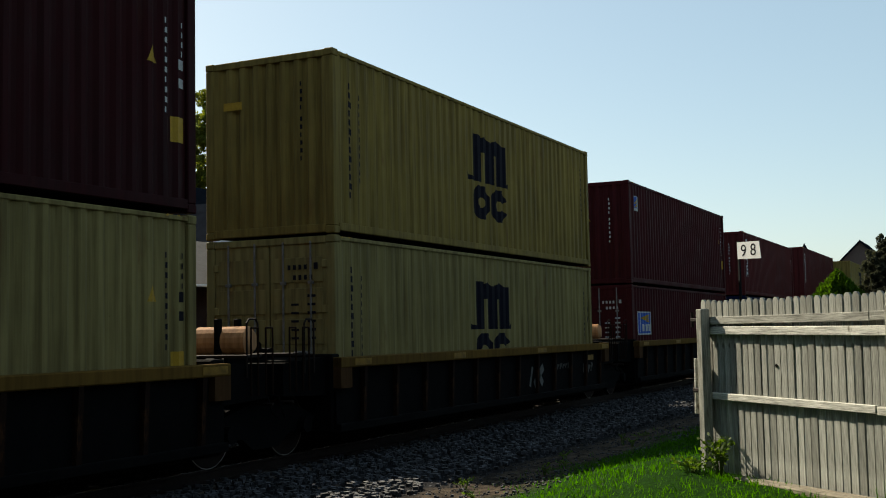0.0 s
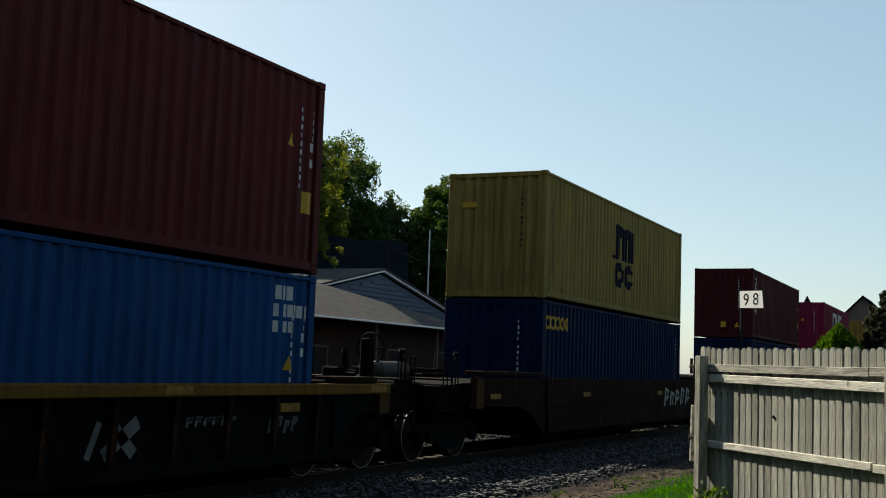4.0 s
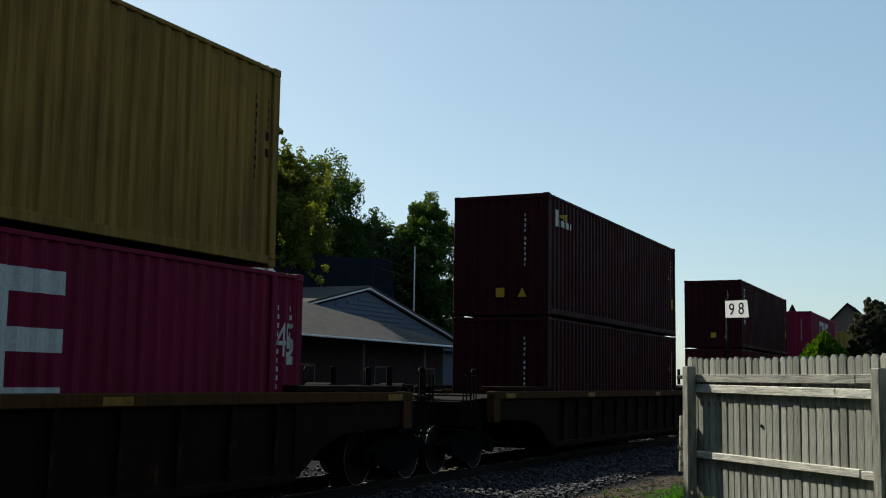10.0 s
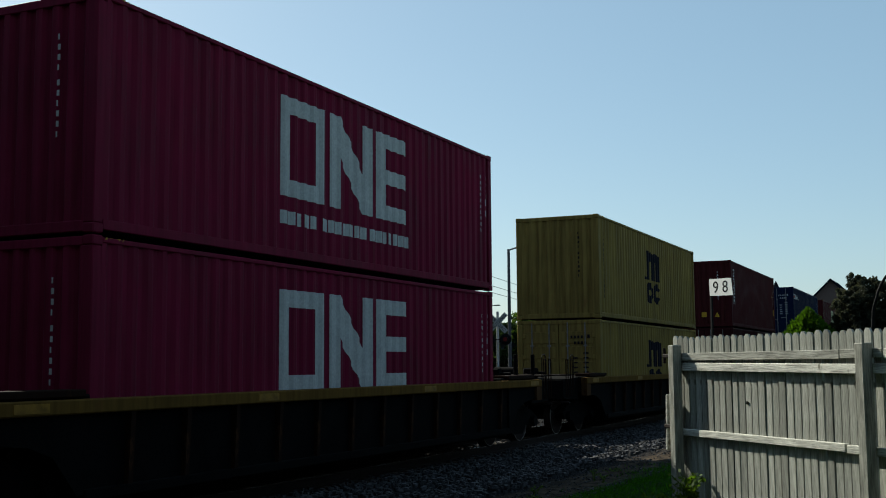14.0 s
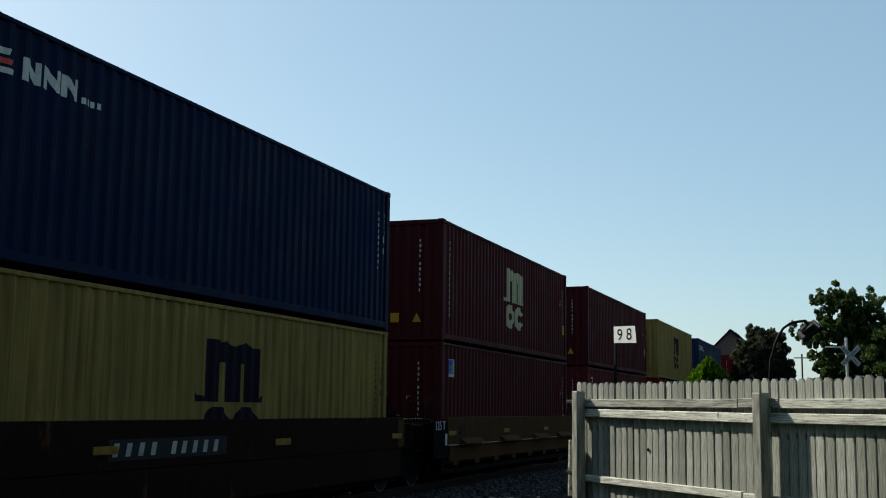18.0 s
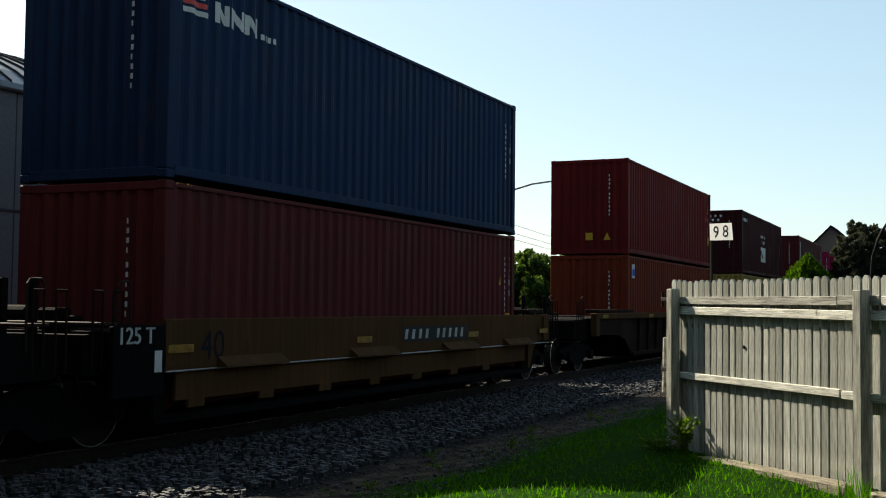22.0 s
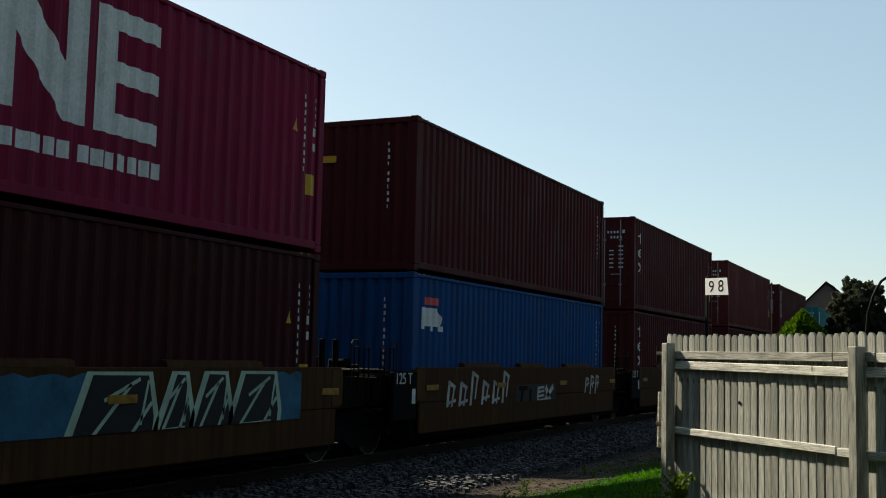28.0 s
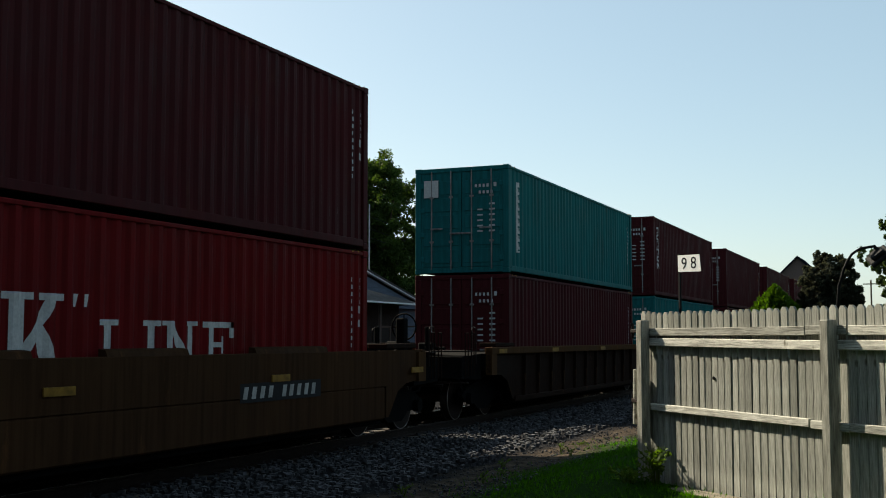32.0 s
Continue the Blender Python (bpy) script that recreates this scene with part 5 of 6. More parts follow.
def build_train():
    for i, (y, kind, tank, low, up) in enumerate(STACKS):
        gap_l = y - STACKS[i - 1][0] - LONG if i else 3.3
        gap_r = STACKS[i + 1][0] - y - LONG if i + 1 < len(STACKS) else 3.3
        before = JOINTS[i][1] if i in JOINTS else max(0.2, (gap_l - 3.3) / 2 + 0.3)
        after = JOINTS[i + 1][0] if i + 1 in JOINTS else max(0.2, (gap_r - 3.3) / 2 + 0.3)
        left = 0.3 if i in JOINTS and before > 2.5 else -0.5 if i in JOINTS else gap_l / 2 - before
        right = 0 if i + 1 not in JOINTS else 0.3 if after > 2.5 else -0.5
        at = pose(TRACK_X, y, 0)
        MOVERS.append(well_car(kind, at, before, after, LONG, WORDS[kind], tank, kind in ("yellow", "tan"), (left, right), GRAFFITI.get(i), i in (4, 6, 10, 12, 26)))
        z = WELL
        for k, (col, high, doors, marks, words) in enumerate((low, up)):
            long = 13.716 if "45" in marks else 12.93 if "square" in marks else LONG
            m = pose(TRACK_X, y - (long - LONG) / 2, z)
            MOVERS.append(container(col, high, words + (", below" if k == 0 else ", on top"), m, bool(doors), long, marks))
            z += high + 0.025


build_train()


# ------------------------------------------------------------------ ground and track
def ground_z(x, y):
    yard = 0.15 + 0.03 * min(max(y, -8.0), 11.0)
    if y > 13:
        yard *= max(0.0, 1 - (y - 13) / 30)
    if x < -12.4:
        return -0.2 + 0.12 * min(1.0, (-12.4 - x) / 3.0)
    if x < -7.6:
        return -0.2
    if x < -5.4:
        return -0.2 + 0.2 * (x + 7.6) / 2.2
    if x < -2.6:
        t = (x + 5.4) / 2.8
        return yard * t * t * (3 - 2 * t)
    return yard


def build_ground():
    xs = [-3000, -600, -200, -90, -50, -30, -20, -15.4, -13.5, -12.4, -11, -9, -8, -7.6] + [-7.6 + 0.3 * i for i in range(1, 26)] + [1, 3, 6, 12, 40, 150, 600, 3000]
    ys = [-3000, -500, -150, -50, -20, -8] + [-7 + 0.5 * i for i in range(0, 60)] + [24, 27, 30, 35, 43, 60, 90, 150, 300, 800, 3000]
    rng = random.Random(5)
    vs = [(x, y, ground_z(x, y) + (rng.uniform(-0.02, 0.02) if -7.5 < x < 0 and 0 < y < 22 else 0)) for y in ys for x in xs]
    n = len(xs)
    fs = [(j * n + i, j * n + i + 1, (j + 1) * n + i + 1, (j + 1) * n + i) for j in range(len(ys) - 1) for i in range(n - 1)]
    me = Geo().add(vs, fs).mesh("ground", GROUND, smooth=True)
    thing("ground", "yard ground of mown grass, bare earth and gravel fines", "ground", kind="structure", me=me)


build_ground()


def build_track():
    track = thing("railway_track", "single railway track of steel rails on wooden ties", "track", kind="structure")
    prof = [(-0.07, -0.172), (0.07, -0.172), (0.07, -0.155), (0.012, -0.13), (0.012, -0.045), (0.036, -0.035), (0.036, -0.004), (0.028, 0.0), (-0.028, 0.0), (-0.036, -0.004), (-0.036, -0.035), (-0.012, -0.045), (-0.012, -0.13), (-0.07, -0.155)]
    for s in (-1, 1):
        part("rail", cached("railmesh", lambda: Geo().prism(prof, -200, 500, 1).mesh("rail", RUST)), track, pose(TRACK_X + s * 0.7535, 0, 0))
        part("rail_head", cached("railhead", lambda: Geo().box(-0.024, 0.024, -200, 500, -0.001, 0.003).mesh("rail_head", RAIL_TOP)), track, pose(TRACK_X + s * 0.7535, 0, 0), "polished running surface")
    tie = Geo().box(-1.3, 1.3, -0.115, 0.115, -0.35, -0.173, 0.012).mesh("tie", TIE_WOOD)
    for i in range(130):
        part("tie", tie, track, pose(TRACK_X, 2 + 0.5 * i, 0))


def build_ballast():
    rng = np.random.RandomState(3)
    n = 15000
    x = np.concatenate([rng.uniform(-9.3, -5.9, int(n * 0.8)), rng.uniform(-13.2, -9.3, n - int(n * 0.8))])
    y = 3.5 + 42 * rng.uniform(0, 1, n) ** 1.5
    stray = rng.uniform(0, 1, n)
    keep = (x < -6.6) | (stray < np.clip((-5.7 - x) / 0.9, 0.02, 1))
    x, y = x[keep], y[keep]
    big = np.full(len(x), 1.0)
    m = 5000  # pebbles strewn over the bare earth
    x = np.concatenate([x, rng.uniform(-6.8, -3.9, m)])
    y = np.concatenate([y, 4.0 + 20 * rng.uniform(0, 1, m)])
    big = np.concatenate([big, rng.uniform(0.12, 0.5, m)])
    n = len(x)
    corner = np.array([(a, b, c) for a in (-1, 1) for b in (-1, 1) for c in (-1, 1)], float)
    faces = np.array([(0, 1, 3, 2), (4, 6, 7, 5), (0, 4, 5, 1), (2, 3, 7, 6), (0, 2, 6, 4), (1, 5, 7, 3)])
    z = np.array([ground_z(a, b) for a, b in zip(x, y)])
    vs = corner[None] * rng.uniform(0.55, 1.15, (n, 8, 3)) * rng.uniform(0.018, 0.042, (n, 1, 1)) * big[:, None, None]
    a = rng.uniform(0, 6.28, n)
    ca, sa = np.cos(a)[:, None], np.sin(a)[:, None]
    vx, vy = vs[:, :, 0] * ca - vs[:, :, 1] * sa, vs[:, :, 0] * sa + vs[:, :, 1] * ca
    out = np.stack([vx + x[:, None], vy + y[:, None], vs[:, :, 2] * 0.8 + (z + (0.02 + 0.03 * rng.uniform(0, 1, n)) * big ** 2)[:, None]], -1).reshape(-1, 3)
    fs = (faces[None] + 8 * np.arange(n)[:, None, None]).reshape(-1, 4)
    me = bpy.data.meshes.new("ballast")
    me.from_pydata(out.tolist(), [], fs.tolist())
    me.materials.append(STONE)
    thing("ballast", "grey crushed stone ballast along the track", "ballast", kind="stuff", me=me)


def build_grass():
    rng = np.random.RandomState(8)
    vs, fs = [], []
    n = 44000
    xs = rng.uniform(-5.4, 1.2, n)
    ys = 4.5 + 15 * rng.uniform(0, 1, n) ** 1.2
    for x, y in zip(xs, ys):
        edge = -4.3 + 0.45 * math.sin(y * 1.3) + 0.3 * math.sin(y * 3.1 + 1)
        if x < edge and rng.uniform() > 0.12 * math.exp(-(edge - x) * 2.2) * 3:
            continue
        h = rng.uniform(0.022, 0.062) * (1.6 if rng.uniform() < 0.05 else 1)
        a, w = rng.uniform(0, 6.28), rng.uniform(0.003, 0.007)
        lx, ly = rng.normal(0, 0.35, 2) * h
        z = ground_z(x, y) - 0.01
        dx, dy = math.cos(a) * w, math.sin(a) * w
        k = len(vs)
        vs += [(x - dx, y - dy, z), (x + dx, y + dy, z), (x + lx * 0.5 + dx * 0.6, y + ly * 0.5 + dy * 0.6, z + h * 0.65), (x + lx, y + ly, z + h)]
        fs += [(k, k + 1, k + 2, k + 3)]
    me = bpy.data.meshes.new("grass")
    me.from_pydata(vs, [], fs)
    me.materials.append(GRASS_BLADE)
    thing("grass", "bright green mown grass blades", "grass", kind="stuff", me=me)


def clump(name, label, at, n, spread, high, leaf, material, seed):
    """A low weed: stems with leaves."""
    rng = random.Random(seed)
    top = thing(name, label, "weed", pose(*at))
    stems, leaves = Geo(), Geo()
    for i in range(n):
        a, r = rng.uniform(0, 6.28), rng.uniform(0.2, 1) * spread
        tip = Vector((math.cos(a) * r, math.sin(a) * r, high * rng.uniform(0.4, 1)))
        mid = Vector((tip.x * 0.4, tip.y * 0.4, tip.z * 0.7))
        stems.pipe([(tip.x * 0.1, tip.y * 0.1, -0.03), tuple(mid), tuple(tip)], 0.004, 4)
        for k in range(7):
            p = mid.lerp(tip, k / 6)
            d = Vector((rng.gauss(0, 1), rng.gauss(0, 1), rng.gauss(0.2, 0.4))).normalized() * leaf * rng.uniform(0.6, 1.3)
            w = d.cross(Vector((rng.gauss(0, 1), rng.gauss(0, 1), 1))).normalized() * leaf * 0.3
            leaves.add([p, p + d * 0.5 + w, p + d, p + d * 0.5 - w], [(0, 1, 2, 3)])
    part("stem", stems.mesh("stem", material), top)["kind"] = "stuff"
    part("foliage", leaves.mesh("foliage", material), top)["kind"] = "stuff"


def tuft(label, at, n, spread, high, seed):
    """Long grass: leaning tapered blades from one root."""
    rng = random.Random(seed)
    top = thing("grass_tuft", label, "grass", pose(*at))
    g = Geo()
    for i in range(n):
        a, r, h = rng.uniform(0, 6.28), rng.uniform(0, 1) ** 0.7 * spread, high * rng.uniform(0.45, 1.0)
        p = Vector((math.cos(a) * r, math.sin(a) * r, -0.02))
        lean = Vector((math.cos(a) + rng.gauss(0, 0.5), math.sin(a) + rng.gauss(0, 0.5), 0)) * h * rng.uniform(0.1, 0.55)
        w = Vector((-math.sin(a), math.cos(a), 0)) * rng.uniform(0.002, 0.0045)
        mid, tip = p + lean * 0.35 + Vector((0, 0, h * 0.6)), p + lean + Vector((0, 0, h * rng.uniform(0.75, 1.0)))
        g.add([p - w, p + w, mid + w * 0.8, mid - w * 0.8, tip], [(0, 1, 2, 3), (3, 2, 4)])
    part("blades", g.mesh("blades", GRASS_BLADE), top)["kind"] = "stuff"


# ------------------------------------------------------------------ fence
FENCE_AT = (-2.36, 10.40)
FENCE_TURN = -44.5


def fence_ground(s):
    c, k = math.cos(radians(FENCE_TURN)), math.sin(radians(FENCE_TURN))
    return ground_z(FENCE_AT[0] + c * s, FENCE_AT[1] + k * s)


SLEEPER_WOOD = timber("weathered_sleeper", (0.22, 0.195, 0.155), 0)


def board(w, z0, z1, ear, thick, rng, name, material):
    """One dog-eared board with slightly uneven edges, its back at y = thick."""
    a, b = rng.uniform(-0.0015, 0.0015), rng.uniform(-0.0015, 0.0015)
    return Geo().prism([(-w, z0), (w, z0), (w + a, z1 - 1.25 * ear), (w - ear, z1 - rng.uniform(0, 0.004)), (-w + ear, z1), (-w + b, z1 - 1.25 * ear)], 0.0, thick, 1).mesh(name, material)


def build_fence():
    fence = thing("picket_fence", "weathered grey wooden dog-eared picket fence with horizontal rails", "fence", pose(*FENCE_AT, 0, 0, 0, FENCE_TURN))
    rng = random.Random(11)
    kinds = [board(0.0392 + rng.uniform(-0.0035, 0.0012), 0.30, 1.992 + rng.uniform(-0.007, 0.006), 0.022, 0.02, rng, "picket", FENCE_WOOD) for k in range(14)]
    for i in range(72):
        s = -0.115 + 0.0905 * i + rng.uniform(-0.0022, 0.0022)
        part("picket", kinds[rng.randrange(14)], fence, pose(s, rng.uniform(0.0, 0.0045), rng.uniform(-0.008, 0.006), rng.uniform(-0.15, 0.1), rng.uniform(-0.28, 0.28), rng.uniform(-1.6, 1.6)))
    for s, high in ((0.006, 1.915), (2.472, 1.885), (4.93, 1.89), (6.2, 1.89)):
        z = fence_ground(s) - 0.25
        post = Geo().box(-0.045, 0.045, -0.132, -0.042, z, high, 0.007).mesh("post", POST_WOOD)
        part("post", post, fence, pose(s, 0, 0, 0, rng.uniform(-0.4, 0.4), 0))
    top_rails = ((-0.06, 2.157), (2.160, 2.60), (2.61, 4.92), (4.93, 6.3))
    low_rails = ((-0.06, 2.178), (2.60, 4.92), (4.93, 6.3))
    for k, (s0, s1) in enumerate(top_rails):
        part("rail", Geo().box(s0, s1, -0.040, -0.001, 1.772, 1.842, 0.005).mesh("rail", RAIL_WOOD), fence, pose(0, 0, 0.004 * (k % 2), 0, 0, 0))
    for k, (s0, s1) in enumerate(((-0.06, 2.47), (2.48, 4.92), (4.93, 6.3))):
        part("rail", Geo().box(s0 - s0, s1 - s0, -0.040, -0.001, 1.682, 1.755, 0.005).mesh("rail", RAIL_WOOD), fence, pose(s0, 0, 0.0 if k == 0 else -0.016, 0, 0.45 if k == 0 else 0.0, 0))
    for k, (s0, s1) in enumerate(low_rails):
        part("rail", Geo().box(0, s1 - s0, -0.040, -0.001, 1.098, 1.160, 0.005).mesh("rail", RAIL_WOOD), fence, pose(s0, 0, 0.0 if k == 0 else -0.006, 0, 0.12, 0))
    part("rail_block", Geo().box(2.192, 2.60, -0.038, -0.001, 1.085, 1.148, 0.005).mesh("rail_block", RAIL_WOOD), fence)
    for s0, s1, y in ((0.50, 2.40, -0.14), (2.40, 2.56, -0.10), (2.62, 4.9, -0.14), (4.92, 6.2, -0.14)):
        part("base_board", Geo().box(0, s1 - s0, y - 0.03, -0.005, 0.30, 0.452, 0.014).mesh("base_board", SLEEPER_WOOD), fence, pose(s0, 0, 0.012 * s0, 0, -0.9 if s0 < 2 else 0.0, 0))
    for z in (1.80, 1.16):
        part("gate_hinge", Geo().box(-0.17, -0.05, -0.11, -0.07, z, z + 0.035, 0.006).rod((-0.16, -0.09, z - 0.05), (-0.16, -0.09, z + 0.09), 0.014).mesh("gate_hinge", RUST), fence, None, "rusty gate hinge")
    part("knot", Geo().rod((0.967, -0.006, 1.417), (0.967, 0.0, 1.417), 0.015, 10).mesh("knot", CAR_BLACK), fence, pose(0, 0, 0), "dark knot hole")
    part("gate_stile", Geo().box(-0.20, -0.165, -0.10, -0.05, 0.95, 1.46, 0.006).mesh("gate_stile", RAIL_WOOD), fence, pose(0, 0, 0, 0, 2.0, 0), "leaning grey stile")


# ------------------------------------------------------------------ signs, lamps, poles
def flat_letters(text, size, material, name, depth=0.0):
    g = Geo()
    for t in letters(text, size):
        g.add([(x, depth, z) for x, z in t], [(0, 1, 2)])
    return g.mesh(name, material)


def milepost():
    top = thing("milepost_sign", "white trackside sign with black numerals 98 on a dark post", "sign", pose(-4.70, 23.5, 0, 0, 0, -40))
    part("post", Geo().box(-0.03, 0.03, -0.02, 0.02, -0.2, 3.50, 0.006).mesh("post", POLE_BLACK), top)
    part("plate", Geo().prism([(0.0, 3.125), (0.72, 3.10), (0.675, 3.45), (-0.01, 3.47)], -0.035, -0.028, 1).mesh("plate", SIGN_WHITE), top)
    part("numeral", flat_letters("9 8", 0.34, BLACKISH, "numeral", -0.038), top, pose(0.10, 0, 3.175) @ Matrix.Diagonal((1.12, 1, 1, 1)), "black numerals")


# Crossbuck white toned down; the boards' shaded face is in this grey.
BOARD_GREY = surface("shaded_white_board", (0.30, 0.30, 0.29), 0.7, vary=0.15, scale=3, relief=0)


def crossing_signal(x, y, turn, z0=0.0, high=4.0, lights=True):
    top = thing("crossing_signal", "railroad crossing crossbuck on a grey mast", "crossing signal", pose(x, y, z0, 0, 0, turn))
    part("mast", Geo().rod((0, 0, -0.2), (0, 0, high), 0.065, 12).rod((0, 0, -0.1), (0, 0, 0.5), 0.13, 12).mesh("mast", POLE_GREY), top)
    for a, word in ((45, "RAILROAD"), (-45, "CROSSING")):
        b = part("cross_board", cached("xboard", lambda: Geo().box(-0.61, 0.61, -0.09, -0.075, -0.115, 0.115, 0.004).mesh("cross_board", BOARD_GREY)), top, pose(0 if lights else 0.16, 0 if a > 0 else -0.02, high - 0.55 if lights else high - 0.88, 0, a, 0))
        g = Geo()
        ts = letters(word, 0.2)
        wide = max(p[0] for t in ts for p in t)
        for t in ts:
            g.add([((q - wide / 2) * 1.0 / wide * 1.08, -0.094, w - 0.07) for q, w in t], [(0, 1, 2)])
        tagged(part("lettering", g.mesh("lettering", BLACKISH), b, None), "black " + word, kind="stuff")
    if lights:
        part("light_bar", Geo().rod((-0.42, -0.05, 0), (0.42, -0.05, 0), 0.03).mesh("light_bar", POLE_BLACK), top, pose(0, 0, high - 1.35))
        for s in (-1, 1):
            unit = part("light_unit", cached("lunit", lambda: Geo().rod((0, -0.06, 0), (0, -0.03, 0), 0.27, 20).rod((0, -0.28, 0), (0, 0.05, 0), 0.13, 16).mesh("light_unit", POLE_BLACK)), top, pose(s * 0.40, -0.03, high - 1.35))
            part("lens", cached("lens" + str(s), lambda: Geo().rod((0, -0.30, 0), (0, -0.281, 0), 0.105, 16).mesh("lens", LENS_RED)), unit, None, "red signal lens")
    else:
        part("arm", Geo().rod((-1.05, 0, high - 0.48), (0, 0, high - 0.48), 0.035).mesh("arm", POLE_GREY), top)
    return top


# Darker copy of the pole grey; the backlit shade is in its colour.
POLE_BACKLIT = surface("backlit_galvanised_steel", (0.085, 0.088, 0.095), 0.7, vary=0.2, scale=4)
LENS_RED = surface("dark_red_lens", (0.10, 0.008, 0.008), 0.35, vary=0.05, relief=0)


def street_lamp(x, y, high, reach, turn):
    top = thing("street_lamp", "tall grey street lamp with a long arm", "street lamp", pose(x, y, -0.15, 0, 0, turn))
    part("pole", Geo().rod((0, 0, 0), (0, 0, high), 0.11, 12, 0.07).mesh("pole", POLE_BACKLIT), top)
    part("arm", Geo().pipe([(0, 0, high - 0.05), (reach * 0.5, 0, high + 0.3), (reach, 0, high + 0.45)], 0.045).mesh("arm", POLE_BACKLIT), top)
    part("lamp_head", Geo().box(reach, reach + 0.7, -0.14, 0.14, high + 0.38, high + 0.52, 0.04).mesh("lamp_head", POLE_BACKLIT), top)


def goose_lamp(x, y, turn):
    """A bent pipe that carries a tilted square floodlight."""
    top = thing("gooseneck_lamp", "black gooseneck yard lamp with a tilted square floodlight", "lamp", pose(x, y, 0, 0, 0, turn))
    g = ground_z(x, y)
    neck = [(0, 0, g - 0.05), (0.0, 0, 2.0), (0.032, 0, 2.38), (0.091, 0, 2.58), (0.13, 0, 2.67), (0.188, 0, 2.765), (0.24, 0, 2.80), (0.297, 0, 2.832), (0.38, 0, 2.845), (0.455, 0, 2.853)]
    part("pole", Geo().tube(neck, 0.017, 8).mesh("pole", POLE_BLACK, smooth=True), top)
    tilt = Matrix.Translation((0.49, 0, 2.735)) @ Matrix.Rotation(radians(-38), 4, "Y") @ Matrix.Rotation(radians(32), 4, "X")
    part("shade", Geo().box(-0.14, 0.14, -0.13, 0.13, -0.03, 0.02, 0.015).box(-0.09, 0.09, -0.08, 0.08, 0.02, 0.07, 0.02).mesh("shade", POLE_BLACK), top, tilt)
    part("lens", Geo().box(-0.115, 0.115, -0.105, 0.105, -0.036, -0.031).mesh("lens", CAR_BLACK), top, tilt, "dark flat lens")
    part("bracket", Geo().rod((0.44, 0, 2.853), (0.50, 0, 2.79), 0.022, 8).mesh("bracket", POLE_BLACK), top)


# ------------------------------------------------------------------ trees
def tree(name, label, x, y, high, wide, seed, leaf, size=0.22, clumps=90, per=120, base=0.25, z0=-0.1, squash=1.0, cone=0.0, lobes=0.22, bulks=None, turn=0.0):
    """Trunk, limbs and a crown of leaf clumps with gaps."""
    rng = np.random.RandomState(seed)
    top = thing(name, label, "tree", pose(x, y, z0, 0, 0, turn))
    trunk = Geo()
    pts, r = [(0, 0, -0.3)], 0.035 * high ** 0.9 * 0.6
    for k in range(1, 6):
        pts.append((rng.normal(0, 0.02 * high), rng.normal(0, 0.02 * high), high * 0.14 * k))
    for k, (a, b) in enumerate(zip(pts, pts[1:])):
        trunk.rod(a, b, r * (1 - 0.15 * k), 9, r * (1 - 0.15 * (k + 1)))
    part("trunk", trunk.mesh("trunk", BARK), top)
    cs = []
    room = [a * c * c for l, z, a, c in bulks] if bulks else []
    while bulks and len(cs) < clumps:
        l, z, a, c = bulks[rng.choice(len(bulks), p=np.array(room) / sum(room))]
        p = rng.normal(0, 1, 3)
        p *= rng.uniform(0.12, 1.0) ** 0.4 / np.linalg.norm(p) * rng.uniform(0.86, 1.04)
        b = (l + p[0] * a, p[1] * min(a, 3.2), z + p[2] * c)
        for k in range(9):
            q = rng.normal(0, 0.42, 3)
            cs.append((b[0] + q[0], b[1] + q[1], b[2] + 0.6 * q[2]))
    cs = cs[:clumps]
    while len(cs) < clumps:
        p = rng.uniform(-1, 1, 3)
        d = np.linalg.norm(p)
        if d > 1 or d < 0.3 * rng.uniform():
            continue
        t = (p[2] + 1) / 2
        k = 1 - cone * t
        wob = 1 + lobes * math.sin(5 * math.atan2(p[1], p[0]) + seed) * (0.4 + t)
        b = (p[0] * wide * k * wob, p[1] * wide * k * wob, high * base + t * high * (1 - base) * (0.93 + 0.07 * wob))
        for i in range(3):
            q = rng.normal(0, 0.085 * wide, 3)
            cs.append((b[0] + q[0], b[1] + q[1], b[2] + 0.6 * q[2]))
    cs = cs[:clumps]
    for i in range(7):
        c = cs[i * (clumps // 8)]
        s = pts[2 + i % 4]
        g = Geo()
        mid = (0.5 * (s[0] + c[0]), 0.5 * (s[1] + c[1]), 0.45 * (s[2] + c[2]) + 0.05 * high)
        g.rod(s, mid, r * 0.45, 6, r * 0.28).rod(mid, c, r * 0.28, 6, r * 0.08)
        part("limb", g.mesh("limb", BARK), top)
    cs = np.array(cs)
    n = clumps * per
    ctr = np.repeat(cs, per, 0)
    rad = np.repeat(rng.uniform(0.10, 0.24, clumps) * wide * squash, per)[:, None]
    d = rng.normal(0, 1, (n, 3))
    d /= np.linalg.norm(d, axis=1)[:, None]
    p = ctr + d * rad * rng.uniform(0.25, 1.15, (n, 1)) ** 0.6
    u = rng.normal(0, 1, (n, 3))
    u /= np.linalg.norm(u, axis=1)[:, None]
    w = np.cross(u, rng.normal(0, 1, (n, 3)))
    w /= np.linalg.norm(w, axis=1)[:, None]
    s = size * rng.uniform(0.5, 1.2, (n, 1))
    quad = np.stack([p - u * s, p + w * s * 0.55, p + u * s, p - w * s * 0.55], 1).reshape(-1, 3)
    me = bpy.data.meshes.new("crown")
    me.from_pydata(quad.tolist(), [], np.arange(4 * n).reshape(-1, 4).tolist())
    me.materials.append(leaf)
    part("crown", me, top)["kind"] = "stuff"
    return top


LEAF_GREY = foliage("leaves_grey_green", (0.052, 0.056, 0.044), (0.8, 0.8, 0.6))


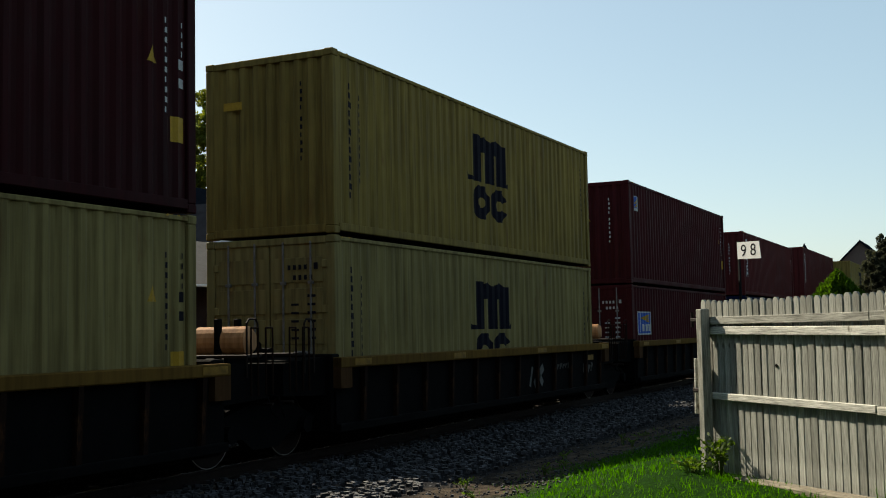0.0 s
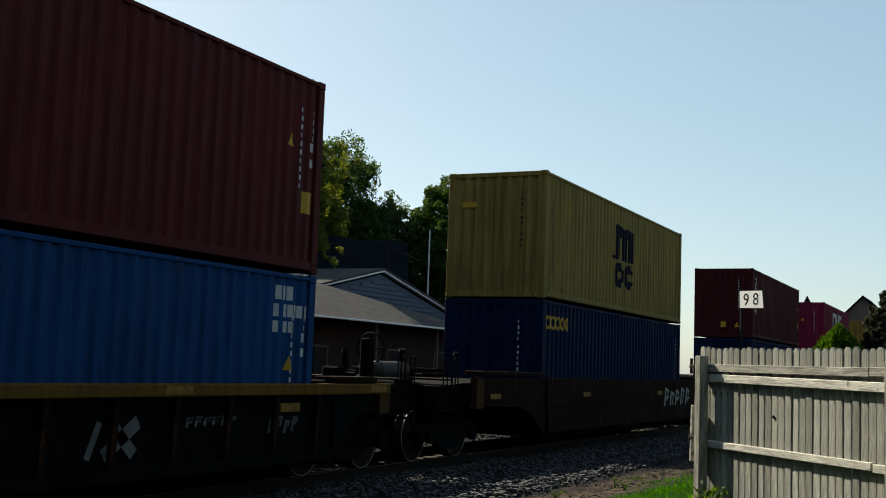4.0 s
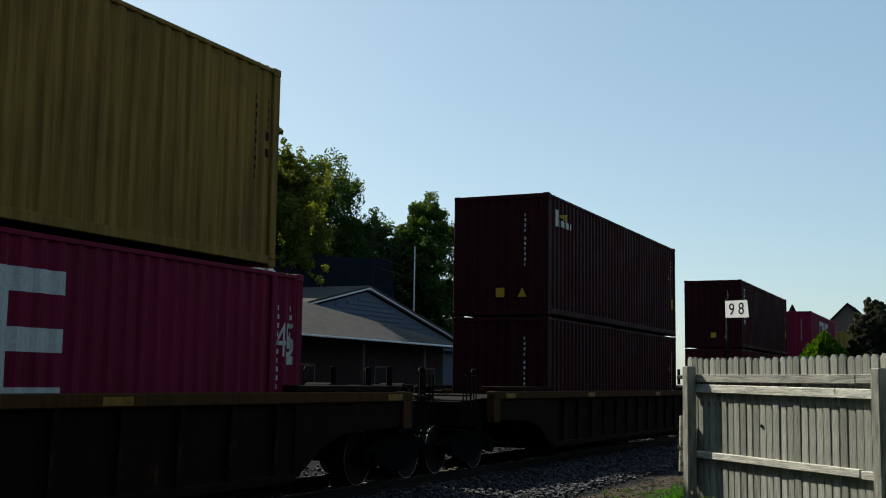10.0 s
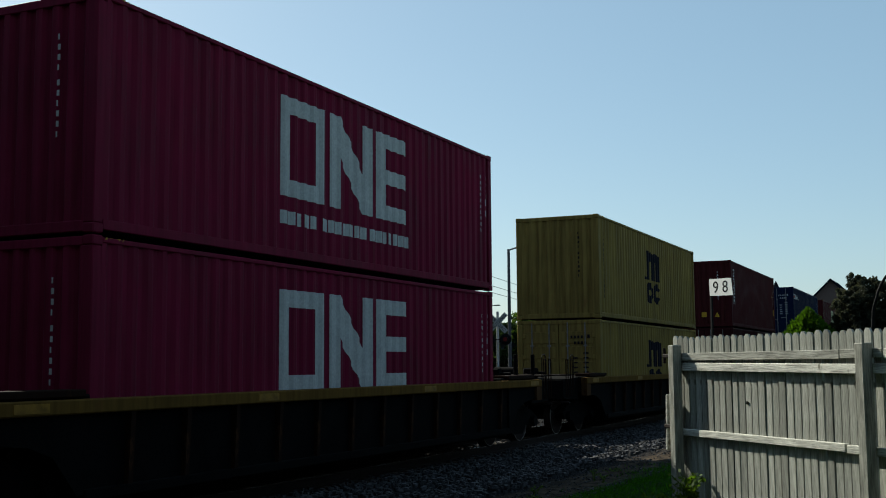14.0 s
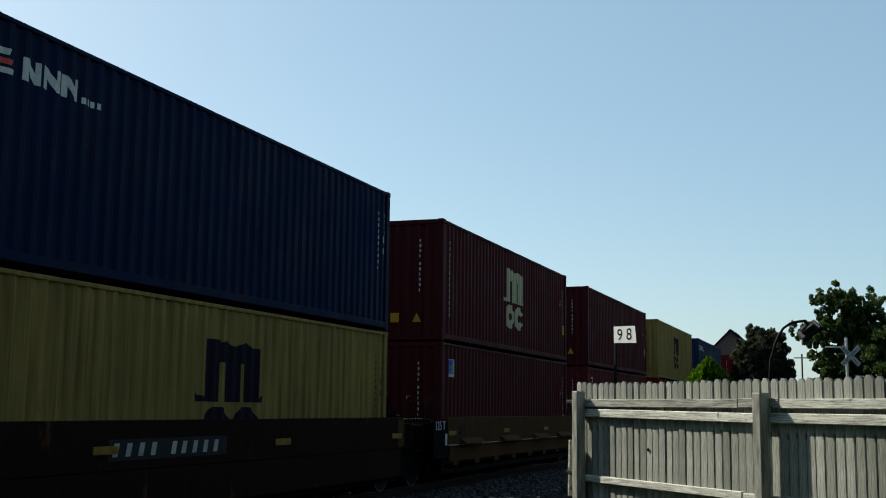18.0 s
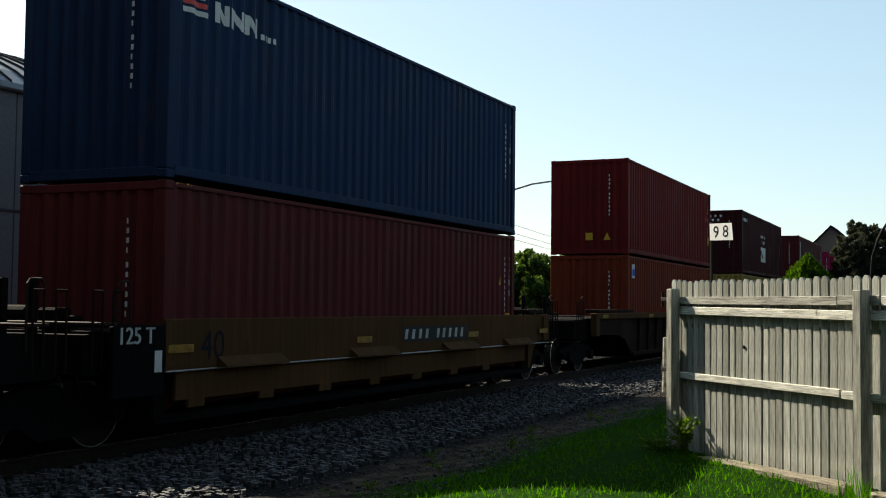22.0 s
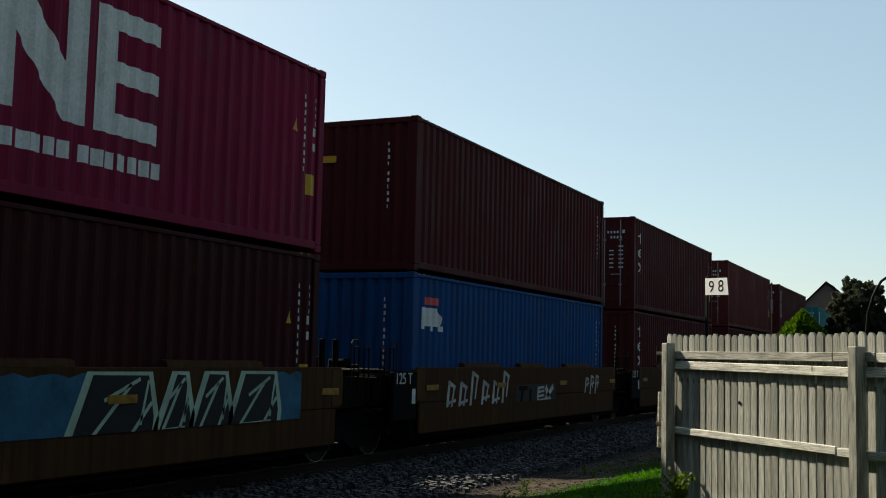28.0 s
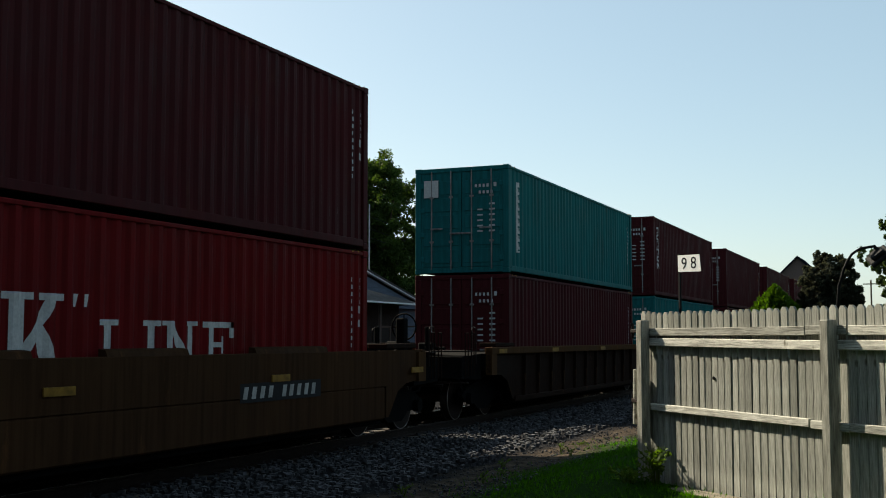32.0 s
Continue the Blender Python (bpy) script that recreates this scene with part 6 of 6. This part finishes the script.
def conifer_shrub(x, y, high, wide, seed):
    """A compact evergreen dome of short upright sprays round a stem."""
    rng = np.random.RandomState(seed)
    top = thing("conifer_shrub", "bright green pointed evergreen shrub", "shrub", pose(x, y, 0))
    part("trunk", Geo().rod((0, 0, -0.2), (0, 0, high * 0.8), 0.05, 8, 0.015).mesh("trunk", BARK), top)
    n = 26000
    t = rng.uniform(0.02, 1.0, n) ** 0.8
    a = rng.uniform(0, 2 * math.pi, n)
    lump = 1 + 0.07 * np.sin(7 * a + 9 * t) + 0.06 * np.sin(13 * a - 21 * t + 1.0) + 0.05 * np.sin(5 * a + 34 * t)
    r = wide * (1 - t ** 4) * lump * rng.uniform(0.72, 1.06, n) ** 0.7
    p = np.stack([r * np.cos(a), r * np.sin(a), t * high + rng.normal(0, 0.015, n)], 1)
    u = np.stack([np.cos(a), np.sin(a), 1.2 + 0 * a], 1) + rng.normal(0, 0.55, (n, 3))
    u /= np.linalg.norm(u, axis=1)[:, None]
    w = np.cross(u, rng.normal(0, 1, (n, 3)))
    w /= np.linalg.norm(w, axis=1)[:, None]
    s = rng.uniform(0.02, 0.05, (n, 1))
    quad = np.stack([p - u * s, p + w * s * 0.35, p + u * s, p - w * s * 0.35], 1).reshape(-1, 3)
    me = bpy.data.meshes.new("crown")
    me.from_pydata(quad.tolist(), [], np.arange(4 * n).reshape(-1, 4).tolist())
    me.materials.append(LEAF_SHRUB)
    part("crown", me, top)["kind"] = "stuff"


def polar(az, r):
    return -r * math.sin(radians(az)), r * math.cos(radians(az))


# ------------------------------------------------------------------ buildings
def barn():
    top = thing("barn", "large grey metal-clad barn with an arched standing-seam roof", "barn")
    x0, y1, y0 = -18.0, 20.93, 0.0
    eave, x1 = 6.24, -30.0
    n = int((y1 - y0) / 0.65)
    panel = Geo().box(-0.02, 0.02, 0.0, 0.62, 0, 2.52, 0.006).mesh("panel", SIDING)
    seam = Geo().box(0.0, 0.035, -0.028, 0.028, 0, 6.3).mesh("seam", SEAM)
    part("wall", Geo().box(x1, x0 - 0.03, y0, y1 - 0.02, -0.2, eave).mesh("wall", SEAM), top)
    for i in range(n):
        y = y1 - 0.65 * (i + 1)
        for z in (3.63, 1.08, -1.47):
            part("panel", panel, top, pose(x0, y + 0.015, z))
        part("seam", seam, top, pose(x0 - 0.02, y, -0.15))
    for i in range(18):
        part("panel", panel, top, pose(x0 - 0.65 * (i + 1) + 0.62, y1, 3.63, 0, 0, 90))
        part("panel", panel, top, pose(x0 - 0.65 * (i + 1) + 0.62, y1, 1.08, 0, 0, 90))
    part("band", Geo().box(x0, x0 + 0.04, y0, y1 + 0.03, 3.57, 3.635, 0.008).mesh("band", SEAM), top)
    part("eave_trim", Geo().box(x0, x0 + 0.16, y0 - 0.1, y1 + 0.12, eave - 0.16, eave + 0.02, 0.02).mesh("eave_trim", SIDING), top)
    arc = [(x0 + 0.2 - 12.4 * t, eave + 1.82 * math.sin(math.pi * min(1.0, t)) ** 0.80) for t in [i / 24 for i in range(25)]]
    g = Geo()
    g.prism(arc + [(x, z - 0.12) for x, z in reversed(arc)], y0 - 0.15, y1 + 0.18, 1)
    part("roof", g.mesh("roof", TIN_ROOF, fix=True), top)
    rib = Geo()
    rib.prism([(x, z - 0.02) for x, z in arc] + [(x, z + 0.055) for x, z in reversed(arc)], -0.02, 0.02, 1)
    rm = rib.mesh("roof_seam", SEAM, fix=True)
    for i in range(int((y1 - y0) / 0.62)):
        part("roof_seam", rm, top, pose(0, y1 + 0.12 - 0.62 * i, 0))
    gable = Geo().prism(arc, y1 - 0.03, y1 + 0.02, 1).mesh("gable_wall", SIDING, fix=True)
    part("gable_wall", gable, top)


def depot():
    top = thing("depot_building", "low brown building with light grey shingled hip roof", "building")
    x0, ya, yb, ze, zr = -20.0, 20.5, 45.0, 3.2, 5.0
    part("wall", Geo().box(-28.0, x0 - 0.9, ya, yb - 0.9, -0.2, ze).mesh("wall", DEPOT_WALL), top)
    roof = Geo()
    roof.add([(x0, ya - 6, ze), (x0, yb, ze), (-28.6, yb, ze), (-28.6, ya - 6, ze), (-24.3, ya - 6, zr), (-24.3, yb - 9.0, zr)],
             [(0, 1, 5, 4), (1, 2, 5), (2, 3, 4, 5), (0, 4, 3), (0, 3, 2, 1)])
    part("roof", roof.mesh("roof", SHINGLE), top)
    part("gutter", Geo().box(x0 - 0.02, x0 + 0.08, ya - 6, yb, ze - 0.05, ze + 0.02, 0.015).mesh("gutter", TRIM_WHITE), top, None, "white gutter")
    for y in (27.0, 32.5, 38.0, 42.0):
        w = part("window", Geo().box(x0 - 0.92, x0 - 0.86, y, y + 1.1, 1.0, 2.2).mesh("window", GLASS_DARK), top)
        part("window_frame", Geo().box(x0 - 0.9, x0 - 0.84, y - 0.08, y + 1.18, 2.2, 2.28).box(x0 - 0.9, x0 - 0.84, y - 0.08, y + 1.18, 0.92, 1.0).box(x0 - 0.9, x0 - 0.84, y - 0.08, y, 1.0, 2.2).box(x0 - 0.9, x0 - 0.84, y + 1.1, y + 1.18, 1.0, 2.2).mesh("window_frame", HOUSE_DARK), w)
    for y in (24.0, 30.0, 36.0, 41.0):
        part("awning_post", Geo().box(x0 - 0.35, x0 - 0.25, y, y + 0.1, -0.2, ze - 0.02).mesh("awning_post", HOUSE_DARK), top)


def gable_front(top, x, yc, half, ze, zp, wall, trim, depth=8.0, roof=None, tw=0.28):
    """A cross gable that faces the track."""
    part("gable_wall", Geo().prism([(yc - half, ze), (yc + half, ze), (yc, zp)], x - depth, x, 0).mesh("gable_wall", wall, fix=True), top)
    for s in (-1, 1):
        over = 0.35
        sl = (zp - ze) / half
        g = Geo().prism([(yc, zp + 0.25), (yc + s * (half + over), ze + 0.25 - sl * over), (yc + s * (half + over), ze + 0.25 - sl * over - tw), (yc, zp + 0.25 - tw * 1.25)], x, x + 0.18, 0)
        part("rake_trim", g.mesh("rake_trim", trim, fix=True), top, None, "white rake trim")
        if roof:
            r = Geo().prism([(yc, zp + 0.28), (yc + s * (half + over), ze + 0.28 - sl * over), (yc + s * (half + over), ze + 0.20 - sl * over), (yc, zp + 0.20)], x - depth, x + 0.22, 0)
            part("roof", r.mesh("roof", roof, fix=True), top)


def white_gable_house():
    top = thing("gabled_house", "white clapboard house with a cross gable and dark slate roof", "house")
    part("wall", Geo().box(-39.0, -29.0, 28.0, 52.0, -0.2, 5.1).mesh("wall", CLAP_WHITE), top)
    r = Geo().prism([(-28.6, 5.1), (-32.2, 8.5), (-40.0, 5.1), (-40.0, 4.9), (-32.2, 8.3), (-28.6, 4.9)], 20.0, 55.0, 1)
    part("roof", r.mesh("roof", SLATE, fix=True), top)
    gable_front(top, -27.0, 38.2, 3.4, 5.1, 7.06, CLAP_WHITE, TRIM_WHITE, 8.0, SLATE)
    part("chimney", Geo().box(-33.0, -32.2, 47.0, 47.8, 6.0, 8.7, 0.03).mesh("chimney", DEPOT_WALL), top)
    part("vent", Geo().box(-27.0, -26.9, 37.1, 38.6, 5.05, 5.2).mesh("vent", TRIM_WHITE), top)


def blue_gable_house():
    top = thing("blue_gabled_building", "blue-grey sided building with a broad white-trimmed gable", "building")
    part("wall", Geo().box(-40.0, -25.4, 34.0, 56.0, -0.2, 3.4).mesh("wall", CLAP_BLUE), top)
    gable_front(top, -25.0, 44.6, 11.6, 3.3, 5.7, CLAP_BLUE, TRIM_WHITE, 12.0, SHINGLE, 0.11)
    for k in range(11):
        z = 3.45 + 0.2 * k
        half = 11.6 * (5.6 - z - 0.19) / 2.4
        if half > 0.3:
            part("siding_board", Geo().prism([(-24.995, z), (-24.955, z), (-24.985, z + 0.185), (-24.995, z + 0.185)], 44.6 - half, 44.6 + half, 1).mesh("siding_board", CLAP_BLUE, fix=True), top)


def slate_house():
    top = thing("slate_roofed_house", "house with a broad dark slate roof behind the depot", "house", pose(*polar(31.0, 70.0), 0, 0, 0, 31))
    part("wall", Geo().box(-4.2, 3.5, 0.0, 9.0, -0.3, 5.4).mesh("wall", HOUSE_DARK), top)
    part("roof", Geo().prism([(-0.6, 5.2), (4.5, 9.75), (9.6, 5.2)], -4.8, 3.9, 0).mesh("roof", SLATE, fix=True), top)
    for x in (-2.5, 0.5):
        part("window", Geo().box(x, x + 1.0, -0.05, 0.0, 2.6, 4.2).mesh("window", GLASS_DARK), top)


def far_house():
    top = thing("far_house", "tall steep-gabled brick house, far off in shade", "house", pose(-16.0, 160.0, 0))
    part("wall", Geo().prism([(-4.5, -0.3), (4.5, -0.3), (4.5, 8.2), (0, 12.7), (-4.5, 8.2)], 0, 11, 1).mesh("wall", HOUSE_DARK, fix=True), top)
    for s in (-1, 1):
        part("roof", Geo().prism([(0, 12.95), (s * 5.0, 7.95), (s * 5.0, 7.7), (0, 12.7)], -0.4, 11.4, 1).mesh("roof", SLATE, fix=True), top)
    for x in (-2.2, 1.0):
        part("window", Geo().box(x, x + 1.1, -0.05, 0.0, 5.0, 6.8).mesh("window", GLASS_DARK), top)


def far_church():
    top = thing("far_building", "distant dark building with a small pointed cupola", "building", pose(-22.0, 150.0, 0))
    part("wall", Geo().box(-4, 4, 0, 10, -0.3, 7.0).mesh("wall", HOUSE_DARK), top)
    part("roof", Geo().prism([(-4.4, 7.0), (4.4, 7.0), (0, 9.4)], -0.3, 10.3, 1).mesh("roof", SLATE, fix=True), top)
    part("cupola", Geo().rod((0, 2, 9.0), (0, 2, 10.3), 0.9, 8).rod((0, 2, 10.3), (0, 2, 12.3), 1.0, 8, 0.05).mesh("cupola", SLATE), top)


def store():
    top = thing("store_building", "low store with a blue front and a white sign panel", "store", pose(*polar(22.0, 95.0), 0, 0, 0, 15))
    part("wall", Geo().box(-8, 8, 0, 8, -0.3, 3.6).mesh("wall", CLAP_BLUE), top)
    part("roof", Geo().prism([(-8.5, 3.6), (8.5, 3.6), (6.0, 5.2), (-6.0, 5.2)], -0.5, 8.5, 1).mesh("roof", SLATE, fix=True), top)
    sg = part("sign_panel", Geo().box(-2.6, -0.9, -0.12, 0.0, 1.6, 3.2, 0.02).mesh("sign_panel", SIGN_WHITE), top)
    part("sign_bar", Geo().box(-2.3, -1.2, -0.135, -0.122, 2.2, 2.6).mesh("sign_bar", BLUE_DECAL), sg)
    for x in (1.0, 3.5, 6.0):
        part("window", Geo().box(x, x + 1.6, -0.04, 0.0, 0.8, 2.6).mesh("window", GLASS_DARK), top)


def wires():
    top = thing("power_lines", "thin dark overhead wires from a roof to a wooden pole", "power line")
    a, b = Vector((-33.2, 60.0, 9.75)), Vector((-50.0, 170.0, 9.75))
    for k in range(3):
        pts = []
        for i in range(13):
            t = i / 12
            p = a.lerp(b, t)
            pts.append((p.x, p.y, p.z - (0.0, 0.84, 1.45)[k] + 0.35 - 0.5 * 4 * t * (1 - t)))
        part("wire", Geo().tube(pts, 0.02, 4).mesh("wire", POLE_BLACK), top)
    part("mast", Geo().rod((a.x, a.y, 6.0), (a.x, a.y, 10.2), 0.05, 8).mesh("mast", POLE_BLACK), top)
    part("pole", Geo().rod((b.x, b.y, -0.3), (b.x, b.y, b.z + 0.6), 0.16, 8, 0.11).mesh("pole", BARK), top)


def sky_blockers():
    """Unseen dark walls behind the camera, added to cut skylight on train and yard."""
    dark = surface("dark_sky_blocker", (0.03, 0.027, 0.025), 0.95, vary=0.3, scale=3)
    thing("sky_blocker_east", "added unseen dark wall that cuts skylight from the east", "wall", kind="structure", me=Geo().box(12.0, 12.4, -8.0, 70.0, -0.3, 5.5).mesh("sky_blocker_east", dark))
    thing("sky_blocker_south", "added unseen dark wall that cuts skylight from the south, with a track opening", "wall", kind="structure", me=Geo().box(-8.0, 12.4, -8.4, -8.0, -0.3, 7.2).box(-34.0, -12.6, -8.4, -8.0, -0.3, 7.2).box(-34.0, 12.4, -8.4, -8.0, 7.2, 17.0).mesh("sky_blocker_south", dark))


sky_blockers()
build_track()
barn()
depot()
white_gable_house()
blue_gable_house()
slate_house()
far_house()
far_church()
store()
build_fence()
milepost()
crossing_signal(*polar(21.9, 55.0), 14, -0.1, 4.41)
crossing_signal(*polar(0.38, 58.0), 24, 0.0, 5.33, False)
street_lamp(*polar(21.3, 60.0), 8.0, 2.4, 10)
street_lamp(*polar(24.6, 100.0), 9.0, 2.0, 10)
street_lamp(*polar(23.05, 130.0), 8.2, 2.3, 10)
wires()
flag = thing("flagpole", "thin grey metal flagpole behind the depot", "pole", pose(*polar(26.87, 62.0), 0))
part("pole", Geo().rod((0, 0, -0.2), (0, 0, 9.1), 0.06, 8, 0.035).mesh("pole", POLE_GREY), flag)
far_pole = thing("utility_pole", "far thin dark utility pole with a short crossarm", "utility pole", pose(*polar(2.41, 190.0), 0))
part("pole", Geo().rod((0, 0, -0.2), (0, 0, 10.9), 0.16, 8, 0.12).mesh("pole", BARK), far_pole)
part("crossarm", Geo().box(-1.2, 1.2, -0.07, 0.07, 10.2, 10.36, 0.01).mesh("crossarm", BARK), far_pole)
goose_lamp(*polar(3.97, 14.5), 4)
tree("maple_tree", "leafy green tree lit from behind, yellowing edges", *polar(37.0, 58.0), 15.2, 4.0, 21, LEAF_LIT, 0.085, 2700, 72, 0.14, squash=0.30, turn=37.0,
     bulks=((0.3, 12.6, 1.7, 2.5), (2.4, 12.4, 1.8, 2.5), (-1.8, 11.0, 1.5, 2.3), (4.5, 10.5, 1.6, 2.5), (1.2, 8.2, 4.5, 3.4)))
tree("maple_tree", "leafy green tree lit from behind", *polar(42.3, 66.0), 14.9, 3.4, 22, LEAF_DARK, 0.11, 900, 100, 0.25, squash=0.60)
tree("maple_tree", "dense dark green tree", *polar(31.8, 84.0), 18.2, 4.9, 23, LEAF_MID, 0.12, 1150, 100, 0.12, squash=0.60)
tree("maple_tree", "dense dark green tree", *polar(29.0, 84.0), 14.0, 3.7, 24, LEAF_DARK, 0.12, 950, 90, 0.08, squash=0.60)
tree("maple_tree", "green street tree behind the depot", *polar(26.2, 84.0), 15.3, 3.6, 25, LEAF_MID, 0.12, 1150, 100, 0.06, squash=0.60)
tree("maple_tree", "distant leafy green tree beyond the crossing", *polar(23.0, 90.0), 6.1, 2.5, 26, LEAF_DARK, 0.15, 300, 110, 0.05, squash=0.6)
tree("maple_tree", "distant leafy green tree beyond the crossing", *polar(19.9, 92.0), 6.3, 3.1, 27, LEAF_MID, 0.15, 300, 110, 0.05, squash=0.6)
tree("maple_tree", "distant leafy green tree beyond the crossing", *polar(17.0, 105.0), 7.4, 3.6, 28, LEAF_MID, 0.15, 300, 110, 0.05, squash=0.6)
tree("round_tree", "rounded grey-green tree near the track", *polar(4.25, 75.0), 7.35, 1.95, 31, LEAF_GREY, 0.085, 1500, 100, 0.03, squash=0.48, lobes=0.05)
tree("maple_tree", "broad dark green tree behind the fence", *polar(0.35, 72.0), 9.45, 2.5, 32, LEAF_DARK, 0.10, 1300, 90, 0.08, squash=0.42, turn=0.35,
     bulks=((-0.6, 7.6, 1.3, 1.7), (1.1, 7.1, 1.4, 1.6), (-1.9, 6.2, 1.0, 0.9), (0.6, 4.6, 2.4, 2.6)))
tree("maple_tree", "broad dark green tree behind the fence", *polar(-3.2, 70.0), 8.2, 3.5, 33, LEAF_DARK, 0.11, 560, 95, 0.08, squash=0.45)
conifer_shrub(*polar(6.8, 18.0), 2.54, 0.75, 34)
clump("weed", "leafy yellow-green weed at the foot of the fence post", (-2.24, 10.02, ground_z(-2.24, 10.02)), 26, 0.20, 0.36, 0.05, WEED, 3)
clump("weed", "low dark weeds round the fence post", (-2.50, 10.08, ground_z(-2.5, 10.08)), 24, 0.26, 0.15, 0.04, WEED, 4)
for k in range(22):
    s = 0.1 + 0.27 * k % 5.2 + 0.05 * math.sin(k * 2.1)
    c, n = math.cos(radians(FENCE_TURN)), math.sin(radians(FENCE_TURN))
    off = 0.20 + 0.10 * (k * 7 % 5) / 4
    x, y = FENCE_AT[0] + c * s + n * off, FENCE_AT[1] + n * s - c * off
    tuft("long green grass tuft along the fence foot", (x, y, ground_z(x, y)), 26 + 6 * (k % 4), 0.10 + 0.03 * (k % 3), 0.11 + 0.035 * (k * 5 % 5), 60 + k)
for k, s in enumerate((2.40, 2.52, 2.60)):
    x, y = FENCE_AT[0] + math.cos(radians(FENCE_TURN)) * s - 0.12, FENCE_AT[1] + math.sin(radians(FENCE_TURN)) * s - 0.14
    tuft("tall thin grass at the foot of the post", (x, y, ground_z(x, y)), 16, 0.09, 0.34, 90 + k)
for k in range(9):
    x, y = -5.1 + 0.35 * math.sin(k * 2.3), 9.5 + 1.05 * k
    clump("dry_weed", "small dry weed on the bare earth", (x, y, ground_z(x, y)), 7, 0.10 + 0.03 * (k % 3), 0.08 + 0.03 * (k % 4), 0.03, WEED, 40 + k)
build_ballast()
build_grass()


# ------------------------------------------------------------------ what moves
def motions():
    for ob in MOVERS:
        x, y, z = ob.matrix_basis.translation
        walk(ob, [(t, pose(x, y - SPEED * t, z)) for t in (0, 4, 8, 12, 16, 20, 24, 28, 32)])


motions()
